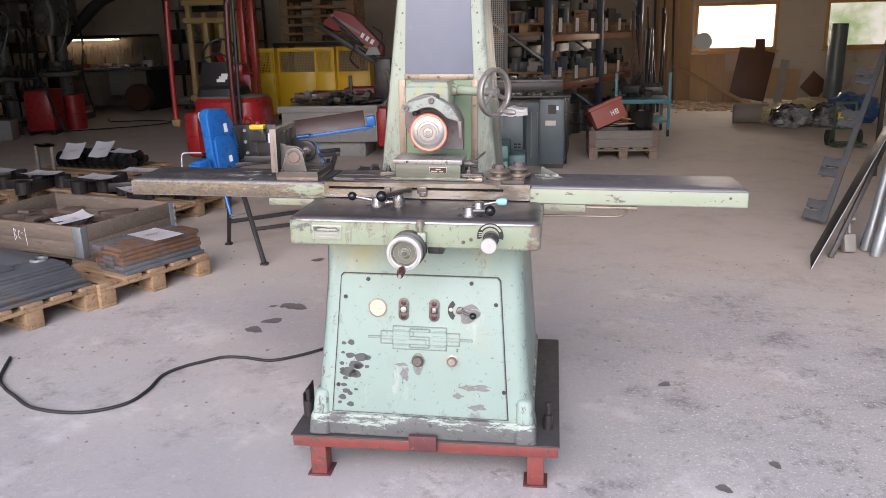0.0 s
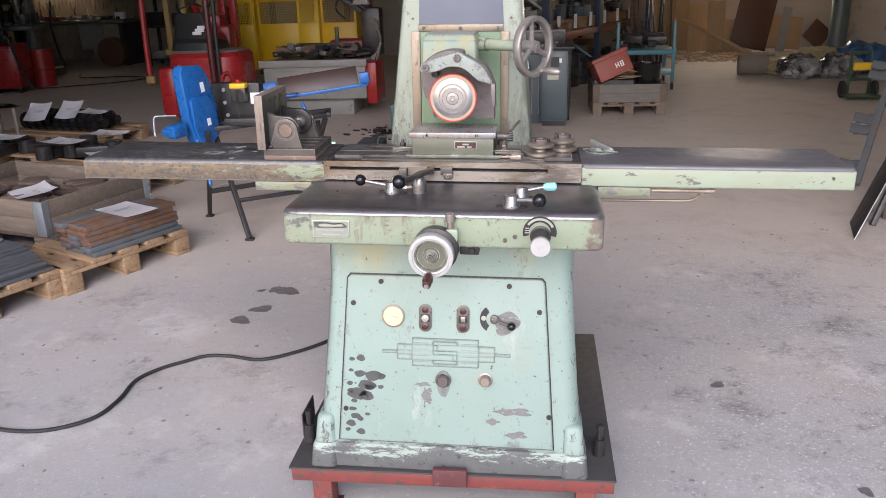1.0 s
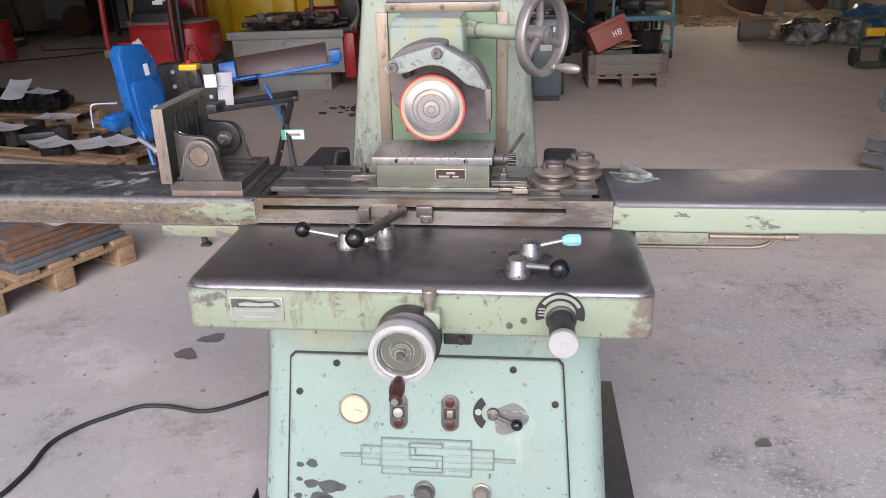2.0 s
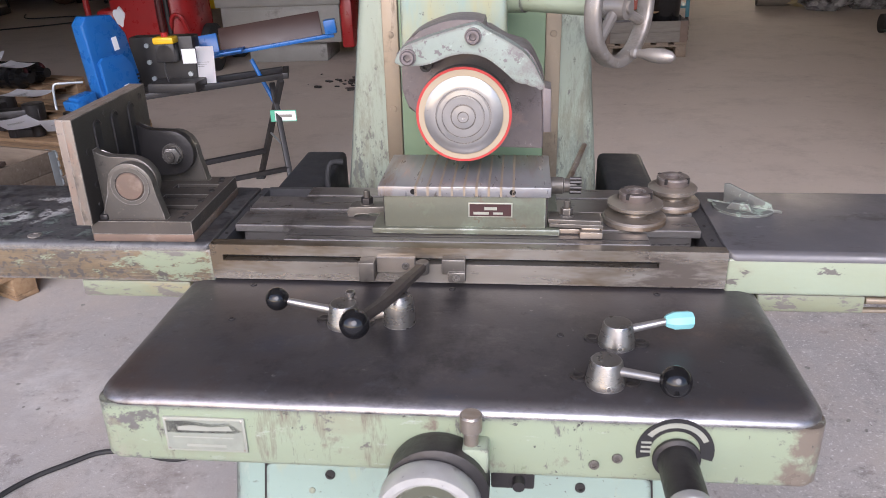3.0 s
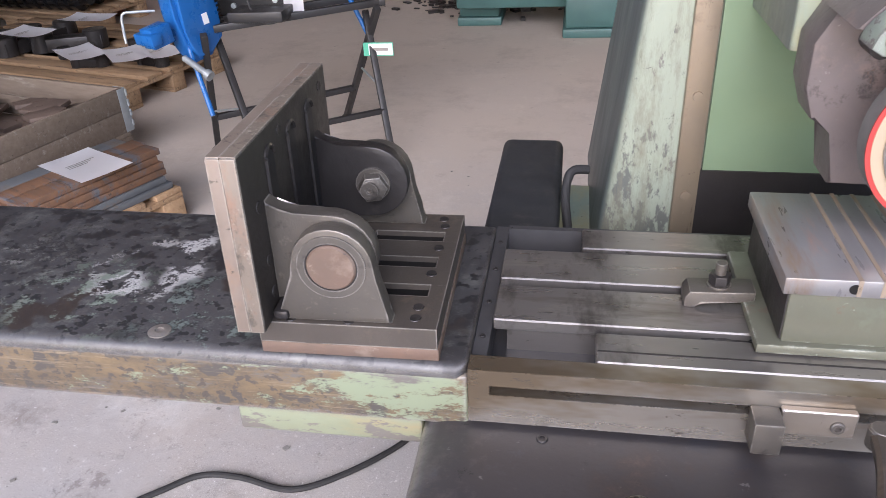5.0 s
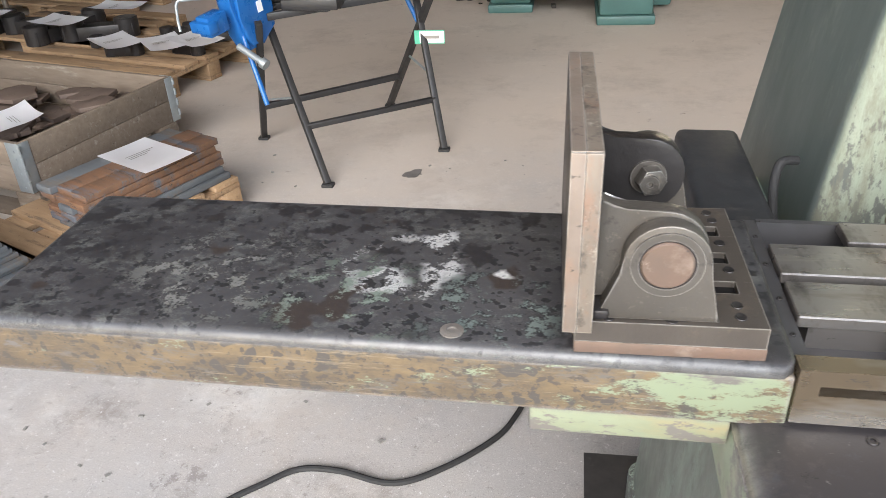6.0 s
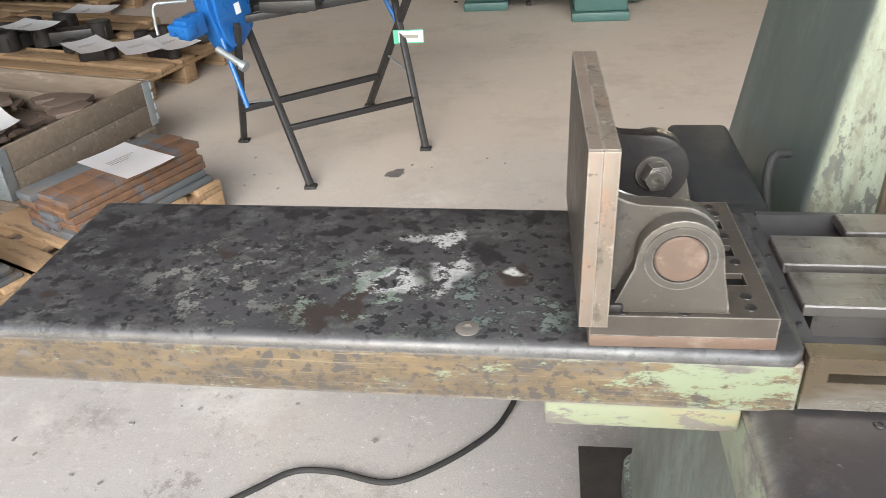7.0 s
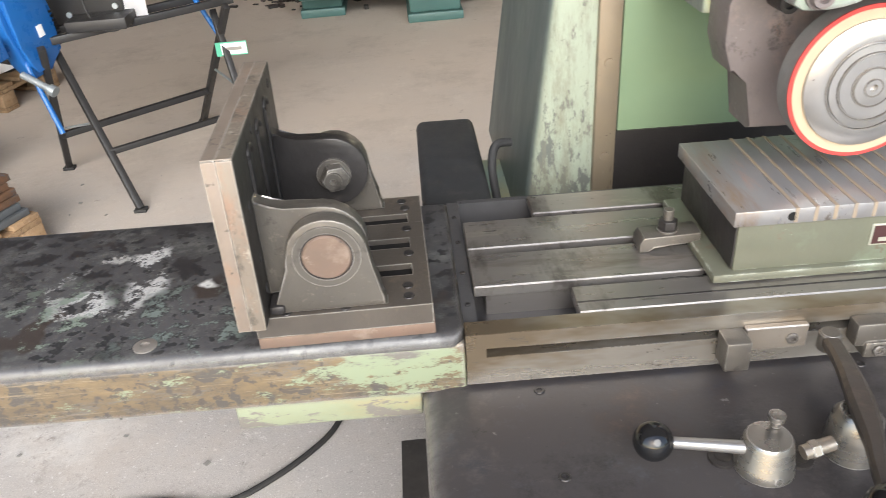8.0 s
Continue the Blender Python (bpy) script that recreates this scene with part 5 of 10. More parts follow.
    lathe(bm, [(0, 0), (0.026, 0), (0.026, 0.004), (0.0215, 0.006), (0.0215, 0.078), (0.0, 0.078)], ax(0.253, 0.96, -0.266), 32)
    kn = add("speed_knob", bm, IRON_DARK, g, "long dark knurled knob with a bright end")
    bm = bm_new()
    lathe(bm, [(0, 0), (0.0235, 0), (0.0245, 0.002), (0.0245, 0.012), (0.023, 0.014), (0.006, 0.014), (0.005, 0.0155), (0, 0.0155)], ax(0.253, 0.96, -0.344), 32)
    add("end_cap", bm, ALU, kn)

    # four levers on the saddle top
    def lever(name, at, h, r, tip, grip, label, ball=0.0155):
        x, y = at
        bm = bm_new()
        lathe(bm, [(0, 0), (r * 1.06, 0), (r * 1.06, 0.006), (r * 1.02, 0.0075), (r * 0.86, h * 0.92), (r * 0.78, h), (r * 0.3, h + 0.0006), (0, h + 0.0006)], Matrix.Translation((x, y, 1.0175)), 36)
        rod(bm, (x + 0.002, y - r * 1.03, 1.0225), (x + 0.002, y - r * 1.09, 1.0225), 0.0028, seg=10)
        hub = add(name, bm, HUB, g, label)
        d = (Vector((tip[0], tip[1], 0)) - Vector((x, y, 0))).normalized()
        for s in (-1, 1):
            bm = bm_new()
            c = Vector((x, y, 1.0175)) + Vector((s * r * 1.35, 0.006 - 0.004 * s, 0))
            lathe(bm, [(0, 0), (r * 0.5, 0), (r * 0.5, 0.003), (r * 0.3, 0.0036), (r * 0.22, 0.0024), (0.0, 0.0022)], Matrix.Translation(c), 14)
            add("flange_ear", bm, IRON_DARK, hub)
        bm = bm_new()
        a = Vector((x, y, 1.0175 + h * 0.66))
        rod(bm, a + d * r * 0.7, Vector(tip), 0.0055, 0.0042)
        add("arm", bm, STEEL_BRIGHT, hub)
        bm = bm_new()
        if grip == "ball":
            bmesh.ops.create_uvsphere(bm, u_segments=24, v_segments=16, radius=ball, matrix=Matrix.Translation(tip))
            add("ball_knob", bm, BALL, hub, "glossy black ball knob")
        else:
            lathe(bm, [(0, 0), (0.006, 0), (0.0085, 0.003), (0.0115, 0.011), (0.0115, 0.03), (0.0095, 0.034), (0, 0.0345)], along(Vector(tip) - d * 0.004, Vector(tip) + d), 8)
            add("grip", bm, CYAN, hub, "turquoise plastic grip")
        return hub

    ha = lever("reverse_lever", (-0.149, -0.09), 0.031, 0.0215, (-0.2375, -0.086, 1.05), "ball", "steel lever hub with a black ball")
    bm = bm_new()
    lathe(bm, [(0, 0), (0.004, 0), (0.004, 0.006), (0.0065, 0.0065), (0.0065, 0.011), (0, 0.012)], Matrix.Translation((-0.1405, -0.08, 1.0495)), 16)
    add("oil_cap", bm, HUB, ha)
    lever("clamp_lever", (0.2, -0.122), 0.03, 0.0215, (0.262, -0.112, 1.046), "grip", "steel lever hub with a turquoise grip")
    lever("stop_lever", (0.178, -0.21), 0.031, 0.0215, (0.248, -0.247, 1.046), "ball", "steel lever hub with a black ball", 0.0175)
    # trip lever that reaches up to the table dogs
    bm = bm_new()
    lathe(bm, [(0, 0), (0.021, 0), (0.0205, 0.02), (0.0185, 0.036), (0.014, 0.042), (0.0, 0.043)], Matrix.Translation((-0.077, -0.082, 1.0175)), 28)
    tl = add("trip_lever", bm, HUB, g, "forged trip lever with a black ball")
    # forged arm: a flat bar that swells over the hub
    line = smooth_line([(-0.056, 0.01, 1.056), (-0.063, -0.026, 1.061), (-0.075, -0.072, 1.066), (-0.088, -0.118, 1.067), (-0.1, -0.148, 1.068), (-0.109, -0.174, 1.071)], 5)
    bm = bm_new()
    rings = []
    for i, p in enumerate(line):
        f = i / (len(line) - 1)
        w = 0.0075 + 0.0035 * math.exp(-((f - 0.45) / 0.18) ** 2) - 0.002 * f
        rings.append([(p.x + c * w, p.y + s2 * 0.002, p.z + s2 * 0.0065) for c, s2 in ((1, 0.5), (0.6, 1), (-0.6, 1), (-1, 0.5), (-1, -0.5), (-0.6, -1), (0.6, -1), (1, -0.5))])
    loft(bm, rings)
    add("arm", bm, IRON_ARM, tl, "dark forged arm")
    bm = bm_new()
    rod(bm, (-0.056, 0.009, 1.046), (-0.056, 0.009, 1.0645), 0.0095, seg=20, bev=0.0015)
    add("roller", bm, IRON, tl)
    bm = bm_new()
    bmesh.ops.create_uvsphere(bm, u_segments=24, v_segments=16, radius=0.0182, matrix=Matrix.Translation((-0.113, -0.186, 1.072)))
    add("ball_knob", bm, BALL, tl, "glossy black ball knob")
    bm = bm_new()
    rod(bm, (-0.121, -0.092, 1.03), (-0.096, -0.088, 1.034), 0.006)
    prism(bm, hexagon(0.0075), 0.006, along((-0.115, -0.091, 1.031), (-0.096, -0.088, 1.034)))
    add("link", bm, STEEL, tl)

    # table: front bar with slot, frame, T-slot rails, end covers; it stands near the middle of its stroke
    at_rest = Matrix.Translation((0, 0.008, -0.002))

    def tadd(name, bm, mat, parent=g, label=""):
        bmesh.ops.transform(bm, matrix=at_rest, verts=bm.verts)
        return add(name, bm, mat, parent, label)

    def tscrew(at, normal, r=0.006, mat=None):
        socket_screw(g, P @ at_rest @ Vector(at), normal, r, mat)

    bm = bm_new()
    for x0, x1, z0, z1 in ((-0.37, 0.364, 1.024, 1.0535), (-0.37, 0.364, 1.0625, 1.0785), (-0.37, -0.352, 1.0535, 1.0625), (0.272, 0.364, 1.0535, 1.0625)):
        box(bm, x0, x1, 0.021, 0.041, z0, z1)
    bmesh.ops.remove_doubles(bm, verts=bm.verts, dist=1e-5)
    table = tadd("front_bar", bm, BAR, g, "bare steel front bar with a long slot")
    # black strip behind the slot carries its shade
    bm = bm_new()
    box(bm, -0.369, 0.363, 0.037, 0.0409, 1.053, 1.063)
    tadd("slot_back", bm, OPENING_BLACK, table)
    bm = bm_new()
    box(bm, -0.37, 0.364, 0.0412, 0.282, 1.0235, 1.044)
    box(bm, -0.37, -0.357, 0.0412, 0.282, 1.044, 1.0735)
    box(bm, 0.342, 0.364, 0.0412, 0.282, 1.044, 1.0735)
    box(bm, -0.357, 0.342, 0.274, 0.282, 1.044, 1.0755)
    tadd("table_body", bm, TROUGH, g, "dark oily table casting with coolant troughs")
    for y0_, y1_, x0, x1, z1 in ((0.0413, 0.083, -0.266, 0.262, 1.0795), (0.0925, 0.151, -0.356, 0.341, 1.0805), (0.1635, 0.221, -0.356, 0.341, 1.0805), (0.231, 0.273, -0.278, 0.27, 1.0795)):
        bm = bm_new()
        box(bm, x0, x1, y0_, y1_, 1.069, z1, 0.0012, seg=1)
        box(bm, x0 + 0.012, x1 - 0.012, y0_ + 0.006, y1_ - 0.006, 1.043, 1.069)
        tadd("table_rail", bm, RAIL, g, "ground rail of the slotted table")
    # long recess along the front rail
    bm = bm_new()
    box(bm, -0.265, 0.261, 0.0555, 0.0575, 1.079, 1.0799)
    tadd("rail_groove", bm, IRON_DARK, g, "dark groove along the front rail")
    for x in (-0.3635, 0.353):
        for y in (0.075, 0.13, 0.19, 0.245):
            tscrew((x, y, 1.0735), (0, 0, 1), 0.0028, IRON_DARK)
    for s, x_end in ((-1, -1.11), (1, 1.094)):
        x0, x1 = sorted((-0.3705 if s < 0 else 0.3645, x_end))
        bm = bm_new()
        box(bm, x0, x1, 0.024, 0.281, 1.0145, 1.068, 0.003, seg=3)
        w = tadd("end_cover", bm, WING_RUST if s < 0 else GREEN_WORN, g, "rusty chipped green end cover of the table" if s < 0 else "pale green end cover of the table")
        bm = bm_new()
        arc = [(1.0655, 0.0)] + [(1.066 + 0.0115 * math.sin(radians(a)), 0.0115 - 0.0115 * math.cos(radians(a))) for a in range(0, 91, 15)]
        loft(bm, [round_rect(x0 - (0.0005 if s < 0 else 0) + (e if s < 0 else 0), x1 + (0.0005 if s > 0 else 0) - (e if s > 0 else 0), 0.0235 + e, 0.2815 - e, z, 0.0125 - e, 4) for z, e in arc])
        tadd("cover_top", bm, WING_TOP if s < 0 else WING_TOP_R, w, "dark stained top with chalky white rings" if s < 0 else "dull grey-brown worn top")
        if s < 0:
            bm = bm_new()
            lathe(bm, [(0, 0), (0.0105, 0), (0.0105, 0.0012), (0.0075, 0.002), (0.004, 0.0022), (0.004, 0.0005), (0, 0.0005)], Matrix.Translation((-0.652, 0.045, 1.0775)), 20)
            tadd("cover_screw", bm, CAST_BARE, w, "countersunk socket screw")
        else:
            tscrew((1.036, 0.024, 1.047), (0, -1, 0), 0.005)
    # dogs in the slot
    bm = bm_new()
    box(bm, -0.124, -0.068, 0.014, 0.021, 1.042, 1.066, 0.001, seg=1)
    d1 = tadd("dog_plate", bm, STEEL, table)
    bm = bm_new()
    box(bm, -0.147, -0.1245, -0.003, 0.021, 1.034, 1.064, 0.002)
    tadd("dog_block", bm, IRON, d1)
    tscrew((-0.082, 0.014, 1.053), (0, -1, 0), 0.0055)
    bm = bm_new()
    box(bm, -0.03, 0.004, 0.004, 0.021, 1.044, 1.068, 0.003)
    box(bm, -0.021, 0.004, 0.001, 0.019, 1.033, 1.05, 0.003)
    tadd("dog_block", bm, IRON, table, "steel trip dog with a socket screw")
    tscrew((-0.009, 0.001, 1.042), (0, -1, 0), 0.0055)
    # rod and pipe under the right end
    bm = bm_new()
    rod(bm, (0.56, 0.045, 1.001), (0.715, 0.045, 1.001), 0.0055)
    rod(bm, (0.705, 0.045, 1.001), (0.731, 0.045, 1.001), 0.008)
    add("way_rod", bm, BRASSY, g, "thin tarnished steel rod")
    bm = bm_new()
    tube(bm, [(0.37, 0.1, 0.955), (0.46, 0.1, 0.956), (0.62, 0.1, 0.957), (0.675, 0.1, 0.959), (0.7, 0.1, 0.972), (0.707, 0.1, 0.994)], 0.0045)
    add("coolant_pipe", bm, BRASSY, g, "bent thin brass pipe")

    # covers of the cross ways behind the table
    for x0, x1 in ((-0.397, -0.305), (0.243, 0.335)):
        bm = bm_new()
        box(bm, x0, x1, 0.29, 0.68, 0.93, 1.024, 0.012, seg=3)
        add("way_box", bm, WAY_BLACK, g, "black oily way cover")

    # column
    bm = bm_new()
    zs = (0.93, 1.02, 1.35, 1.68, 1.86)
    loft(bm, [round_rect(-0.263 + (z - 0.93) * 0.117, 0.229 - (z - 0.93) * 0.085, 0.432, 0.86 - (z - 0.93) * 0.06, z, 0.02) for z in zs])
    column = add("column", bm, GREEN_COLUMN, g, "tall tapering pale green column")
    bm = bm_new()
    box(bm, -0.1375, 0.1175, 0.426, 0.434, 0.95, 1.41)
    add("column_plate", bm, GREEN_DEEP, column, "clean green enamelled plate")
    # dark box set in place of the slot's shaded depth
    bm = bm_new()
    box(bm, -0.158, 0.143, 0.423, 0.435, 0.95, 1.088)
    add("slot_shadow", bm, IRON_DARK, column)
    for x0, x1 in ((-0.168, -0.1395), (0.118, 0.145)):
        bm = bm_new()
        box(bm, x0, x1, 0.4225, 0.434, 1.0, 1.41, 0.002)
        st = add("guide_strip", bm, BRASSY, column, "bare tarnished guide strip")
        for z in (1.055, 1.18, 1.312):
            bm = bm_new()
            c = Matrix.Translation(((x0 + x1) / 2, 0.4225, z)) @ pose(0, 0, 0, 90, 0, 0)
            lathe(bm, [(0, 0), (0.006, 0), (0.0055, 0.002), (0, 0.0025)], c, 16)
            add("screw", bm, BRASSY, st)
    bm = bm_new()
    box(bm, -0.144, 0.126, 0.421, 0.434, 1.4105, 1.432, 0.002)
    bar = add("cross_strip", bm, BRASSY, column)
    for x in (-0.127, -0.009, 0.109):
        bm = bm_new()
        lathe(bm, [(0, 0), (0.0065, 0), (0.006, 0.002), (0, 0.003)], Matrix.Translation((x, 0.421, 1.421)) @ pose(0, 0, 0, 90, 0, 0), 16)
        add("screw", bm, IRON, bar)
    bm = bm_new()
    prism(bm, [(-0.142, 1.4325), (0.126, 1.4325), (0.108, 1.84), (-0.13, 1.84)], 0.006, Matrix.Translation((0, 0.427, 0)) @ FRONT, bev=0.001)
    add("cover_panel", bm, GREY_PANEL, column, "blue-grey sheet cover plate")
    for s in (-1, 1):
        for z in (1.45, 1.55, 1.66, 1.76):
            bm = bm_new()
            x = -0.166 + (z - 1.4) * 0.07 if s < 0 else 0.152 - (z - 1.4) * 0.05
            lathe(bm, [(0, 0), (0.0045, 0), (0.004, 0.002), (0, 0.0022)], Matrix.Translation((x, 0.432, z)) @ pose(0, 0, 0, 90, 0, 0), 12)
            add("screw", bm, IRON, column)

    # spindle head
    bm = bm_new()
    loft(bm, [round_rect(-0.109, 0.053, 0.25, 0.432, z, 0.006, 3) for z in (1.28, 1.394)] + [round_rect(-0.101, 0.046, 0.262, 0.432, 1.408, 0.006, 3)])
    head = add("spindle_head", bm, GREEN, g, "pale green box-shaped spindle head")
    bm = bm_new()
    box(bm, -0.1, 0.045, 0.264, 0.43, 1.4065, 1.411, 0.001)
    add("head_lid", bm, GUARD, head)
    # guard: bare back plate, chipped front casting
    bm = bm_new()
    prism(bm, [(-0.103, 1.262), (-0.094, 1.235), (-0.074, 1.225), (-0.07, 1.176), (0.112, 1.172), (0.112, 1.275), (0.095, 1.315), (0.03, 1.355), (-0.03, 1.36), (-0.09, 1.325), (-0.103, 1.3)], 0.05, Matrix.Translation((0, 0.2, 0)) @ FRONT, bev=0.003)
    guard = add("wheel_guard", bm, GUARD_RAW, g, "cast wheel guard, chipped grey-green and bare grey")
    outer = [(-0.092, 1.324), (-0.086, 1.338), (-0.074, 1.347), (-0.052, 1.355), (-0.03, 1.362), (-0.008, 1.368), (0.012, 1.373), (0.024, 1.373), (0.036, 1.365), (0.056, 1.355), (0.074, 1.344), (0.088, 1.333), (0.098, 1.32), (0.107, 1.303), (0.114, 1.289)]
    inner = [(0.108, 1.285), (0.095, 1.293), (0.075, 1.296), (0.064, 1.306), (0.05, 1.318), (0.036, 1.328), (0.02, 1.334), (0.0, 1.335), (-0.02, 1.331), (-0.04, 1.323), (-0.06, 1.319), (-0.084, 1.319)]
    bm = bm_new()
    prism(bm, rounded(outer, 3) + rounded(inner, 3), 0.03, Matrix.Translation((-0.004, 0.093, 0)) @ FRONT, bev=0.002)
    add("guard_front", bm, GUARD, guard, "arched front of the guard with flaking paint")
    hood = [(-0.094, 1.33), (-0.07, 1.355), (-0.04, 1.369), (-0.008, 1.376), (0.028, 1.372), (0.03, 1.356), (0.07, 1.342), (0.088, 1.336), (0.1, 1.32), (0.114, 1.288), (0.106, 1.284), (0.09, 1.305), (0.05, 1.335), (0.01, 1.348), (-0.03, 1.345), (-0.07, 1.328)]
    bm = bm_new()
    prism(bm, rounded(hood[:11], 3) + rounded(hood[10:], 3)[1:], 0.085, Matrix.Translation((-0.004, 0.1235, 0)) @ FRONT, bev=0.002)
    add("guard_hood", bm, GUARD_RAW, guard)
    bm = bm_new()
    prism(bm, [(0.109, 1.29), (0.1225, 1.287), (0.124, 1.226), (0.1125, 1.226)], 0.05, Matrix.Translation((-0.004, 0.095, 0)) @ FRONT, bev=0.003)
    add("guard_tail", bm, GUARD_RAW, guard, "bare grey downward lip")
    for x, z in ((-0.077, 1.331), (0.012, 1.3585)):
        bm = bm_new()
        lathe(bm, [(0, 0), (0.0115, 0), (0.0115, 0.004), (0.0095, 0.004), (0.0095, 0.009), (0.0085, 0.0105), (0.0052, 0.0105), (0.0045, 0.004), (0, 0.004)], Matrix.Translation((x, 0.0935, z)) @ pose(0, 0, 0, 90, 0, 0), 24)
        add("socket_bolt", bm, GUARD_RAW, guard)
    for x, z in ((-0.062, 1.305),):
        bm = bm_new()
        lathe(bm, [(0, 0), (0.009, 0), (0.009, 0.03), (0.005, 0.03), (0.005, 0.024), (0, 0.024)], Matrix.Translation((x, 0.198, z)) @ pose(0, 0, 0, 90, 0, 0), 20)
        add("socket_bolt", bm, IRON_DARK, guard)
    # grinding wheel
    wm = Matrix.Translation((-0.004, 0.148, 1.2435)) @ pose(0, 0, 0, 90, 0, 0) @ Matrix.Scale(1.095, 4)
    bm = bm_new()
    lathe(bm, [(0, 0), (0.0615, 0), (0.0625, 0.001), (0.0625, 0.0205), (0.0625, 0.0205), (0, 0.0205)], wm, 96)
    wheel = add("grinding_wheel", bm, WHEEL_GRIT, g, "round grinding wheel with a red edge and cream ring")
    bm = bm_new()
    lathe(bm, [(0.0, 0.0), (0.0628, 0.0), (0.0628, 0.0015), (0.0, 0.0015)], wm @ Matrix.Translation((0, 0, 0.0203)), 96)
    add("red_edge", bm, WHEEL_RED, wheel)
    bm = bm_new()
    lathe(bm, [(0.0, 0.0), (0.0594, 0.0), (0.0594, 0.0006), (0.0, 0.0006)], wm @ Matrix.Translation((0, 0, 0.0218)), 96)
    add("paper_ring", bm, WHEEL_CREAM, wheel)
    bm = bm_new()
    lathe(bm, [(0, 0), (0.0515, 0), (0.0515, 0.003), (0.0425, 0.0075), (0.0365, 0.0075), (0.0365, 0.006), (0.034, 0.006), (0.034, 0.0085), (0.0285, 0.009), (0.0285, 0.008), (0.026, 0.008), (0.026, 0.0095),
               (0.0165, 0.0095), (0.0165, 0.006), (0.0148, 0.006), (0.0148, 0.011), (0.0075, 0.0115), (0.0075, 0.009), (0.0065, 0.009), (0.0065, 0.012), (0.003, 0.012), (0.003, 0.008), (0, 0.008)], wm @ Matrix.Translation((0, 0, 0.022)), 64)
    flange = add("flange", bm, STEEL_BRIGHT, wheel, "bright turned steel flange with concentric steps")
    # darker rings laid on the flange, the grooves' shade in their colour
    for r0, r1, h in ((0.0475, 0.0512, 0.0034), (0.0358, 0.0365, 0.0079), (0.0272, 0.0279, 0.0092), (0.0146, 0.0168, 0.0099), (0.0062, 0.0078, 0.0117)):
        bm = bm_new()
        lathe(bm, [(r0, 0), (r0, 0.0004), (r1, 0.0004 if r1 < 0.05 else -0.0016), (r1, -0.003), (r0, -0.003), (r0, 0)], wm @ Matrix.Translation((0, 0, 0.022 + h)), 64)
        add("groove_ring", bm, STEEL if r0 > 0.04 else IRON, flange, "darker ring for the shade in a turned groove")
    bm = bm_new()
    rod(bm, (0, 0.148, 1.2455), (0, 0.26, 1.2455), 0.03, seg=24)
    add("spindle", bm, IRON, wheel)

    # elevating handwheel
    hub = Vector((0.222, 0.245, 1.376))
    d = Vector((0.82, -0.57, 0)).normalized()
    bm = bm_new()
    rod(bm, hub - d * 0.2, hub - d * 0.02, 0.0165, 0.0165, 24)
    rod(bm, hub - d * 0.205, hub - d * 0.17, 0.021, 0.019, 24)
    shaft = add("elevating_shaft", bm, GREEN_WORN, g, "round shaft sleeve with worn green paint")
    hm = along(hub, hub + d)
    bm = bm_new()
    R = 0.0805
    prof = [(R + 0.0085 * abs(math.cos(a)) ** 0.6 * (1 if math.cos(a) > 0 else -1), 0.0125 * abs(math.sin(a)) ** 0.6 * (1 if math.sin(a) > 0 else -1)) for a in (2 * math.pi * i / 20 for i in range(21))]
    lathe(bm, prof, hm, 56)
    bmesh.ops.remove_doubles(bm, verts=bm.verts, dist=1e-6)
    ew = add("elevating_handwheel", bm, CAST_BARE, g, "three-spoked bare metal handwheel")
    bm = bm_new()
    lathe(bm, [(0, -0.03), (0.018, -0.03), (0.02, -0.01), (0.018, 0.012), (0.009, 0.013), (0.009, 0.017), (0, 0.017)], hm, 28)
    add("hub", bm, CAST_BARE, ew)
    for a in (98, 218, 338):
        bm = bm_new()
        c, s = math.cos(radians(a)), math.sin(radians(a))
        rod(bm, hm @ Vector((0.014 * c, 0.014 * s, -0.006)), hm @ Vector((0.072 * c, 0.072 * s, -0.002)), 0.0085, 0.0075, 10)
        add("spoke", bm, CAST_BARE, ew)
    hp = hub + Vector((0.018, 0.012, -0.068)) + d * 0.006
    bm = bm_new()
    lathe(bm, [(0, 0), (0.009, 0), (0.009, 0.006), (0.006, 0.009), (0.0065, 0.014), (0.0105, 0.03), (0.0115, 0.045), (0.009, 0.062), (0.004, 0.068), (0, 0.069)], along(hp, hp + d + Vector((0, 0, -0.02))), 24)
    add("crank_handle", bm, CAST_BARE, ew, "turned steel crank handle")
    # cable stub beside the column
    bm = bm_new()
    tube(bm, [(-0.292, 0.45, 0.98), (-0.298, 0.46, 1.03), (-0.292, 0.47, 1.06), (-0.27, 0.48, 1.06)], 0.006)
    add("cable", bm, RUBBER, g)
    return g


grinder()


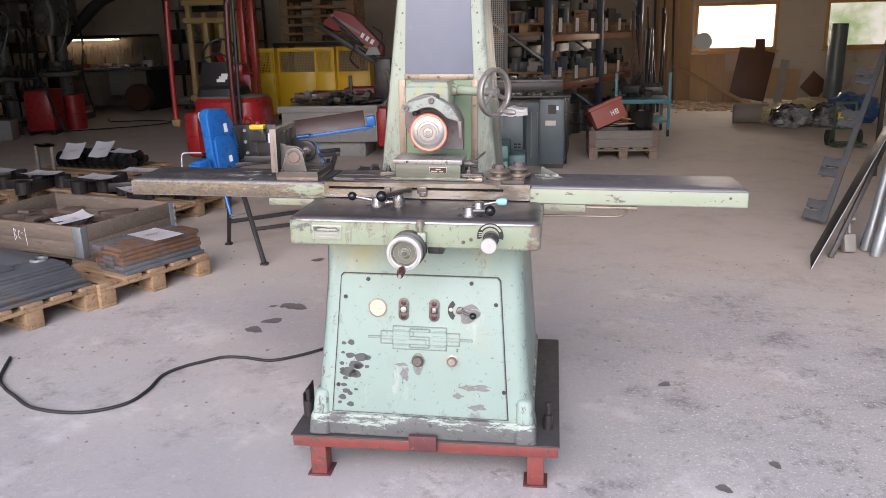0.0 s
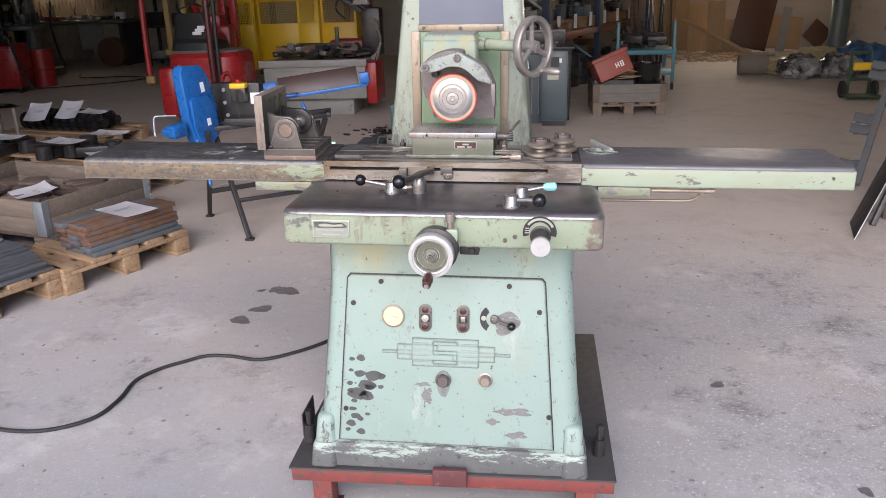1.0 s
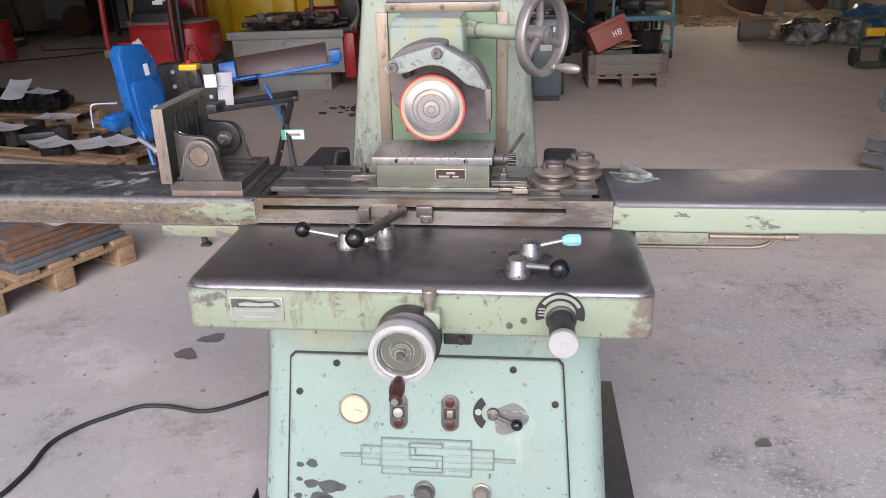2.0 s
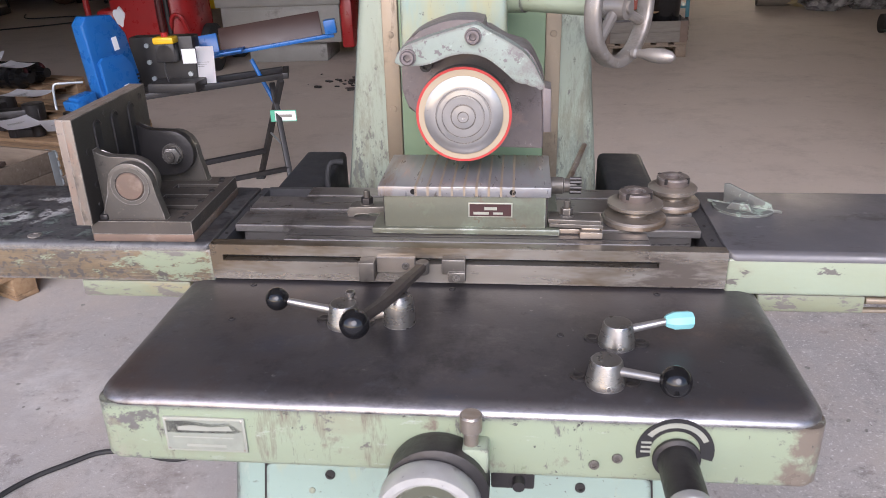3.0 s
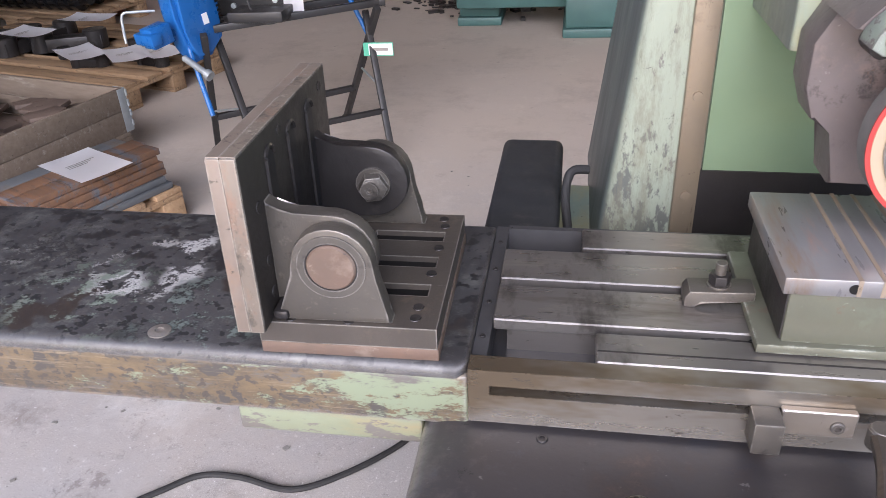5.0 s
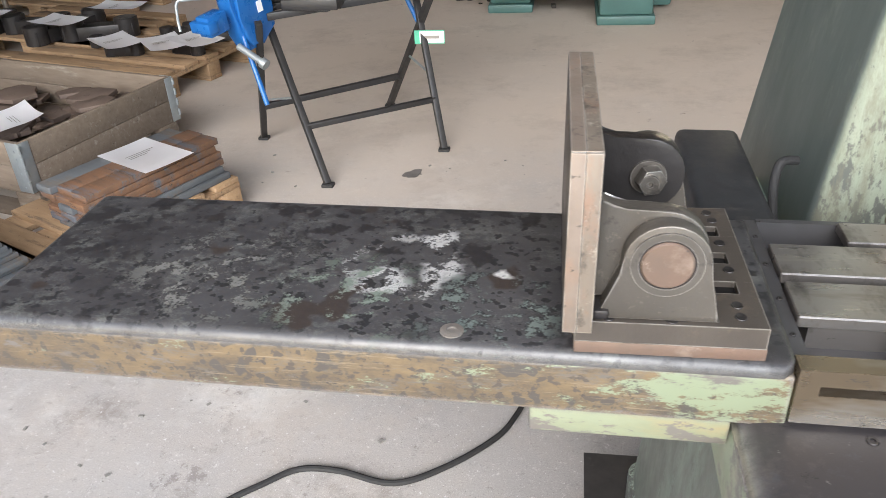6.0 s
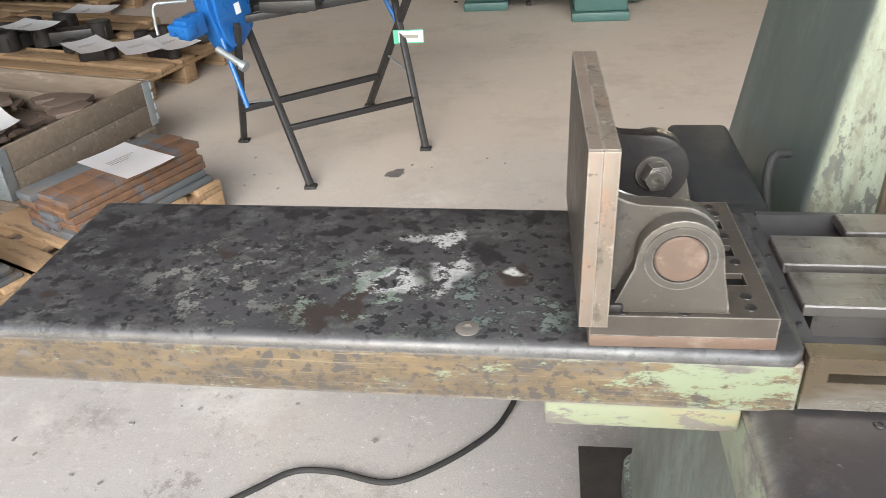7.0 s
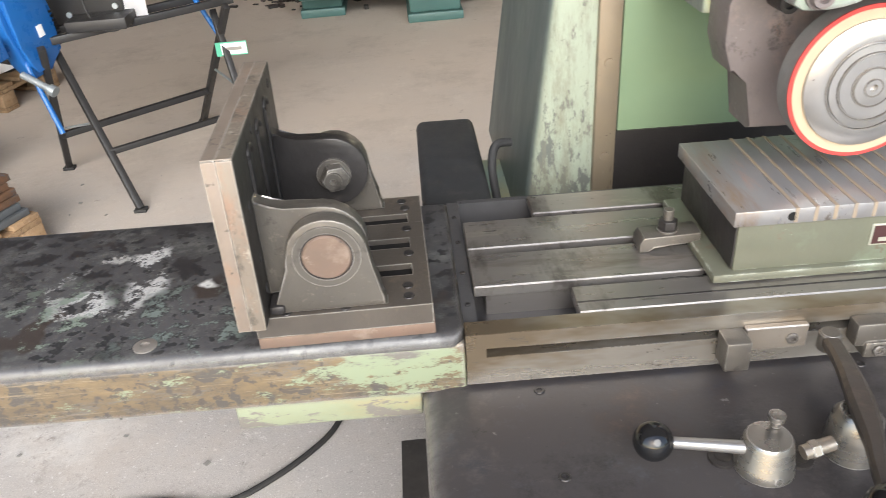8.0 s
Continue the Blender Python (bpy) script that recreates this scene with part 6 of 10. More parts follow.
# ---- what stands on the table ----
def magnetic_chuck():
    c = thing("magnetic_chuck", "rectangular magnetic chuck with striped steel top", "magnetic chuck", (-0.001, 0.1515, 1.0786))
    # drawn narrower than it stands: the spread brings it to its true width and depth
    o = Matrix.Diagonal((1.06, 0.972, 1.03, 1.0)) @ Matrix.Translation((0, -0.11, -1.0805))

    def add(name, bm, mat, parent=c, label=""):
        bmesh.ops.transform(bm, matrix=o, verts=bm.verts)
        return part(name, bm, mat, parent, label)

    bm = bm_new()
    box(bm, -0.129, 0.129, 0.03, 0.19, 1.0806, 1.0895, 0.002)
    add("base_flange", bm, CHUCK_GREEN)
    bm = bm_new()
    box(bm, -0.111, 0.11, 0.036, 0.186, 1.089, 1.1375, 0.002)
    body = add("body", bm, CHUCK_GREEN, c, "thin worn green paint over iron")
    bm = bm_new()
    box(bm, -0.118, 0.1165, 0.03, 0.191, 1.137, 1.152, 0.0015)
    top = add("top_plate", bm, STEEL_TOP, c, "ground steel top with brass inlay lines")
    for i in range(9):
        x = -0.066 + i * 0.0165
        bm = bm_new()
        box(bm, x - 0.0016, x + 0.0016, 0.0296, 0.1914, 1.1385, 1.1524)
        add("inlay_strip", bm, INLAY, top, "thin brown-gold inlay line")
    # dark plates added over both ends to hold the shade there
    for x in (-0.1122, 0.1102):
        bm = bm_new()
        box(bm, x, x + 0.002, 0.038, 0.184, 1.0905, 1.1365, 0.0008)
        add("end_shade", bm, IRON_DARK, body, "added dark plate for the shade on the chuck's end")
    for x in (-0.069, 0.065):
        bm = bm_new()
        lathe(bm, [(0, 0.0004), (0.0042, 0.0004), (0.0044, -0.002), (0, -0.002)], Matrix.Translation((x, 0.03, 1.1445)) @ pose(0, 0, 0, 90, 0, 0), 18)
        add("screw_hole", bm, OPENING_BLACK, top)
    bm = bm_new()
    box(bm, 0.005, 0.065, 0.0345, 0.0362, 1.106, 1.1275, 0.0006)
    pl = add("maker_plate", bm, PLATE_LIGHT, body, "small framed maroon plate with light lines")
    bm = bm_new()
    box(bm, 0.0068, 0.0632, 0.0338, 0.0346, 1.1078, 1.1257)
    add("plate_field", bm, PLATE_DARK, pl)
    for x0, x1, z0, z1 in ((0.027, 0.044, 1.117, 1.1215), (0.012, 0.033, 1.1103, 1.1142), (0.039, 0.052, 1.1105, 1.1137)):
        bm = bm_new()
        box(bm, x0, x1, 0.0334, 0.0338, z0, z1)
        add("text_bar", bm, PLATE_LIGHT, pl)
    bm = bm_new()
    lathe(bm, [(0, 0), (0.0125, 0), (0.0125, 0.018), (0.0105, 0.02), (0.0105, 0.036), (0.009, 0.038), (0, 0.038)], along((0.117, 0.115, 1.128), (0.2, 0.115, 1.128)), 24)
    sw = add("switch_spindle", bm, IRON, c, "turned steel switch spindle")
    for i in range(8):
        a = 2 * math.pi * i / 8
        bm = bm_new()
        rod(bm, (0.145, 0.115 + 0.0105 * math.cos(a), 1.128 + 0.0105 * math.sin(a)), (0.161, 0.115 + 0.0105 * math.cos(a), 1.128 + 0.0105 * math.sin(a)), 0.003, seg=8)
        add("spline", bm, IRON_DARK, sw)
    bm = bm_new()
    rod(bm, (0.143, 0.122, 1.132), (0.174, 0.262, 1.149), 0.0048, 0.0042, 12)
    add("switch_rod", bm, STEEL, sw, "thin bare switching rod leaning back")


def clamp(at, rz, label, flat=False):
    c = thing("table_clamp", label, "clamp", at, rz, group="clamps on the table")
    top = 0.0245 if flat else 0.016
    if flat:
        slab("strap", IRON, c, -0.052, 0.024, -0.017, 0.017, 0.0125, 0.0182, bev=0.001)
        slab("strap", IRON, c, -0.049, 0.026, -0.0165, 0.0165, 0.0187, 0.0244, bev=0.001)
        slab("packing", STEEL, c, -0.05, -0.024, -0.014, 0.016, 0.0, 0.006, bev=0.001)
        slab("packing", STEEL, c, -0.048, -0.022, -0.013, 0.015, 0.0063, 0.0122, bev=0.001)
    else:
        bm = bm_new()
        prism(bm, [(-0.03, 0), (-0.02, 0), (-0.016, 0.006), (0.012, 0.006), (0.03, 0.0095), (0.03, 0.018), (-0.026, 0.016), (-0.03, 0.01)], 0.026, Matrix.Translation((0, -0.013, 0)) @ FRONT, bev=0.0015)
        part("strap", bm, IRON, c)
    bm = bm_new()
    rod(bm, (0, 0, 0.002), (0, 0, top + 0.024), 0.005)
    lathe(bm, [(0.0, top), (0.0105, top), (0.0105, top + 0.003), (0.0, top + 0.003)], None, 20)
    part("stud", bm, IRON, c)
    bm = bm_new()
    prism(bm, hexagon(0.0095), 0.01, Matrix.Translation((0, 0, top + 0.003)), bev=0.001)
    part("nut", bm, IRON if flat else IRON_DARK, c)


def wheel_adapter(at, big, label):
    a = thing("wheel_adapter", label, "flange adapter", at, 20, group="wheel adapters on the table")
    bm = bm_new()
    lathe(bm, [(0, 0), (0.044 * big, 0), (0.0455 * big, 0.002), (0.0455 * big, 0.008), (0.043 * big, 0.011), (0.02, 0.013), (0.02, 0.02), (0.0, 0.02)], None, 48)
    part("back_flange", bm, STEEL, a)
    bm = bm_new()
    lathe(bm, [(0, 0.02), (0.03, 0.02), (0.039 * big, 0.026), (0.0395 * big, 0.031), (0.034, 0.034), (0.026, 0.036), (0.0, 0.036)], None, 48)
    part("front_flange", bm, STEEL, a)
    bm = bm_new()
    lathe(bm, [(0, 0.0355), (0.024, 0.0355), (0.025, 0.037), (0.025, 0.046), (0.0235, 0.048), (0.014, 0.048), (0.0125, 0.0465), (0.0105, 0.0465), (0.010, 0.04), (0, 0.04)], None, 40)
    part("ring_nut", bm, NUT_PINK, a)
    for k in range(4):
        slab("spanner_slot", IRON_DARK, a, 0.0205, 0.0253, -0.0025, 0.0025, 0.0405, 0.0484, m=pose(0, 0, 0, 0, 0, 35 + 90 * k))


def angle_plate():
    c = thing("tilting_angle_plate", "heavy cast iron tilting angle plate with slotted faces", "angle plate", (-0.473, 0.1402, 1.0755), 1.2)
    # true depth of the casting
    o = Matrix.Diagonal((1.0, 1.112, 1.0, 1.0)) @ Matrix.Translation((0.45, -0.1, -1.0665))

    def add(name, bm, mat, parent=c, label=""):
        bmesh.ops.transform(bm, matrix=o, verts=bm.verts)
        return part(name, bm, mat, parent, label)

    def slotted(bm, x0, x1, y0, y1, z0, z1, slots, axis):
        """A plate with long slots cut through: slots run along axis 'x' (horizontal plate) or 'z' (upright plate)."""
        if axis == "x":
            ys = [y0] + [v for s in slots for v in s[:2]] + [y1]
            for i in range(0, len(ys), 2):
                box(bm, x0, x1, ys[i], ys[i + 1], z0, z1)
            for a, b, p, q in slots:
                box(bm, x0, p, a, b, z0, z1)
                box(bm, q, x1, a, b, z0, z1)

    ys = ((0.051, 0.068, -0.46, -0.39), (0.095, 0.112, -0.46, -0.39), (0.14, 0.157, -0.46, -0.39))
    bm = bm_new()
    box(bm, -0.527, -0.374, 0.0065, 0.192, 1.0666, 1.078, 0.001)
    add("sole_plate", bm, COPPER, c, "lower plate with a coppery edge")
    # black sheet just below the base slots, for their deep shade
    bm = bm_new()
    box(bm, -0.51, -0.385, 0.045, 0.165, 1.0779, 1.0925)
    add("slot_floor", bm, OPENING_BLACK, c)
    bm = bm_new()
    slotted(bm, -0.527, -0.375, 0.0065, 0.192, 1.0783, 1.0985, ys, "x")
    bmesh.ops.remove_doubles(bm, verts=bm.verts, dist=1e-5)
    add("base_plate", bm, IRON_FACE, c, "slotted base plate")
    for x, y in ((-0.395, 0.02), (-0.395, 0.035), (-0.392, 0.085), (-0.392, 0.128), (-0.392, 0.168), (-0.395, 0.182), (-0.45, 0.0125), (-0.5, 0.0125)):
        bm = bm_new()
        lathe(bm, [(0, 0.0004), (0.0032, 0.0004), (0.0045, 0.0008), (0.005, 0)], Matrix.Translation((x, y, 1.0985)), 16)
        add("hole", bm, IRON_DARK, c)
    # upright plates
    bm = bm_new()
    box(bm, -0.5375, -0.5267, -0.008, 0.206, 1.0985, 1.2525, 0.001)
    outer = add("outer_plate", bm, IRON_FACE, c, "outer upright plate, dark face and tan edges")
    for dims in ((-0.5373, -0.5266, -0.0092, -0.0081, 1.099, 1.252, 0.0002), (-0.5373, -0.5266, -0.008, 0.206, 1.2526, 1.2534, 0.0)):
        bm = bm_new()
        box(bm, *dims)
        add("plate_edge", bm, PLATE_PINK, outer, "bare pinkish tan edge")
    # inner plate wears the shaded copy of the iron
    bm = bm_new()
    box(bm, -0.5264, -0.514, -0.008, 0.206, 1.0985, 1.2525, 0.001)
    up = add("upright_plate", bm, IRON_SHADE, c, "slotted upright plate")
    bm = bm_new()
    box(bm, -0.5263, -0.5145, -0.0092, -0.0081, 1.099, 1.252, 0.0002)
    add("plate_edge", bm, PLATE_TAN, up, "bare tan front edge")
    bm = bm_new()
    box(bm, -0.5263, -0.5145, -0.008, 0.206, 1.2526, 1.2534)
    add("plate_edge", bm, PLATE_TAN, up, "bare tan top edge")
    # slots are flat black shapes on the face, their shade in the colour
    for y in (0.05, 0.1, 0.15):
        bm = bm_new()
        w, h0, h1 = 0.0085, 1.125, 1.228
        ring = []
        for a in range(0, 361, 20):
            ring.append((y + w * math.cos(radians(a)), (h1 if a <= 180 else h0) + w * math.sin(radians(a))))
        prism(bm, ring[:-1], 0.0008, Matrix(((0, 0, 1, -0.5142), (1, 0, 0, 0), (0, 1, 0, 0), (0, 0, 0, 1))))
        s = add("slot", bm, BLACK, up, "long dark slot")
        bm = bm_new()
        pts = [Vector((-0.5135, p, q)) for p, q in ring]
        tube(bm, pts, 0.0022, 6, 1)
        add("slot_lip", bm, IRON_DARK, s)
    for y, z in ((0.185, 1.238), (0.02, 1.12), (0.02, 1.15), (0.016, 1.2), (0.075, 1.24)):
        bm = bm_new()
        lathe(bm, [(0, 0.0004), (0.003, 0.0004), (0.0045, 0.0008), (0.005, 0)], Matrix.Translation((-0.514, y, z)) @ pose(0, 0, 0, 0, 90, 0), 14)
        add("hole", bm, IRON_DARK, up)
    bm = bm_new()
    box(bm, -0.5136, -0.5, 0.008, 0.19, 1.0985, 1.108, 0.003)
    add("heel", bm, IRON_DARK, c)

    def ear_profile(cx, cz, r, base0, base1, zb):
        pts = [(base0, zb), (base0 + 0.006, zb + 0.012), (cx - r, cz - 0.01)]
        pts += [(cx + r * math.cos(radians(a)), cz + r * math.sin(radians(a))) for a in range(180, -1, -15)]
        pts += [(cx + r + 0.002, cz - 0.014), (cx + r + 0.008, zb + 0.018), (base1 - 0.004, zb + 0.006), (base1, zb)]
        return pts

    def arm_profile(cx, cz, r):
        pts = [(-0.514, 1.108), (-0.514, 1.2), (-0.5085, 1.1945), (-0.501, 1.1912), (-0.491, 1.1897), (-0.479, 1.1892), (cx - 0.008, cz + r - 0.0003)]
        pts += [(cx + r * math.cos(radians(a)), cz + r * math.sin(radians(a))) for a in range(85, -96, -15)]
        pts += [(cx - 0.012, cz - r)]
        return pts

    for yb, yarm, label, nut in ((0.011, 0.026, "front hinge ear", False), (0.171, 0.156, "rear hinge ear", True)):
        bm = bm_new()
        prism(bm, ear_profile(-0.459, 1.151, 0.034, -0.512, -0.413, 1.0985), 0.0145, Matrix.Translation((0, yb, 0)) @ FRONT, bev=0.0015)
        ear = add("hinge_ear", bm, IRON, c, label)
        bm = bm_new()
        prism(bm, arm_profile(-0.462, 1.152, 0.037), 0.0145, Matrix.Translation((0, yarm, 0)) @ FRONT, bev=0.0015)
        add("hinge_arm", bm, IRON if not nut else IRON_DARK, up)
        bm = bm_new()
        if not nut:
            lathe(bm, [(0, 0), (0.0205, 0), (0.0205, 0.001), (0.019, 0.0025), (0, 0.003)], Matrix.Translation((-0.459, yb, 1.151)) @ pose(0, 0, 0, 90, 0, 0), 36)
            add("pivot_pin", bm, COPPER, ear, "round coppery pivot pin")
            for r0, r1, mat in ((0.0207, 0.0218, IRON_DARK), (0.0218, 0.0285, IRON)):
                bm = bm_new()
                h = 0.0012 if mat is IRON else 0.0004
                lathe(bm, [(r0, 0), (r0, h), (r1, h), (r1, 0), (r0, 0)], Matrix.Translation((-0.459, yb, 1.151)) @ pose(0, 0, 0, 90, 0, 0), 40)
                add("boss_ring", bm, mat, ear)
        else:
            lathe(bm, [(0, 0), (0.017, 0), (0.017, 0.003), (0.0, 0.003)], Matrix.Translation((-0.459, yarm, 1.151)) @ pose(0, 0, 0, 90, 0, 0), 32)
            prism(bm, hexagon(0.014), 0.012, Matrix.Translation((-0.459, yarm - 0.003, 1.151)) @ pose(0, 0, 0, 90, 0, 15), bev=0.0012)
            lathe(bm, [(0, 0.015), (0.009, 0.015), (0.009, 0.018), (0.003, 0.018), (0.002, 0.016), (0, 0.016)], Matrix.Translation((-0.459, yarm, 1.151)) @ pose(0, 0, 0, 90, 0, 0), 24)
            add("pivot_nut", bm, IRON, ear, "large hexagon pivot nut")


def dressing_gauge():
    c = thing("angle_gauge", "half-round steel gauge with an upright greenish fin", "gauge", (0.424, 0.205, 1.0757), -27)
    bm = bm_new()
    prism(bm, [(0.046 * math.cos(radians(a)), 0.04 * math.sin(radians(a))) for a in range(180, 361, 10)], 0.004, bev=0.0008)
    box(bm, -0.046, 0.046, -0.002, 0.004, 0, 0.004)
    box(bm, -0.055, 0.058, 0.001, 0.004, 0.001, 0.006, 0.001)
    part("half_disc", bm, FIN, c)
    bm = bm_new()
    prism(bm, [(-0.03, 0.004), (0.045, 0.004), (0.04, 0.013), (-0.025, 0.036), (-0.032, 0.034)], 0.005, Matrix.Translation((0, 0.002, 0)) @ FRONT, bev=0.001)
    part("fin", bm, FIN, c)
    bm = bm_new()
    prism(bm, [(-0.02, 0), (0.02, 0), (0.012, 0.012), (-0.012, 0.012)], 0.01, Matrix.Translation((0, -0.024, 0.004)) @ FRONT, bev=0.002)
    part("slider", bm, FIN, c)


magnetic_chuck()
clamp((-0.158, 0.15, 1.079), 0, "cast strap clamp with hexagon nut beside the magnetic chuck")
clamp((0.146, 0.092, 1.079), 176, "flat double strap clamp on steel packing beside the magnetic chuck", True)
bm = bm_new()
box(bm, 0.132, 0.19, 0.0625, 0.09, 1.0812, 1.088, 0.001, pose(-0.002, 0.02, -0.002))
box(bm, 0.164, 0.196, 0.064, 0.084, 1.0792, 1.089, 0.001)
solid("packing_strip", bm, STEEL, "small loose steel packing strips on the table", "steel strip")
wheel_adapter((0.249, 0.138, 1.0786), 1.03, "turned steel wheel adapter with ring nut, standing on the table")
wheel_adapter((0.315, 0.208, 1.0786), 0.95, "rusty-brown steel wheel adapter with ring nut, standing on the table")
angle_plate()
dressing_gauge()
# the machine stands a little askew and out of level on the floor
settle(before, (0, 0), (0, 0), 1.0, 1.7, 1.0, 0.6)

# ---- floor: cable, oil spots, litter ----
bm = bm_new()
cable_line = [(-2.36, 0.72), (-2.236, 0.485), (-2.13, 0.38), (-2.025, 0.309), (-1.846, 0.204), (-1.613, 0.189), (-1.456, 0.29), (-1.425, 0.44), (-1.44, 0.6), (-1.39, 0.71), (-1.31, 0.79), (-1.235, 0.85), (-1.13, 0.858), (-0.981, 0.836),
              (-0.856, 0.912), (-0.745, 1.03), (-0.7, 1.13), (-0.66, 1.25), (-0.5, 1.33), (-0.3, 1.28)]
tube(bm, [(x, y, 0.009) for x, y in cable_line], 0.008, 8, 6)
solid("power_cable", bm, RUBBER, "black power cable lying in curves on the floor", "cable")
rnd = random.Random(3)


def blot(name, x, y, r, mat, squash=0.7, label="dark dried oil spot on the concrete", seed=0):
    bm = bm_new()
    q = random.Random(seed)
    a0, ph = q.uniform(0, 3), q.uniform(0, 6)
    pts = []
    for i in range(26):
        a = 2 * math.pi * i / 26
        k = r * (1 + 0.14 * math.sin(3 * a + ph) + 0.07 * math.sin(7 * a + 2 * ph))
        u, v = k * math.cos(a), k * squash * math.sin(a)
        pts.append((u * math.cos(a0) - v * math.sin(a0), u * math.sin(a0) + v * math.cos(a0)))
    prism(bm, pts, 0.0008)
    return solid(name, bm, mat, label, "oil stain", (x, y, 0.0002 + 0.0005 * seed), kind="structure")


for i, (x, y, r) in enumerate(((-1.245, 1.262, 0.058), (-1.19, 1.405, 0.058), (-1.135, 1.652, 0.07), (-1.2, 1.675, 0.05), (-1.28, 1.65, 0.025), (1.285, 0.128, 0.026), (1.07, -0.06, 0.03), (-1.33, 2.66, 0.05), (0.95, 0.79, 0.03))):
    blot("floor_oil_stain", x, y, r, OIL, seed=i)
bm = bm_new()
for i in range(260):
    x, y = (rnd.uniform(0.6, 2.6), rnd.uniform(-0.6, 3.2)) if i % 3 else (rnd.uniform(-2.6, -0.6), rnd.uniform(-0.4, 3.0))
    s = rnd.uniform(0.002, 0.008)
    box(bm, -s, s, -s * rnd.uniform(0.3, 1), s * 0.6, 0, s * 0.5, m=pose(x, y, 0.0005, 0, 0, rnd.uniform(0, 180)))
solid("floor_grit", bm, GREY_SHEET, "small chips and grit scattered on the floor", "grit", kind="stuff")
bm = bm_new()
for i in range(160):
    x, y = rnd.gauss(-1.25, 0.35), rnd.gauss(6.35, 0.16)
    s = rnd.uniform(0.01, 0.045)
    box(bm, -s, s, -s * 0.5, s * 0.5, 0, s * rnd.uniform(0.2, 0.8), m=pose(x, y, 0.0, 0, 0, rnd.uniform(0, 180)))
solid("swarf_heap", bm, IRON_DARK, "dark swarf and scrap lying along a machine base", "scrap", kind="stuff")


# ---- pallets ----
def pallet(at, rz, length=1.2, width=0.8, label="worn softwood pallet with nail-marked boards", group="pallets on the floor", mat=None):
    """Side with blocks at x = +-length / 2; deck boards run along x."""
    mat = mat or WOOD_PALLET
    p = thing("pallet", label, "pallet", at, rz, group)
    for i in range(5):
        y = -width / 2 + (width - 0.12) * i / 4
        slab("deck_board", mat, p, -length / 2, length / 2, y, y + 0.118, 0.122, 0.144, bev=0.003)
    for i in range(3):
        x = -length / 2 + (length - 0.14) * i / 2
        slab("cross_board", mat, p, x, x + 0.14, -width / 2, width / 2, 0.1, 0.1215, bev=0.002)
    for i in range(3):
        y = -width / 2 + (width - 0.1) * i / 2
        slab("skid_board", mat, p, -length / 2, length / 2, y, y + 0.1, 0.0, 0.022, bev=0.003)
        for j in range(3):
            x = -length / 2 + (length - 0.14) * j / 2
            slab("block", mat, p, x, x + 0.14, y, y + 0.1, 0.0222, 0.0998, bev=0.004)
    return p


def sheet_paper(at, rz, tilt=0.0, w=0.21, h=0.297, curl=0.012, label="white printed paper sheet lying on the stacked parts", roll=0.0):
    bm = bm_new()
    n = 8
    grid = [[bm.verts.new((w * (i / n - 0.5), h * (j / n - 0.5), 0.0015 + curl * ((i / n - 0.5) ** 2 * 2 + max(0, j / n - 0.6) ** 2 * 3))) for j in range(n + 1)] for i in range(n + 1)]
    for i in range(n):
        for j in range(n):
            bm.faces.new((grid[i][j], grid[i + 1][j], grid[i + 1][j + 1], grid[i][j + 1]))
    top = list(bm.faces)
    out = bmesh.ops.solidify(bm, geom=top, thickness=0.0006)
    ob = new("paper_sheet", mesh_of("paper_sheet", bm, PAPER))
    ob.matrix_basis = pose(*at, tilt, roll, rz)
    bm = bm_new()
    for k in range(3):
        box(bm, -w * 0.28, w * (0.28 - 0.1 * k), h * (0.12 - 0.05 * k), h * (0.13 - 0.05 * k), 0.0042, 0.0046)
    part("print_line", bm, GREY_SHEET, ob)
    return tagged(ob, label, "paper", group="paper sheets on the goods")


# pallet with long slate-grey plates
before = standing()
pallet((-2.845, 1.363, 0), -26)
e_dir, s_dir = Vector((0.4384, 0.8988, 0)), Vector((0.8988, -0.4384, 0))
plates = thing("steel_plate_stack", "stack of long blue-grey steel plates on a pallet", "steel plates", (-2.845, 1.363, 0.1445), -26)
for i in range(9):
    q = random.Random(i)
    off = q.uniform(-0.012, 0.012)
    z = i * 0.0175
    slab("plate", SLATE, plates, -0.75 + off, 0.575 + off - i * 0.006, -0.46 + q.uniform(-0.01, 0.01), 0.36 - i * 0.012, z, z + 0.0168, bev=0.0015)
slab("plate", SLATE, plates, -0.7, 0.43, -0.42, 0.02, 0.158, 0.175, bev=0.0015)
slab("plate", SLATE, plates, -0.75, 0.35, -0.05, 0.2, 0.158, 0.172, bev=0.0015, label="brownish plate on top of the stack")
ring = bm_new()
lathe(ring, [(0.035, 0), (0.05, 0), (0.05, 0.012), (0.035, 0.012), (0.035, 0)], Matrix.Translation((0.36, 0.2, 0.158)), 28)
part("ring", ring, GALV, plates, "bright steel ring")

# pallet with rusty bars and a paper
pallet((-2.185, 1.905, 0), -26, 0.55, 0.8, "short worn softwood pallet carrying rusty bars")
bars = thing("flat_bar_stack", "bundle of rusty and blued flat steel bars on a short pallet", "steel bars", (-2.185, 1.905, 0.1445), -26)
for level in range(6):
    for row in range(3):
        q = random.Random(level * 7 + row)
        x = 0.255 - row * 0.09 - level * 0.006 + q.uniform(-0.006, 0.006)
        dy = q.uniform(-0.014, 0.014)
        slab("flat_bar", (RUST, RUST, RUST, SLATE, RUST, RUST, RUST)[(level * 3 + row) % 7] if level else SLATE, bars, x - 0.084, x, -0.21 + dy, 0.37 + dy, level * 0.027, level * 0.027 + 0.0258, bev=0.003,
             m=pose(0, 0, 0, 0, 0, q.uniform(-0.5, 0.5)))
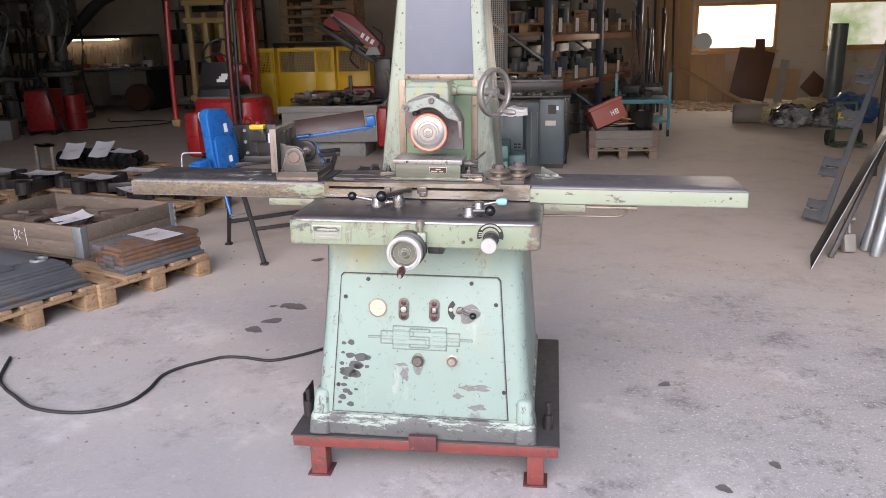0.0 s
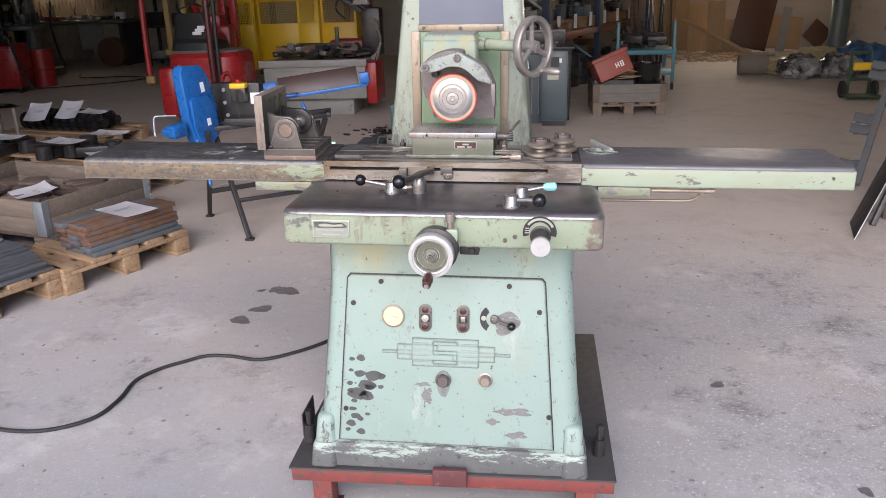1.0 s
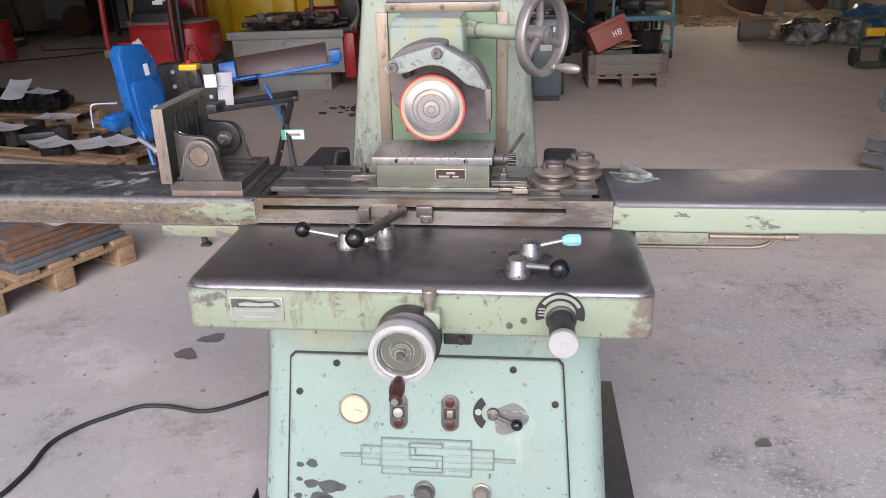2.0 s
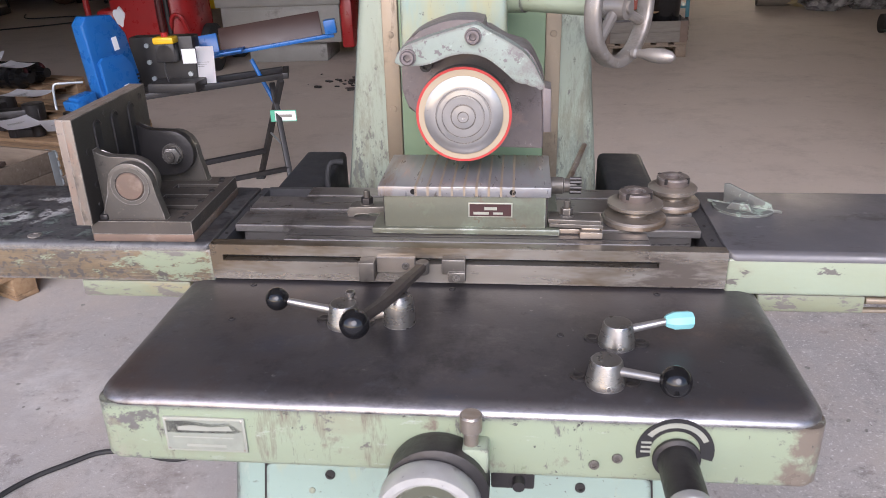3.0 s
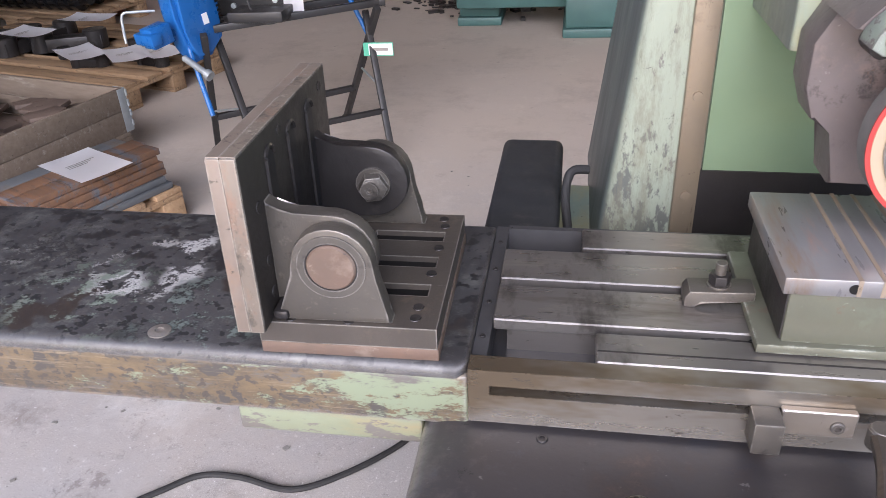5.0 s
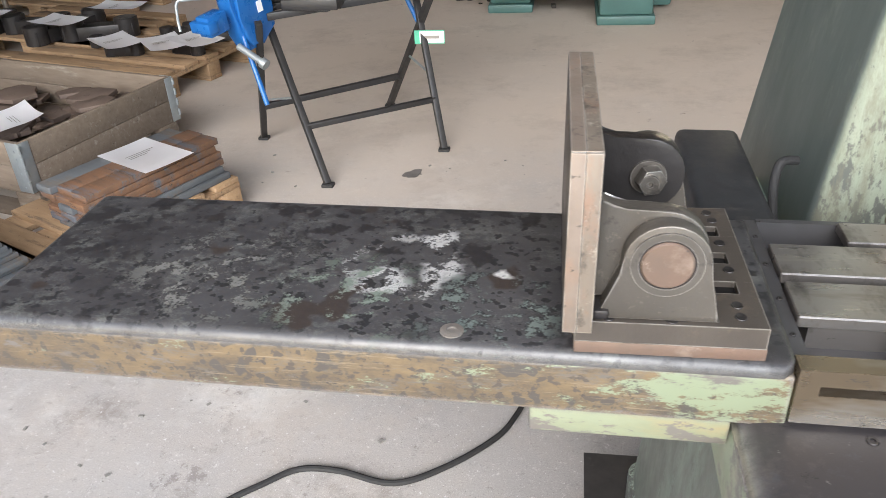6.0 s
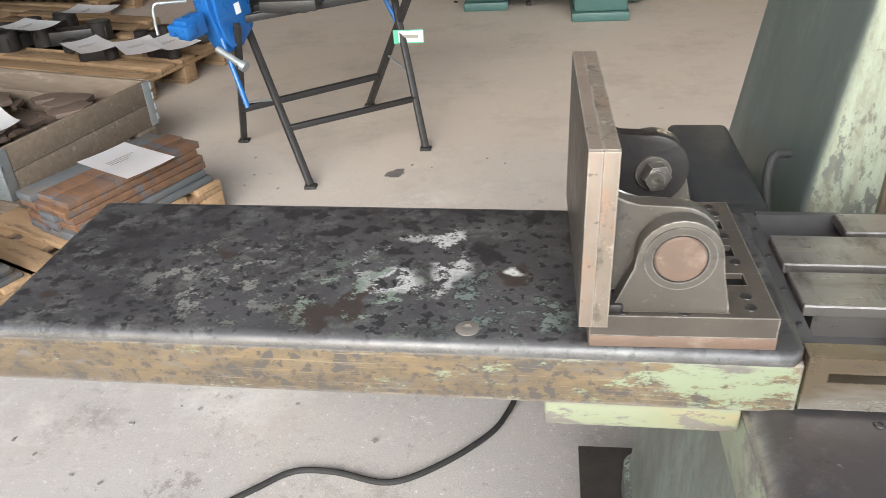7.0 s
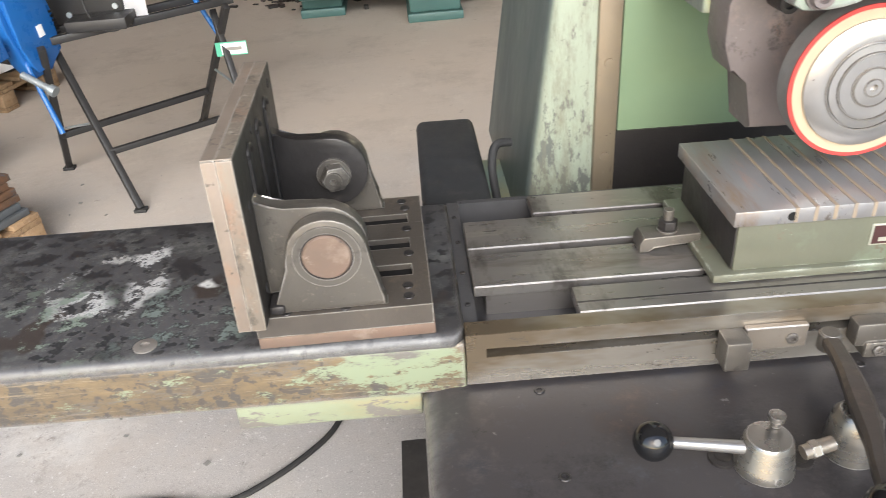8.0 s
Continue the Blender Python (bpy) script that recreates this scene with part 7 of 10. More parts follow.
sheet_paper((-2.02, 1.96, 0.309), 62, 0, 0.21, 0.297, 0.006)

# wooden collar with flat brown parts
pallet((-2.984, 2.535, 0), -16.5, label="dark weathered pallet under a wooden collar", mat=WOOD_GREY)


def collar(at, rz, length, width, h, label, mat, hinge=None):
    c = thing("pallet_collar", label, "pallet collar", at, rz)
    t = 0.02
    for n in range(2):
        z0, z1 = n * h / 2 + 0.001, (n + 1) * h / 2 - 0.001
        slab("side_board", mat, c, length / 2 - t, length / 2, -width / 2, width / 2, z0, z1, bev=0.002)
        slab("side_board", mat, c, -length / 2, -length / 2 + t, -width / 2, width / 2, z0, z1, bev=0.002)
        slab("long_board", mat, c, -length / 2 + t, length / 2 - t, -width / 2, -width / 2 + t, z0, z1, bev=0.002)
        slab("long_board", mat, c, -length / 2 + t, length / 2 - t, width / 2 - t, width / 2, z0, z1, bev=0.002)
    for sx in (-1, 1):
        for sy in (-1, 1):
            bm = bm_new()
            x, y = sx * length / 2, sy * width / 2
            xa, xb = sorted((x + sx * 0.002, x - sx * 0.07))
            ya, yb = sorted((y + sy * 0.0005, y + sy * 0.003))
            box(bm, xa, xb, ya, yb, 0.0, h, 0.001)
            xa, xb = sorted((x + sx * 0.0005, x + sx * 0.003))
            ya, yb = sorted((y + sy * 0.003, y - sy * 0.045))
            box(bm, xa, xb, ya, yb, 0.0, h, 0.001)
            for k in range(4):
                rod(bm, (x + sx * 0.003, y + sy * 0.003, 0.02 + k * h / 4.2), (x + sx * 0.003, y + sy * 0.003, 0.05 + k * h / 4.2), 0.006, seg=8)
            for k in range(6):
                rod(bm, (x - sx * 0.03, y + sy * 0.003, 0.02 + k * 0.03), (x - sx * 0.03, y + sy * 0.006, 0.02 + k * 0.03), 0.004, seg=8)
            part("corner_hinge", bm, hinge or GALV, c, "corner hinge of bent sheet")
    return c


box_c = collar((-2.984, 2.535, 0.1445), -16.5, 1.2, 0.84, 0.205, "weathered wooden pallet collar with galvanised hinges, on a pallet", WOOD_GREY)
bm = bm_new()
for a, b in (((0, 0), (0, 0.08)), ((0, 0.08), (0.018, 0.066)), ((0.018, 0.066), (0, 0.043)), ((0, 0.043), (0.022, 0.022)), ((0.022, 0.022), (0, 0)), ((0.058, 0.062), (0.046, 0.068)), ((0.046, 0.068), (0.038, 0.045)),
             ((0.038, 0.045), (0.044, 0.018)), ((0.044, 0.018), (0.06, 0.014)), ((0.066, 0.052), (0.084, 0.055)), ((0.104, 0.092), (0.112, -0.03))):
    rod(bm, (a[0] - 0.02, -0.4205, a[1] + 0.075), (b[0] - 0.02, -0.4205, b[1] + 0.075), 0.0016, seg=6)
part("chalk_mark", bm, PAPER, box_c)
rnd = random.Random(11)
for i in range(52):
    q = random.Random(100 + i)
    n = q.choice((4, 5, 6))
    r = q.uniform(0.07, 0.12)
    pts = [(r * q.uniform(0.8, 1.1) * math.cos(2 * math.pi * k / n + 0.3), r * q.uniform(0.7, 1.0) * math.sin(2 * math.pi * k / n + 0.3)) for k in range(n)]
    lx, ly = q.uniform(-0.48, 0.48), q.uniform(-0.3, 0.3)
    bm = bm_new()
    prism(bm, pts, 0.02, bev=0.002)
    lathe(bm, [(0, 0.0205), (0.012, 0.0205), (0.014, 0.0208), (0.016, 0.0199)], Matrix.Translation((0.02, 0.01, 0)), 12)
    m = pose(-2.984, 2.535, 0.15 + 0.021 * (i // 6), 0, 0, -16.5) @ pose(lx, ly, 0, q.uniform(-5, 5), q.uniform(-5, 5), q.uniform(0, 360))
    ob = new("flat_bracket", mesh_of("flat_bracket", bm, BROWN_PART))
    ob.matrix_basis = m
    tagged(ob, "flat brown cut steel bracket in a wooden collar", "steel bracket", "brackets in the collar")
sheet_paper((-2.72, 2.2, 0.345), -40, 4, 0.25, 0.22, 0.03)


settle(before, (-2.5, 2.0), (-2.755, 2.085), 1.06)

# pallets behind with dark machined parts
before = standing()
def dark_bar(at, rz, length, w, h, ends=True, label="black machined bar with round stacked ends", group="machined bars on pallets"):
    c = thing("machined_bar", label, "machined part", at, rz, group)
    slab("bar", IRON_DARK, c, -length / 2, length / 2, -w / 2, w / 2, 0, h, bev=0.006)
    if ends:
        for s in (-1, 1):
            for k in range(3):
                bm = bm_new()
                lathe(bm, [(0, 0), (w * 0.55, 0), (w * 0.6, 0.004), (w * 0.6, h * 0.5), (w * 0.55, h * 0.56), (0, h * 0.56)], Matrix.Translation((s * (length / 2 - w * 0.4), 0, h * 0.4 * k)), 18)
                part("end_disc", bm, IRON_DARK, c)
    return c


pallet((-3.05, 3.78, 0), -17, label="worn pallet with papers and small black parts")
for k, (x, y) in enumerate(((-2.62, 3.62), (-2.78, 3.72), (-3.0, 3.6), (-3.2, 3.8), (-2.5, 3.9), (-2.85, 4.0))):
    dark_bar((x, y, 0.1445), -20 + 13 * k, 0.2, 0.07, 0.05, label="small black machined part on a pallet", group="small parts on pallets")
sheet_paper((-2.52, 3.52, 0.245), 55, 0, 0.21, 0.297, 0.02)
sheet_paper((-2.68, 3.47, 0.243), 40, 0, 0.21, 0.297, 0.02)
sheet_paper((-2.98, 3.5, 0.246), 50, 0, 0.21, 0.297, 0.02)
pallet((-3.75, 4.35, 0), -17, label="worn pallet stacked with black bars")
pallet((-4.95, 4.05, 0), -17, label="worn pallet stacked with black bars")
for k in range(9):
    q = random.Random(40 + k)
    dark_bar((-3.35 - 0.27 * k + q.uniform(-0.04, 0.04), 3.98 + 0.06 * (k % 3) + 0.02 * k, 0.1445), 80 + q.uniform(-14, 14) if k % 2 else 10 + q.uniform(-10, 10), 0.55 if k % 2 else 0.42, 0.12, 0.085)
for x, y, rz in ((-3.5, 3.8, 72), (-4.15, 4.0, 80), (-3.3, 4.15, 85), (-4.7, 4.15, 70)):
    sheet_paper((x, y, 0.292), rz, 0, 0.21, 0.297, 0.02)
pallet((-4.35, 5.35, 0), -17, label="pale pallet carrying black ribbed shafts")
for k in range(2):
    c = thing("ribbed_shaft", "black ribbed camshaft-like part lying on a pallet", "machine shaft", (-4.25, 5.15 + 0.24 * k, 0.235), -14, "shafts on a pallet")
    bm = bm_new()
    prof = [(0, 0)]
    for i in range(9):
        z = i * 0.105
        prof += [(0.05, z), (0.085, z + 0.012), (0.085, z + 0.07), (0.05, z + 0.085)]
    prof += [(0.04, 0.95), (0.04, 1.0), (0, 1.0)]
    lathe(bm, prof, pose(-0.55, 0, 0, 0, 90, 0), 20)
    part("ribs", bm, BALL, c)
sheet_paper((-4.45, 5.0, 0.345), 10, 26, 0.2, 0.27, 0.03)
sheet_paper((-4.2, 5.12, 0.345), 5, 26, 0.2, 0.27, 0.03)
sheet_paper((-3.95, 5.05, 0.33), 70, 0, 0.2, 0.28, 0.03)
for x, y in ((-4.83, 4.95), (-4.46, 4.66)):
    bm = bm_new()
    lathe(bm, [(0, 0), (0.04, 0), (0.04, 0.01), (0.02, 0.012), (0.02, 0.3), (0, 0.3)], None, 16)
    solid("steel_pin", bm, STEEL, "upright turned steel pin on a pallet", "steel pin", (x, y, 0.145), group="pins on a pallet")
sheet_paper((-4.62, 4.79, 0.446), 50, 0, 0.16, 0.34, 0.0)


settle(before, (-3.4, 4.2), (-3.933, 4.61), 1.1)


# ---- blue bandsaw on a folding stand ----
before = standing()
def bandsaw():
    s = thing("portable_bandsaw", "blue portable metal bandsaw on a black folding stand", "bandsaw", (-1.5, 2.9, 0))
    o = Matrix.Translation((1.5, -2.9, 0))

    def add(name, bm, mat, parent=s, label=""):
        bmesh.ops.transform(bm, matrix=o, verts=bm.verts)
        return part(name, bm, mat, parent, label)

    SF, SR, SB, B2 = (-1.503, 2.424), (-1.065, 2.81), (-1.962, 2.935), (-1.433, 3.387)
    topz = 0.64

    def bar(a, b, w=0.014, name="leg", mat=None, parent=s):
        bm = bm_new()
        h = (Vector(b) - Vector(a)).length
        box(bm, -w, w, -w, w, 0, h, 0.003, along(a, b))
        return add(name, bm, mat or BLACK, parent)

    tl, tr, bl, br = (-1.80, 2.78, topz), (-1.18, 3.1, topz), (-1.76, 2.6, topz), (-1.22, 3.16, topz)
    bar((SF[0], SF[1], 0.012), tl)
    bar((SB[0], SB[1], 0.012), bl)
    bar((SR[0], SR[1], 0.012), (-1.2, 3.08, 0.62))
    bar((B2[0], B2[1], 0.012), (-1.11, 2.95, 0.66))
    mid = lambda a, b, k: tuple(a[i] + (b[i] - a[i]) * k for i in range(3))
    F = lambda p: (p[0], p[1], 0.012)
    bar(mid(F(SF), tl, 0.33), mid(F(SR), (-1.2, 3.08, 0.62), 0.33), 0.012, "stretcher")
    bar(mid(F(SB), bl, 0.3), mid(F(B2), (-1.11, 2.95, 0.66), 0.3), 0.014, "stretcher")
    bar(mid(F(SF), tl, 0.5), mid(F(SB), bl, 0.36), 0.005, "brace", GALV)
    bar(mid(F(SR), (-1.2, 3.08, 0.62), 0.5), mid(F(B2), (-1.11, 2.95, 0.66), 0.5), 0.005, "brace", GALV)
    bar((-1.76, 2.7, topz), (-1.1, 3.02, topz + 0.03), 0.015, "top_rail")
    bar((-1.82, 2.86, topz), (-1.16, 3.18, topz + 0.03), 0.015, "top_rail")
    bar((-1.1, 3.0, topz + 0.03), (-1.15, 3.2, topz + 0.03), 0.015, "top_rail")
    for f in (SF, SR, SB, B2):
        bm = bm_new()
        box(bm, f[0] - 0.025, f[0] + 0.025, f[1] - 0.02, f[1] + 0.02, 0, 0.014, 0.003)
        add("rubber_foot", bm, RUBBER)
    # blue wheel cover, a tall flat box with cut corners, facing the camera's side
    lean = Matrix.Translation((-1.79, 2.66, 0.53)) @ pose(0, 0, 0, 0, 0, 65) @ pose(0, 0, 0, 0, -7, 0)
    prof = [(-0.06, 0.0), (0.03, 0.0), (0.115, 0.07), (0.13, 0.2), (0.125, 0.4), (0.075, 0.495), (-0.06, 0.52), (-0.095, 0.49), (-0.1, 0.2), (-0.09, 0.07)]
    bm = bm_new()
    prism(bm, prof, 0.075, lean @ FRONT, bev=0.01)
    body = add("wheel_cover", bm, BLUE, s, "glossy blue saw wheel cover")
    bm = bm_new()
    prism(bm, [(x * 0.82, 0.02 + z * 0.6) for x, z in prof], 0.02, lean @ Matrix.Translation((0, -0.018, 0)) @ FRONT, bev=0.008)
    add("cover_boss", bm, BLUE, body)
    for x, z, w, h in ((0.05, 0.37, 0.014, 0.03), (0.03, 0.16, 0.014, 0.022)):
        bm = bm_new()
        box(bm, x - w, x + w, -0.0205 if z < 0.3 else -0.002, 0.0, z - h, z + h, 0, lean)
        add("sticker", bm, PAPER, body, "small white sticker")
    bm = bm_new()
    for k in range(8):
        box(bm, 0.105, 0.135, -0.0015, 0.002, 0.07 + k * 0.018, 0.079 + k * 0.018, 0, lean)
    add("vent_slots", bm, OPENING_BLACK, body)
    bm = bm_new()
    box(bm, -0.23, -0.13, 0.0, 0.07, 0.12, 0.2, 0.006, lean)
    box(bm, -0.25, -0.2, -0.02, 0.09, 0.14, 0.185, 0.006, lean)
    add("handle_bracket", bm, BLUE, body)
    bm = bm_new()
    tube(bm, [(-1.95, 2.6, 0.74), (-2.02, 2.56, 0.745), (-2.06, 2.54, 0.74), (-2.065, 2.53, 0.68), (-2.06, 2.52, 0.63)], 0.006, 8, 4)
    add("crank", bm, GALV, s)
    bm = bm_new()
    box(bm, -1.82, -1.5, 2.86, 2.95, 0.66, 0.9, 0.006, None)
    box(bm, -1.7, -1.46, 2.72, 2.9, 0.655, 0.7, 0.006, None)
    motor = add("motor_box", bm, BLACK, s, "black motor and control housing")
    bm = bm_new()
    rod(bm, (-1.62, 2.86, 0.83), (-1.62, 2.8, 0.83), 0.04, seg=20)
    box(bm, -1.67, -1.57, 2.8, 2.862, 0.785, 0.875, 0.008)
    add("switch_box", bm, BLACK, motor)
    bm = bm_new()
    box(bm, -1.672, -1.568, 2.795, 2.865, 0.872, 0.905, 0.008, pose(0, 0, 0))
    add("switch_flap", bm, YELLOW, motor, "yellow emergency stop flap")
    bm = bm_new()
    rod(bm, (-1.62, 2.83, 0.904), (-1.62, 2.83, 0.925), 0.017, seg=14)
    add("stop_button", bm, RED_PAINT, motor)
    bm = bm_new()
    box(bm, -1.56, -1.49, 2.852, 2.859, 0.77, 0.84, 0.001)
    add("label", bm, PAPER, motor)
    bm = bm_new()
    tube(bm, [(-1.63, 2.8, 0.79), (-1.62, 2.78, 0.72), (-1.57, 2.74, 0.66), (-1.5, 2.73, 0.655), (-1.47, 2.75, 0.69)], 0.005, 8, 5)
    add("cord", bm, RUBBER, motor)
    for x, z in ((-1.73, 0.86), (-1.73, 0.78), (-1.72, 0.7), (-1.53, 0.72)):
        bm = bm_new()
        rod(bm, (x, 2.86, z), (x, 2.85, z), 0.012, seg=8)
        add("bolt", bm, GALV, motor)
    # blue trough and work stop
    tilt = Matrix.Translation((-1.6, 2.99, 0.745)) @ pose(0, 0, 0, 0, -7, 8)
    bm = bm_new()
    box(bm, 0.0, 0.76, 0.02, 0.06, 0.0, 0.02, 0.004, tilt)
    box(bm, 0.0, 0.17, 0.02, 0.045, 0.02, 0.13, 0.004, tilt @ pose(0, 0, 0, -18, 0, 0))
    box(bm, 0.0, 0.3, -0.06, 0.06, 0.02, 0.03, 0.003, tilt)
    box(bm, 0.72, 0.78, 0.0, 0.06, 0.02, 0.09, 0.006, tilt @ pose(0, 0, 0))
    add("feed_bed", bm, BLUE, s, "blue steel work rest")
    bm = bm_new()
    box(bm, 0.175, 0.7, 0.03, 0.05, 0.021, 0.16, 0.003, tilt @ pose(0, 0, 0, -24, 0, 0))
    add("guide_board", bm, BROWN_BOARD, s, "dark brown board in the work rest")
    for a, b in (((-1.84, 2.6, 0.62), (-1.74, 2.5, 0.33)), ((-1.3, 3.1, 0.74), (-1.17, 3.08, 0.45))):
        bm = bm_new()
        rod(bm, a, b, 0.011, seg=10)
        add("support_rod", bm, BLUE, s)
    bm = bm_new()
    rod(bm, (-1.84, 2.55, 0.56), (-1.72, 2.5, 0.5), 0.014, seg=12)
    rod(bm, (-1.735, 2.505, 0.508), (-1.715, 2.498, 0.497), 0.022, seg=14)
    add("clamp_bolt", bm, GALV, s)
    bm = bm_new()
    box(bm, -1.2, -1.07, 3.0, 3.004, 0.44, 0.49, 0.0, pose(0, 0, 0))
    tag = add("label_tag", bm, PAPER, s, "white tag with green edge and unreadable print")
    bm = bm_new()
    box(bm, -1.203, -1.067, 3.0008, 3.0032, 0.435, 0.495)
    box(bm, -1.203, -1.18, 2.998, 3.005, 0.435, 0.495)
    add("tag_edge", bm, MINT, tag)
    bm = bm_new()
    box(bm, -1.17, -1.09, 2.9985, 2.9995, 0.458, 0.472)
    add("text_bar", bm, GREY_SHEET, tag)


bandsaw()
sheet_paper((-1.475, 2.88, 0.745), 0, 80, 0.13, 0.2, 0.01, "white instruction sheet hanging on the bandsaw")


settle(before, (-1.503, 2.424), (-1.683, 2.509), 1.063)


# ---- red forklift ----
before = standing()
def forklift():
    f = thing("forklift", "old red forklift truck with tubular overhead guard", "forklift", (-3.2, 6.6, 0))
    o = Matrix.Translation((3.2, -6.6, 0))

    def add(name, bm, mat, parent=f, label=""):
        bmesh.ops.transform(bm, matrix=o, verts=bm.verts)
        return part(name, bm, mat, parent, label)

    bm = bm_new()
    loft(bm, [round_rect(-3.63, -2.8, 6.0, 6.7, z, 0.22, 8) for z in (0.16, 0.5)] + [round_rect(-3.62, -2.81, 6.02, 6.7, 0.72, 0.22, 8), round_rect(-3.58, -2.85, 6.06, 6.68, 0.765, 0.2, 8)])
    body = add("counterweight", bm, RED_PAINT, f, "rounded glossy red rear body")
    bm = bm_new()
    loft(bm, [round_rect(-3.58, -2.86, 6.07, 6.66, 0.764, 0.19, 6), round_rect(-3.56, -2.88, 6.1, 6.64, 0.78, 0.18, 6)])
    add("engine_lid", bm, GREY_SHEET, body)
    bm = bm_new()
    blob = [(-3.46 + 0.05 * (1 + 0.2 * math.sin(3 * a)) * math.cos(a), 0.56 + 0.08 * (1 + 0.18 * math.cos(5 * a)) * math.sin(a)) for a in (2 * math.pi * i / 24 for i in range(24))]
    prism(bm, blob, 0.02, Matrix.Translation((0, 5.994, 0)) @ FRONT)
    add("worn_decal", bm, PAPER, body, "torn white sticker")
    bm = bm_new()
    box(bm, -3.72, -3.52, 6.05, 7.2, 0.1, 0.62, 0.05)
    add("side_step", bm, RED_PAINT, f)
    bm = bm_new()
    tube(bm, [(-3.0, 5.985, 0.42), (-2.96, 5.97, 0.55), (-2.88, 5.97, 0.55), (-2.84, 5.985, 0.42)], 0.018, 8, 5)
    add("grab_loop", bm, RED_PAINT, body)
    for x in (-3.62, -2.86):
        for y in (6.35, 7.1):
            bm = bm_new()
            lathe(bm, [(0, 0), (0.19, 0), (0.22, 0.02), (0.22, 0.13), (0.19, 0.15), (0, 0.15)], pose(x, y, 0.22, 0, 90, 0), 28)
            w = add("tyre", bm, RUBBER, f)
            bm = bm_new()
            lathe(bm, [(0, 0), (0.11, 0), (0.11, 0.17), (0, 0.17)], pose(x - 0.01, y, 0.22, 0, 90, 0), 20)
            add("rim", bm, OCHRE, w)
    bm = bm_new()
    tube(bm, [(-3.05, 5.95, 0.3), (-3.05, 5.93, 0.7), (-3.045, 5.93, 1.4), (-3.04, 5.98, 1.98), (-3.1, 6.1, 2.06)], 0.032, 10, 5)
    add("guard_post", bm, DARK_RED, f, "scuffed dark red guard tube")
    bm = bm_new()
    tube(bm, [(-3.0, 5.99, 0.3), (-3.0, 5.97, 0.7), (-2.985, 5.97, 1.4), (-2.98, 6.0, 2.0)], 0.022, 8, 4)
    add("exhaust_pipe", bm, BLACK, f)
    bm = bm_new()
    tube(bm, [(-3.98, 6.5, 0.4), (-4.02, 6.5, 0.6), (-3.98, 6.5, 1.85), (-3.9, 6.5, 2.05)], 0.03, 10, 5)
    add("guard_post", bm, RED_PAINT, f)
    bm = bm_new()
    box(bm, -4.04, -3.94, 6.42, 6.5, 0.42, 0.5, 0.01)
    add("lamp", bm, OCHRE, f)
    bm = bm_new()
    box(bm, -3.75, -2.95, 6.05, 7.7, 2.05, 2.1, 0.01)
    add("overhead_guard", bm, RED_PAINT, f)
    bm = bm_new()
    loft(bm, [round_rect(-3.62, -3.12, 6.2, 6.75, 0.78, 0.08, 5), round_rect(-3.6, -3.14, 6.2, 6.72, 0.86, 0.08, 5), round_rect(-3.58, -3.16, 6.24, 6.36, 0.9, 0.05, 5), round_rect(-3.52, -3.2, 6.2, 6.3, 1.16, 0.045, 5)])
    seat = add("seat", bm, SEAT, f, "black vinyl seat with a torn back")
    bm = bm_new()
    for k in range(3):
        box(bm, -3.34 + 0.03 * k, -3.24 + 0.03 * k, 6.2, 6.216, 0.94 + 0.03 * k, 0.975 + 0.03 * k, 0.005)
    add("torn_padding", bm, PAPER, seat)
    bm = bm_new()
    hm = Matrix.Translation((-3.62, 7.0, 1.26)) @ pose(0, 0, 0, 50, 0, 0)
    lathe(bm, [(0.2 + 0.014 * math.cos(a), 0.014 * math.sin(a)) for a in (2 * math.pi * i / 10 for i in range(11))], hm, 32)
    for a in (90, 210, 330):
        rod(bm, hm @ Vector((0, 0, -0.02)), hm @ Vector((0.2 * math.cos(radians(a)), 0.2 * math.sin(radians(a)), 0)), 0.01, seg=8)
    sw = add("steering_wheel", bm, BLACK, f)
    bm = bm_new()
    box(bm, -3.9, -3.35, 7.05, 7.3, 0.9, 1.12, 0.04)
    rod(bm, (-3.62, 7.02, 1.22), (-3.62, 7.2, 1.0), 0.04, seg=12)
    add("dashboard", bm, RED_PAINT, f)
    for x in (-4.3, -4.08, -3.86, -3.62):
        bm = bm_new()
        box(bm, x - 0.035, x + 0.035, 7.72, 7.8, 0.5, 1.76 if x > -4.2 else 2.2, 0.008)
        add("mast_bar", bm, OCHRE, f)
    for z in (0.62, 1.62, 1.84):
        bm = bm_new()
        box(bm, -4.36, -3.5, 7.68, 7.72, z, z + 0.07, 0.006)
        add("mast_cross_bar", bm, OCHRE, f)
    bm = bm_new()
    rod(bm, (-3.72, 7.76, 0.6), (-3.72, 7.76, 2.2), 0.05, seg=14)
    add("lift_cylinder", bm, OCHRE, f)
    for x in (-3.42, -3.29):
        bm = bm_new()
        box(bm, x - 0.04, x + 0.04, 7.3, 7.4, 0.3, 2.3, 0.006)
        add("mast_channel", bm, RED_PAINT, f)
    bm = bm_new()
    box(bm, -3.6, -3.25, 7.05, 7.29, 0.3, 1.0, 0.05)
    add("front_cowl", bm, RED_PAINT, f)


forklift()


settle(before, (-3.2, 6.6), (-3.875, 7.392), 1.116)


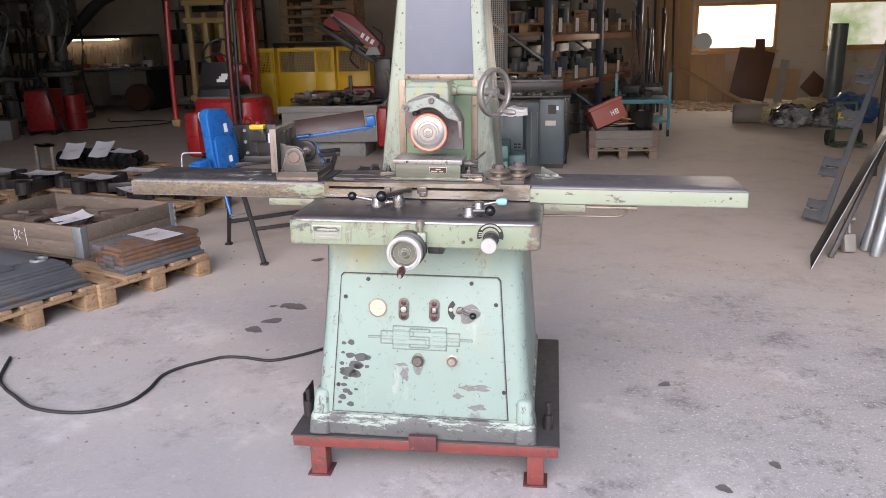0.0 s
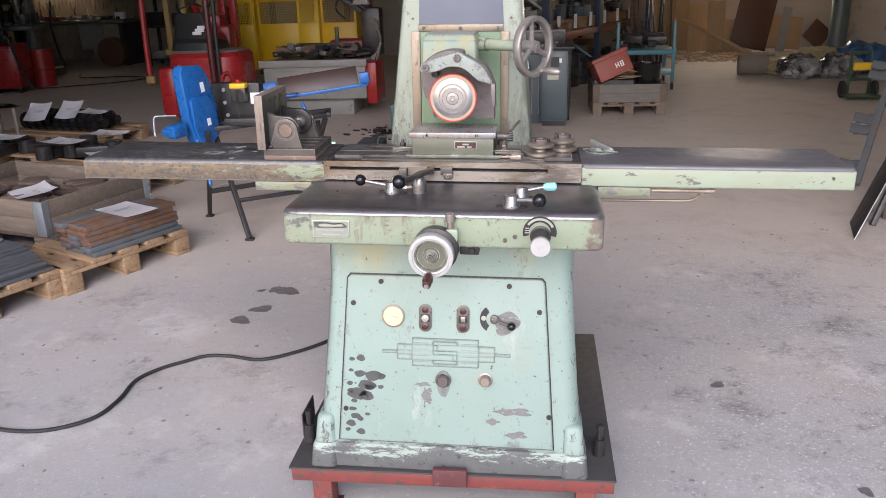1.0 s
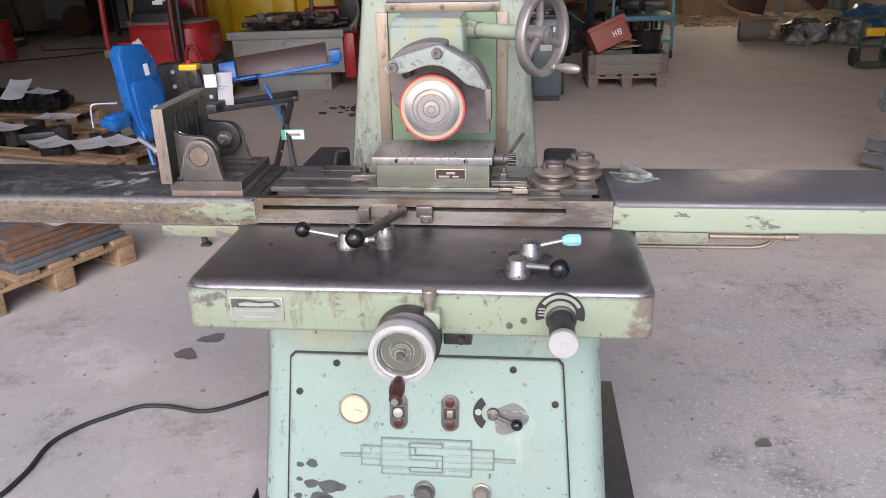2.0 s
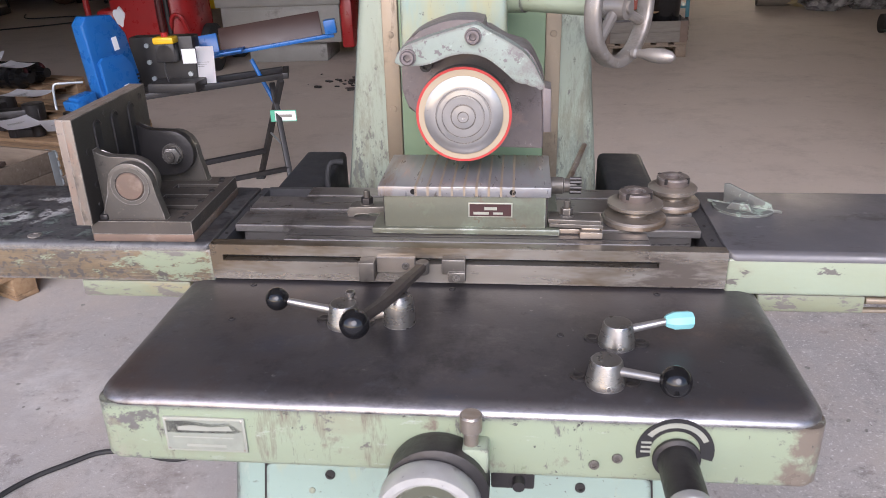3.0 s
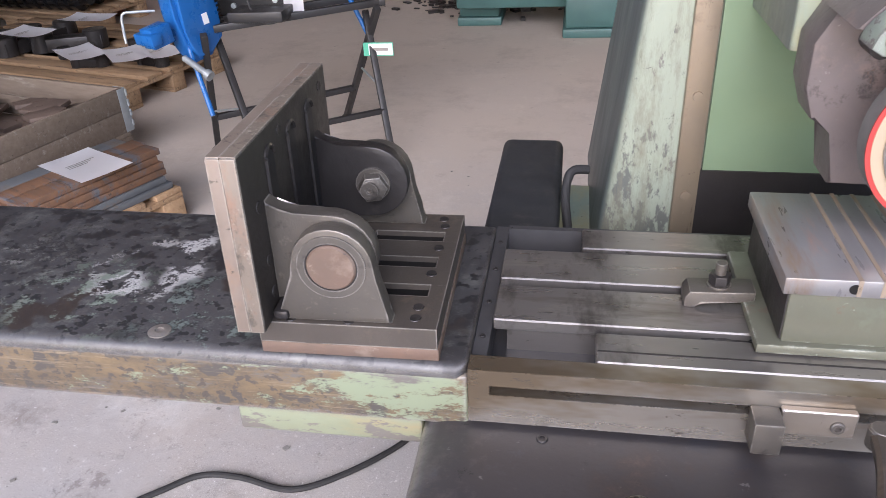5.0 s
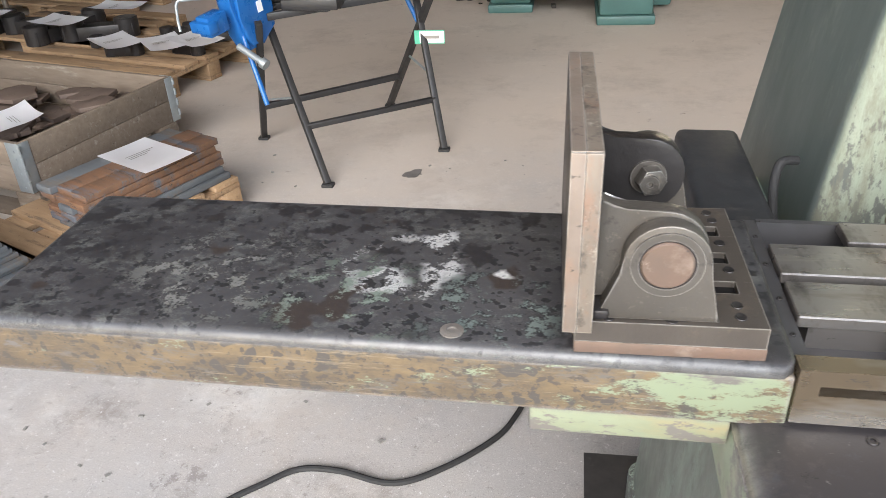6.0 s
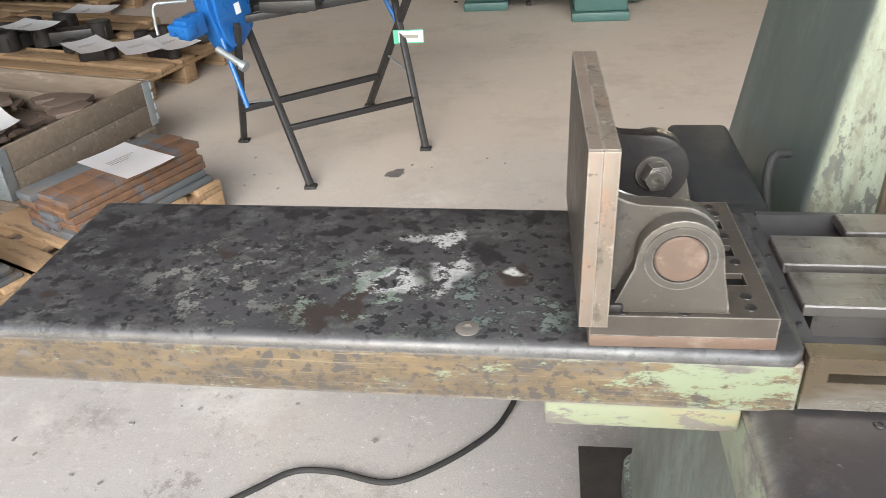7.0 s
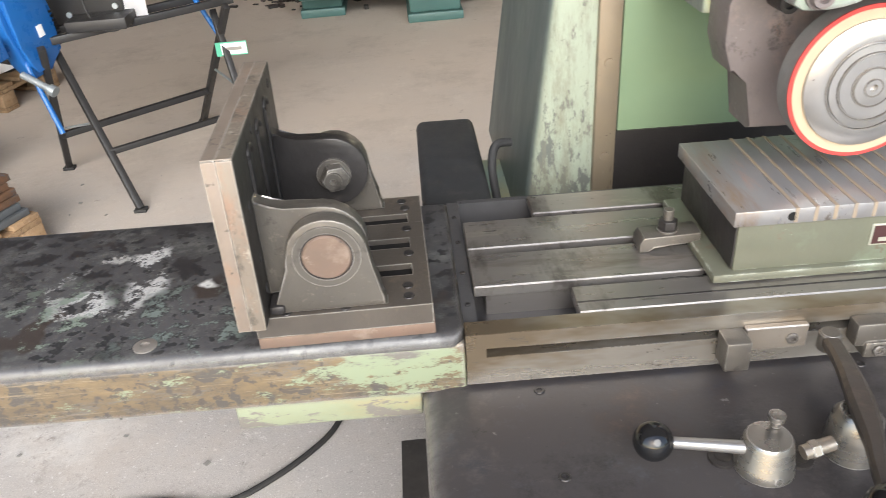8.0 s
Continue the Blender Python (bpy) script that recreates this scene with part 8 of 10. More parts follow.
# ---- yellow guard, grey saw base, red bandsaw ----
before = standing()
def yellow_guard():
    c = thing("machine_guard", "bright yellow sheet-metal machine guard with mesh windows", "machine guard", (-2.9, 8.7, 0))
    for x0, x1, y0, y1 in ((-0.86, -0.62, -0.02, 0.0), (-0.6, -0.02, 0.14, 0.16), (0.0, 0.27, -0.02, 0.0), (0.29, 0.78, 0.1, 0.12)):
        z0 = 0.35
        bm = bm_new()
        box(bm, x0, x1, y0, y1, z0, 0.95, 0.003)
        box(bm, x0, x1, y0, y1, 1.24, 1.3, 0.003)
        box(bm, x0, x0 + 0.03, y0, y1, 0.95, 1.24)
        box(bm, x1 - 0.03, x1, y0, y1, 0.95, 1.24)
        p = part("panel", bm, YELLOW, c)
        bm = bm_new()
        n = int((x1 - x0 - 0.06) / 0.022)
        for i in range(n + 1):
            x = x0 + 0.03 + i * 0.022
            box(bm, x, x + 0.009, y0 + 0.006, y0 + 0.012, 0.95, 1.24)
        for i in range(13):
            z = 0.955 + i * 0.022
            box(bm, x0 + 0.03, x1 - 0.03, y0 + 0.006, y0 + 0.012, z, z + 0.009)
        part("mesh_window", bm, OCHRE if x1 - x0 > 0.4 else YELLOW, p)
    slab("side_panel", YELLOW, c, -0.62, -0.6, 0.0, 0.5, 0.35, 1.3)
    slab("side_panel", YELLOW, c, 0.27, 0.29, -0.02, 0.4, 0.35, 1.3)
    slab("side_panel", YELLOW, c, 0.78, 0.8, 0.0, 0.4, 0.35, 1.3)
    for x in (-0.82, 0.1, 0.76):
        slab("foot_post", BLACK, c, x - 0.03, x + 0.03, 0.01, 0.07, 0.0, 0.36)


yellow_guard()
base = thing("machine_tray", "grey sheet-metal machine base cluttered with steel offcuts", "machine base", (-2.2, 7.1, 0))
slab("tray", GREY_SHEET, base, -0.6, 0.58, -0.32, 0.5, 0.2, 0.62, bev=0.01)
slab("tray_lip", GREY_SHEET, base, -0.64, 0.6, -0.35, -0.32, 0.56, 0.64, bev=0.006)
slab("lower_body", GREY_SHEET, base, -0.4, 0.4, -0.2, 0.4, 0.0, 0.2, bev=0.01)
slab("front_panel", GREY_SHEET, base, -0.5, 0.28, -0.325, -0.32, 0.28, 0.52, bev=0.002)
slab("red_end", RED_PAINT, base, 0.58, 0.7, -0.3, 0.2, 0.14, 0.6, bev=0.02)
rnd = random.Random(21)
for i in range(90):
    q = random.Random(300 + i)
    bm = bm_new()
    L, w = q.uniform(0.06, 0.26), q.uniform(0.012, 0.05)
    if i % 3:
        box(bm, -L / 2, L / 2, -w, w, -w * 0.6, w * 0.6, 0.003)
    else:
        rod(bm, (-L / 2, 0, 0), (L / 2, 0, 0), w * 0.8, seg=10)
    z = 0.635 + w + 0.0011 * i
    ob = new("steel_offcut", mesh_of("steel_offcut", bm, q.choice((IRON_DARK, IRON, IRON_DARK, BLACK, RUST))))
    ob.matrix_basis = pose(-2.2 + q.uniform(-0.5, 0.5), 7.1 + q.uniform(-0.25, 0.2), z, q.uniform(-12, 12), q.uniform(-14, 14), q.uniform(0, 180))
    tagged(ob, "dark steel offcut in a cluttered heap", "steel offcut", "offcuts on the grey base")


def red_saw():
    c = thing("horizontal_bandsaw", "red metal-cutting bandsaw with its bow raised at a slant", "bandsaw", (-2.02, 7.3, 0.55))
    m = Matrix.Translation((-0.02, 0.0, 0.88)) @ pose(0, 0, 0, 0, 33, 0)
    bm = bm_new()
    prism(bm, [(-0.36, 0.02), (-0.3, 0.2), (-0.1, 0.26), (0.15, 0.2), (0.42, 0.14), (0.48, 0.02), (0.36, -0.02), (0.3, 0.05), (-0.1, 0.05), (-0.16, -0.03), (-0.34, -0.04)], 0.16, m @ FRONT, bev=0.02)
    part("bow", bm, RED_DULL, c, "dull red bow housing with worn lettering")
    bm = bm_new()
    for k in range(3):
        box(bm, 0.12 + 0.07 * k, 0.16 + 0.07 * k, -0.003, 0.0, 0.08, 0.14, 0, m)
    part("text_bar", bm, PAPER, c)
    bm = bm_new()
    box(bm, -0.42, 0.6, 0.02, 0.07, -0.12, -0.06, 0.006, m)
    part("blade_arm", bm, BLACK, c)
    bm = bm_new()
    tube(bm, [(-0.12, -0.03, 1.0), (0.05, -0.06, 0.8), (0.0, -0.06, 0.62), (0.1, -0.03, 0.5)], 0.012, 8, 5)
    part("hose", bm, RUBBER, c)
    bm = bm_new()
    box(bm, 0.28, 0.5, -0.02, 0.2, 0.08, 0.62, 0.02)
    part("pivot_stand", bm, IRON_DARK, c)
    bm = bm_new()
    box(bm, -0.1, 0.3, -0.1, 0.25, 0.072, 0.27, 0.03)
    part("vice", bm, RED_DULL, c)
    slab("post", BLACK, c, -0.02, 0.02, -0.12, -0.08, 0.07, 0.42, bev=0.004)
    bm = bm_new()
    box(bm, -0.5, -0.05, -0.12, -0.02, 0.2, 0.24, 0.01)
    part("vice_screw", bm, IRON_DARK, c)
    bm = bm_new()
    prism(bm, [(-0.1, 0.0), (0.1, 0.0), (0.06, 0.1), (-0.04, 0.1)], 0.1, Matrix.Translation((0.3, -0.12, 0.66)) @ FRONT, bev=0.006)
    part("lamp_shade", bm, GREY_SHEET, c, "grey sheet lamp shade")
    bm = bm_new()
    tube(bm, [(0.36, -0.06, 0.75), (0.42, -0.08, 0.9), (0.3, -0.04, 1.0)], 0.012, 8, 5)
    part("lamp_arm", bm, BLACK, c)
    for k in range(3):
        bm = bm_new()
        tube(bm, [(0.4 + 0.03 * k, -0.1, 0.5), (0.52, -0.16, 0.3 - 0.05 * k), (0.46 - 0.05 * k, -0.18, 0.0), (0.4, -0.14, -0.25), (0.5, -0.15, -0.45)], 0.014, 8, 5)
        part("hose", bm, GREY_TUBE, c)
    bm = bm_new()
    box(bm, -0.32, 0.1, -0.004, -0.001, 0.1, 0.13, 0, m)
    part("scuff_strip", bm, GUARD_RAW, c)
    bm = bm_new()
    rod(bm, (0.1, -0.02, 0.78), (0.34, -0.02, 0.6), 0.025, seg=12)
    rod(bm, (-0.2, -0.03, 1.12), (0.12, -0.03, 0.82), 0.02, seg=12)
    part("feed_cylinder", bm, BLACK, c)


red_saw()

settle(before, (-1.3, 7.5), (-1.754, 8.248), 1.092)

# pallet stack on a shelf far behind
before = standing()
for k in range(5):
    pallet((-3.5, 11.4, 1.3 + k * 0.1445), 0, 1.3, 0.8, "stacked orange-brown pallet high on a rack", "stacked pallets")
rk = thing("storage_rack", "dark steel rack carrying stacked pallets", "rack", (-3.5, 11.4, 0))
for x in (-0.75, 0.75):
    for y in (-0.4, 0.4):
        slab("upright", BLACK, rk, x - 0.04, x + 0.04, y - 0.04, y + 0.04, 0, 1.24)
slab("shelf", BLACK, rk, -0.8, 0.8, -0.45, 0.45, 1.24, 1.3)


settle(before, (-1.5, 12), (-2.246, 13.719), 1.132)


# ---- teal machine base behind the column ----
before = standing()
mb = thing("lathe_bed", "grey-green cast machine bed standing on the floor", "machine bed", (-0.45, 5.35, 0))
for x0, x1, y0 in ((0.14, 0.52, -0.5), (-0.62, -0.3, -0.12)):
    bm = bm_new()
    box(bm, x0, x1, y0, 0.3, 0.0, 0.06, 0.01)
    box(bm, x0 + 0.015, x1 - 0.015, y0 + 0.02, 0.28, 0.06, 0.3, 0.02)
    part("foot", bm, TEAL, mb)
slab("bed", TEAL, mb, -0.6, 0.5, -0.3, 0.25, 0.16, 0.42, bev=0.02)
slab("side_box", TEAL, mb, 0.45, 0.66, -0.1, 0.3, 0.03, 0.3, bev=0.02)


settle(before, (-0.6, 5.6), (-0.886, 6.01), 1.067)


# ---- blue-grey cabinets, mesh, rack, crate, cart ----
before = standing()
def cabinet(at, w, d, h, label, rz):
    """A sheet metal machine cabinet: panel with a recessed door, switch plate, vent slots in front and on the side."""
    c = thing("machine_cabinet", label, "cabinet", at, rz, "machine cabinets")
    slab("body", GREY_CAB, c, -w / 2, w / 2, 0, d, 0.05, h, bev=0.014)
    slab("plinth", BLACK, c, -w / 2 + 0.02, w / 2 - 0.02, 0.02, d - 0.02, 0, 0.05)
    door = slab("door", GREY_CAB, c, -w / 2 + 0.018, w / 2 - 0.018, -0.008, -0.001, 0.08, h - 0.02, bev=0.005)
    slab("side_panel", GREY_CAB, c, w / 2 + 0.001, w / 2 + 0.007, 0.05, d - 0.05, 0.08, h - 0.04, bev=0.003)
    slab("label_plate", PLATE_LIGHT, door, -0.07, 0.045, -0.0105, -0.009, h - 0.29, h - 0.235)
    sw = slab("switch_plate", BLACK, door, -0.04, 0.05, -0.0108, -0.009, h - 0.16, h - 0.06)
    slab("switch_label", PAPER, sw, 0.05, 0.075, -0.0108, -0.009, h - 0.12, h - 0.075)
    for i in range(11):
        slab("vent_slot", OPENING_BLACK, c, w / 2 + 0.0065, w / 2 + 0.0085, 0.1, 0.24, 0.12 + i * 0.048, 0.145 + i * 0.048)
    return c


cabinet((0.47, 6.3, 0), 0.28, 1.2, 0.775, "tall blue-grey sheet metal machine cabinet with side vents", -4)
low = thing("machine_cabinet", "lower blue-grey sheet metal cabinet with vent slots", "cabinet", (0.02, 6.2, 0), -4, "machine cabinets")
slab("body", GREY_CAB, low, -0.19, 0.14, 0, 0.5, 0.05, 0.63, bev=0.014)
slab("plinth", BLACK, low, -0.17, 0.12, 0.02, 0.48, 0, 0.05)
slab("door", GREY_CAB, low, -0.08, 0.125, -0.008, -0.001, 0.07, 0.615, bev=0.005)
for i in range(5):
    for j in range(2):
        slab("vent_slot", OPENING_BLACK, low, 0.04 + j * 0.042, 0.07 + j * 0.042, -0.0105, -0.0075, 0.15 + i * 0.034, 0.168 + i * 0.034)
slab("back_panel", GREY_CAB, low, 0.141, 0.33, 0.3, 0.32, 0.0, 0.72)
for x in (0.2, 0.27):
    bm = bm_new()
    rod(bm, (x, 0.285, 0.1), (x, 0.285, 0.62), 0.007, seg=8)
    part("conduit", bm, GREY_SHEET, low)
# crumpled rag over the corner of the low cabinet
bm = bm_new()
bmesh.ops.create_grid(bm, x_segments=26, y_segments=26, size=0.5)
for v in bm.verts:
    x, y = v.co.x * 0.3, v.co.y * 0.24
    drop = max(0.0, -y - 0.045) * 1.6
    fold = 0.022 * noise.noise(Vector((x * 16, y * 11, 1.0))) + 0.012 * noise.noise(Vector((x * 34, y * 30, 4.0)))
    v.co = Vector((x + 0.6 * drop * x, max(y, -0.05) * 1.1 - drop * 0.05 + fold * 0.8, 0.014 + fold - drop * 0.62 + 0.35 * max(0, 0.06 - abs(x)) * (y > -0.05)))
rag = solid("cleaning_rag", bm, PAPER, "crumpled white cleaning rag hanging over a cabinet corner", "rag", (0.05, 6.24, 0.665))
rag.data.polygons.foreach_set("use_smooth", [True] * len(rag.data.polygons))
mod = rag.modifiers.new("cloth", "SOLIDIFY")
mod.thickness = 0.004
top = thing("machine_table", "dark slotted machine table on the cabinets", "machine table", (0.1, 6.95, 0))
slab("body", IRON_DARK, top, -0.35, 0.55, -0.3, 0.4, 0.0, 0.76, bev=0.01)
slab("plate", IRON_DARK, top, -0.4, 0.58, -0.5, 0.45, 0.775, 0.80, bev=0.004)
slab("rim", IRON_DARK, top, -0.35, 0.5, -0.12, -0.1, 0.80, 0.93, bev=0.004)
slab("ledge", GUARD_RAW, top, -0.38, 0.5, -0.12, 0.4, 0.93, 0.955, bev=0.004)
for i in range(110):
    q = random.Random(500 + i)
    bm = bm_new()
    L, w = q.uniform(0.015, 0.14), q.uniform(0.008, 0.022)
    if i % 3:
        box(bm, -L / 2, L / 2, -w, w, 0, w * 1.4, 0.002)
    else:
        rod(bm, (-L / 2, 0, w), (L / 2, 0, w), w, seg=10)
    ob = new("loose_tool", mesh_of("loose_tool", bm, q.choice((IRON_DARK, STEEL, IRON, IRON_DARK, STEEL_BRIGHT))))
    front = i % 2
    ob.matrix_basis = pose(0.15 + q.uniform(-0.38, 0.36), (6.56 + q.uniform(-0.05, 0.2)) if front else (7.02 + q.uniform(-0.12, 0.25)), 0.80 if front else 0.9551, 0, 0, q.uniform(0, 180))
    tagged(ob, "small loose steel tool on a machine table", "tool", "tools on the machine table")
ms = thing("perforated_screen", "grey perforated steel screen panel", "screen", (-0.19, 6.95, 0))
slab("frame", BLACK, ms, -0.15, -0.11, -0.01, 0.01, 0.0, 2.3)
slab("frame", BLACK, ms, 0.1, 0.14, -0.01, 0.01, 0.0, 2.3)
bm = bm_new()
for i in range(9):
    for j in range(50):
        x, z = -0.108 + i * 0.0235, 1.05 + j * 0.0235
        box(bm, x, x + 0.0235, -0.002, 0.002, z, z + 0.007)
        box(bm, x, x + 0.007, -0.002, 0.002, z + 0.007, z + 0.0235)
ob = part("mesh", bm, GREY_SHEET, ms)
ob["kind"] = "stuff"

RACK_M = pose(0.42, 8.45, 0, 0, 0, -23.5)


def pallet_rack():
    r = thing("pallet_rack", "long pallet rack with blue uprights and orange beams, full of parts", "pallet rack")
    r.matrix_basis = RACK_M
    for y in (0.0, 2.0, 4.0):
        for x in (0.0, -1.0):
            slab("upright", RACK_BLUE, r, x - 0.045, x + 0.045, y - 0.04, y + 0.04, 0, 3.0, bev=0.004)
        for k in range(3):
            bm = bm_new()
            rod(bm, (-0.04, y, 0.3 + k * 0.8), (-0.96, y, 0.9 + k * 0.8), 0.016, seg=6)
            part("brace", bm, GALV, r)
    for z in (0.7, 1.36, 2.05):
        for y in (0.045, 2.045):
            # upper front beams take the lit copy
            slab("beam", ORANGE_LIT if z > 1 else RED_BEAM, r, -0.025, 0.025, y, y + 1.91, z, z + 0.085, bev=0.003)
            slab("beam", RED_BEAM, r, -1.025, -0.975, y, y + 1.91, z, z + 0.085, bev=0.003)
        slab("shelf_board", WOOD_GREY, r, -0.97, -0.03, 0.05, 3.95, z + 0.086, z + 0.1)


pallet_rack()
for lv, z in enumerate((0.8, 1.46, 2.15)):
    for n in range(3):
        q = random.Random(700 + lv * 5 + n)
        p = pallet((0, 0, 0), 0, 0.9, 0.8, "small pallet of parts on the rack", "pallets on the rack", mat=WOOD_RACK)
        p.matrix_basis = RACK_M @ pose(-0.48, 0.65 + 1.3 * n, z + 0.002)
        for k in range(28):
            bm = bm_new()
            s, h = q.uniform(0.03, 0.11), q.uniform(0.05, 0.25)
            if k % 4 == 0:
                lathe(bm, [(0, 0), (s, 0), (s, h * 0.4), (s * 0.7, h * 0.45), (s * 0.7, h), (0, h)], None, 14)
            else:
                box(bm, -s, s, -s * 0.8, s * 0.8, 0, h, 0.008)
            ob = new("stored_part", mesh_of("stored_part", bm, q.choice((IRON_DARK, BLACK, IRON_DARK, BLACK, IRON, GREY_CAB, SLATE, GREY_SHEET, WOOD_RACK))))
            ob.matrix_basis = RACK_M @ pose(-0.48 + q.uniform(-0.32, 0.36), 0.65 + 1.3 * n + (k / 27 - 0.5) * 0.78, z + 0.147, 0, 0, q.uniform(0, 90))
            tagged(ob, "dark steel machine part stored on the rack", "machine part", "parts on the rack")
    # black boxes added behind the goods to keep the rack's inside dark
    for n in range(7):
        q = random.Random(1200 + lv * 9 + n)
        bm = bm_new()
        h = q.uniform(0.46, 0.55)
        box(bm, -0.12, 0.12, -0.284, 0.284, 0, h, 0.01)
        ob = new("backing_box", mesh_of("backing_box", bm, q.choice((BLACK, BLACK, RUBBER))))
        ob.matrix_basis = RACK_M @ pose(-0.98 + q.uniform(-0.05, 0.05), 0.3 + 0.57 * n, z + 0.001 if lv < 9 else z)
        tagged(ob, "added black box that darkens the back of the rack", "bin", "bins on the rack")
    for n in range(6):
        bm = bm_new()
        box(bm, -0.001, 0.001, -0.06, 0.06, 0.0, 0.19)
        ob = new("hanging_label", mesh_of("hanging_label", bm, PAPER))
        ob.matrix_basis = RACK_M @ pose(0.03, 0.35 + 0.62 * n, z + 0.02 - 0.0, 0, 0, 0)
        tagged(ob, "white paper label hanging on the rack", "label", "labels on the rack")

# parts on the floor level of the rack
for n in range(34):
    q = random.Random(1700 + n)
    bm = bm_new()
    s, h = q.uniform(0.06, 0.17), q.uniform(0.2, 0.55)
    if n % 3 == 0:
        lathe(bm, [(0, 0), (s, 0), (s, h * 0.3), (s * 0.8, h * 0.32), (s * 0.8, h * 0.6), (s, h * 0.62), (s, h * 0.9), (0, h * 0.9)], None, 18)
    else:
        box(bm, -s, s, -s, s, 0, h, 0.01)
    ob = new("stored_part", mesh_of("stored_part", bm, q.choice((IRON_DARK, BLACK, IRON_DARK, WOOD_RACK, GREY_CAB))))
    ob.matrix_basis = RACK_M @ pose(-0.15 - 0.28 * (n % 3) + q.uniform(-0.06, 0.06), 0.2 + 0.11 * n, 0, 0, 0, q.uniform(0, 90))
    tagged(ob, "dark steel part standing on the floor under the rack", "machine part", "parts under the rack")
# steel sections standing at the far end of the rack
for n in range(26):
    q = random.Random(1800 + n)
    bm = bm_new()
    h = q.uniform(0.9, 2.0)
    w = q.uniform(0.012, 0.035)
    box(bm, -w, w, -0.015, 0.015, 0, h, 0.002)
    ob = new("steel_section", mesh_of("steel_section", bm, q.choice((IRON_DARK, BLACK, RUST, IRON, RACK_BLUE, BROWN_PART))))
    ob.matrix_basis = RACK_M @ pose(0.12 + q.uniform(-0.1, 0.16), 3.3 + 0.055 * n, 0, q.uniform(-4, 4), q.uniform(-9, 3), 0)
    tagged(ob, "long steel section standing on end beside the rack", "steel bar", "steel sections beside the rack")
# crate with a red box, cardboard and a tub
pallet((1.322, 7.33, 0), 90, 0.8, 0.8, "grey weathered pallet under a wooden collar", mat=WOOD_GREY)
collar((1.322, 7.33, 0.1445), 0, 0.8, 0.8, 0.2, "grey weathered wooden pallet collar on a pallet, full of things", WOOD_GREY2, BROWN_PART)
c = thing("red_crate", "faded red plastic box leaning in a wooden collar", "box", (1.18, 7.2, 0.34), 0)
tm = pose(0, 0, 0.05, 0, -22, 0) @ pose(0, 0, 0, -10, 0, 12)
slab("body", RED_BOX, c, -0.2, 0.2, -0.15, 0.15, 0, 0.27, bev=0.012, m=tm)
slab("rim", RED_BOX, c, -0.215, 0.215, -0.165, 0.165, 0.22, 0.26, bev=0.008, m=tm)
bm = bm_new()
for x0, x1, z0, z1 in ((0.02, 0.03, 0.08, 0.14), (0.05, 0.06, 0.08, 0.14), (0.03, 0.05, 0.105, 0.115), (0.075, 0.085, 0.08, 0.14), (0.085, 0.11, 0.13, 0.14), (0.085, 0.11, 0.105, 0.115), (0.085, 0.11, 0.08, 0.09), (0.105, 0.115, 0.08, 0.14)):
    box(bm, x0, x1, -0.154, -0.151, z0, z1, 0, tm)
part("text_bar", bm, PAPER, c)
for k in range(5):
    q = random.Random(60 + k)
    bm = bm_new()
    box(bm, -0.12, 0.12, -0.09, 0.09, -0.004, 0.004, 0.001)
    ob = new("cardboard_piece", mesh_of("cardboard_piece", bm, CARD))
    ob.matrix_basis = pose(1.3 + 0.06 * k, 7.05 + 0.05 * k, 0.40 + 0.016 * k, q.uniform(-25, 25), q.uniform(-20, 20), q.uniform(0, 180))
    tagged(ob, "torn brown cardboard in a wooden collar", "cardboard", "cardboard pieces")
bm = bm_new()
lathe(bm, [(0, 0), (0.14, 0), (0.155, 0.24), (0.16, 0.25), (0.15, 0.25), (0.135, 0.02), (0, 0.02)], None, 28)
solid("plastic_tub", bm, BALL, "black plastic tub standing in a wooden collar", "tub", (1.53, 7.16, 0.3))
bm = bm_new()
box(bm, -0.38, 0.38, -0.2, 0.2, 0.0, 0.22, 0.01)
solid("scrap_fill", bm, IRON_DARK, "dark scrap filling the collar", "scrap", (1.322, 7.38, 0.145))

cart = thing("workshop_cart", "turquoise-blue steel workshop cart with push handle", "cart", (1.75, 9.3, 0))
slab("deck", CART_BLUE, cart, -0.38, 0.42, -0.3, 0.5, 0.47, 0.53, bev=0.006)
slab("lower_deck", CART_BLUE, cart, -0.36, 0.4, -0.28, 0.48, 0.2, 0.23, bev=0.004)
for x in (-0.36, 0.38):
    for y in (-0.28, 0.46):
        slab("post", CART_BLUE, cart, x - 0.02, x + 0.02, y - 0.02, y + 0.02, 0.1, 0.9 if y < 0 else 0.5, bev=0.003)
        bm = bm_new()
        lathe(bm, [(0, 0), (0.05, 0), (0.05, 0.03), (0, 0.03)], pose(x - 0.015, y, 0.05, 0, 90, 0), 18)
        part("wheel", bm, RUBBER, cart)
for i in range(22):
    q = random.Random(800 + i)
    bm = bm_new()
    s = q.uniform(0.03, 0.08)
    if i % 3 == 0:
        tube(bm, [(0, 0, 0), (0.1, 0.05, 0.12), (0.2, 0.0, 0.25), (0.12, 0.1, 0.1), (0.3, 0.1, 0.02)], 0.012, 7, 5)
    else:
        box(bm, -s * 2, s * 2, -s, s, 0, s * 1.6, 0.01)
    ob = new("cart_load", mesh_of("cart_load", bm, q.choice((RUBBER, BLACK, IRON_DARK, IRON_DARK))))
    ob.matrix_basis = pose(1.75 + q.uniform(-0.25, 0.25), 9.35 + q.uniform(-0.2, 0.25), 0.532 + 0.006 * i, 0, 0, q.uniform(0, 180))
    tagged(ob, "dark machine component piled on the cart", "machine part", "load on the cart")


settle(before, (0.9, 7), (0.651, 7.451), 1.053)


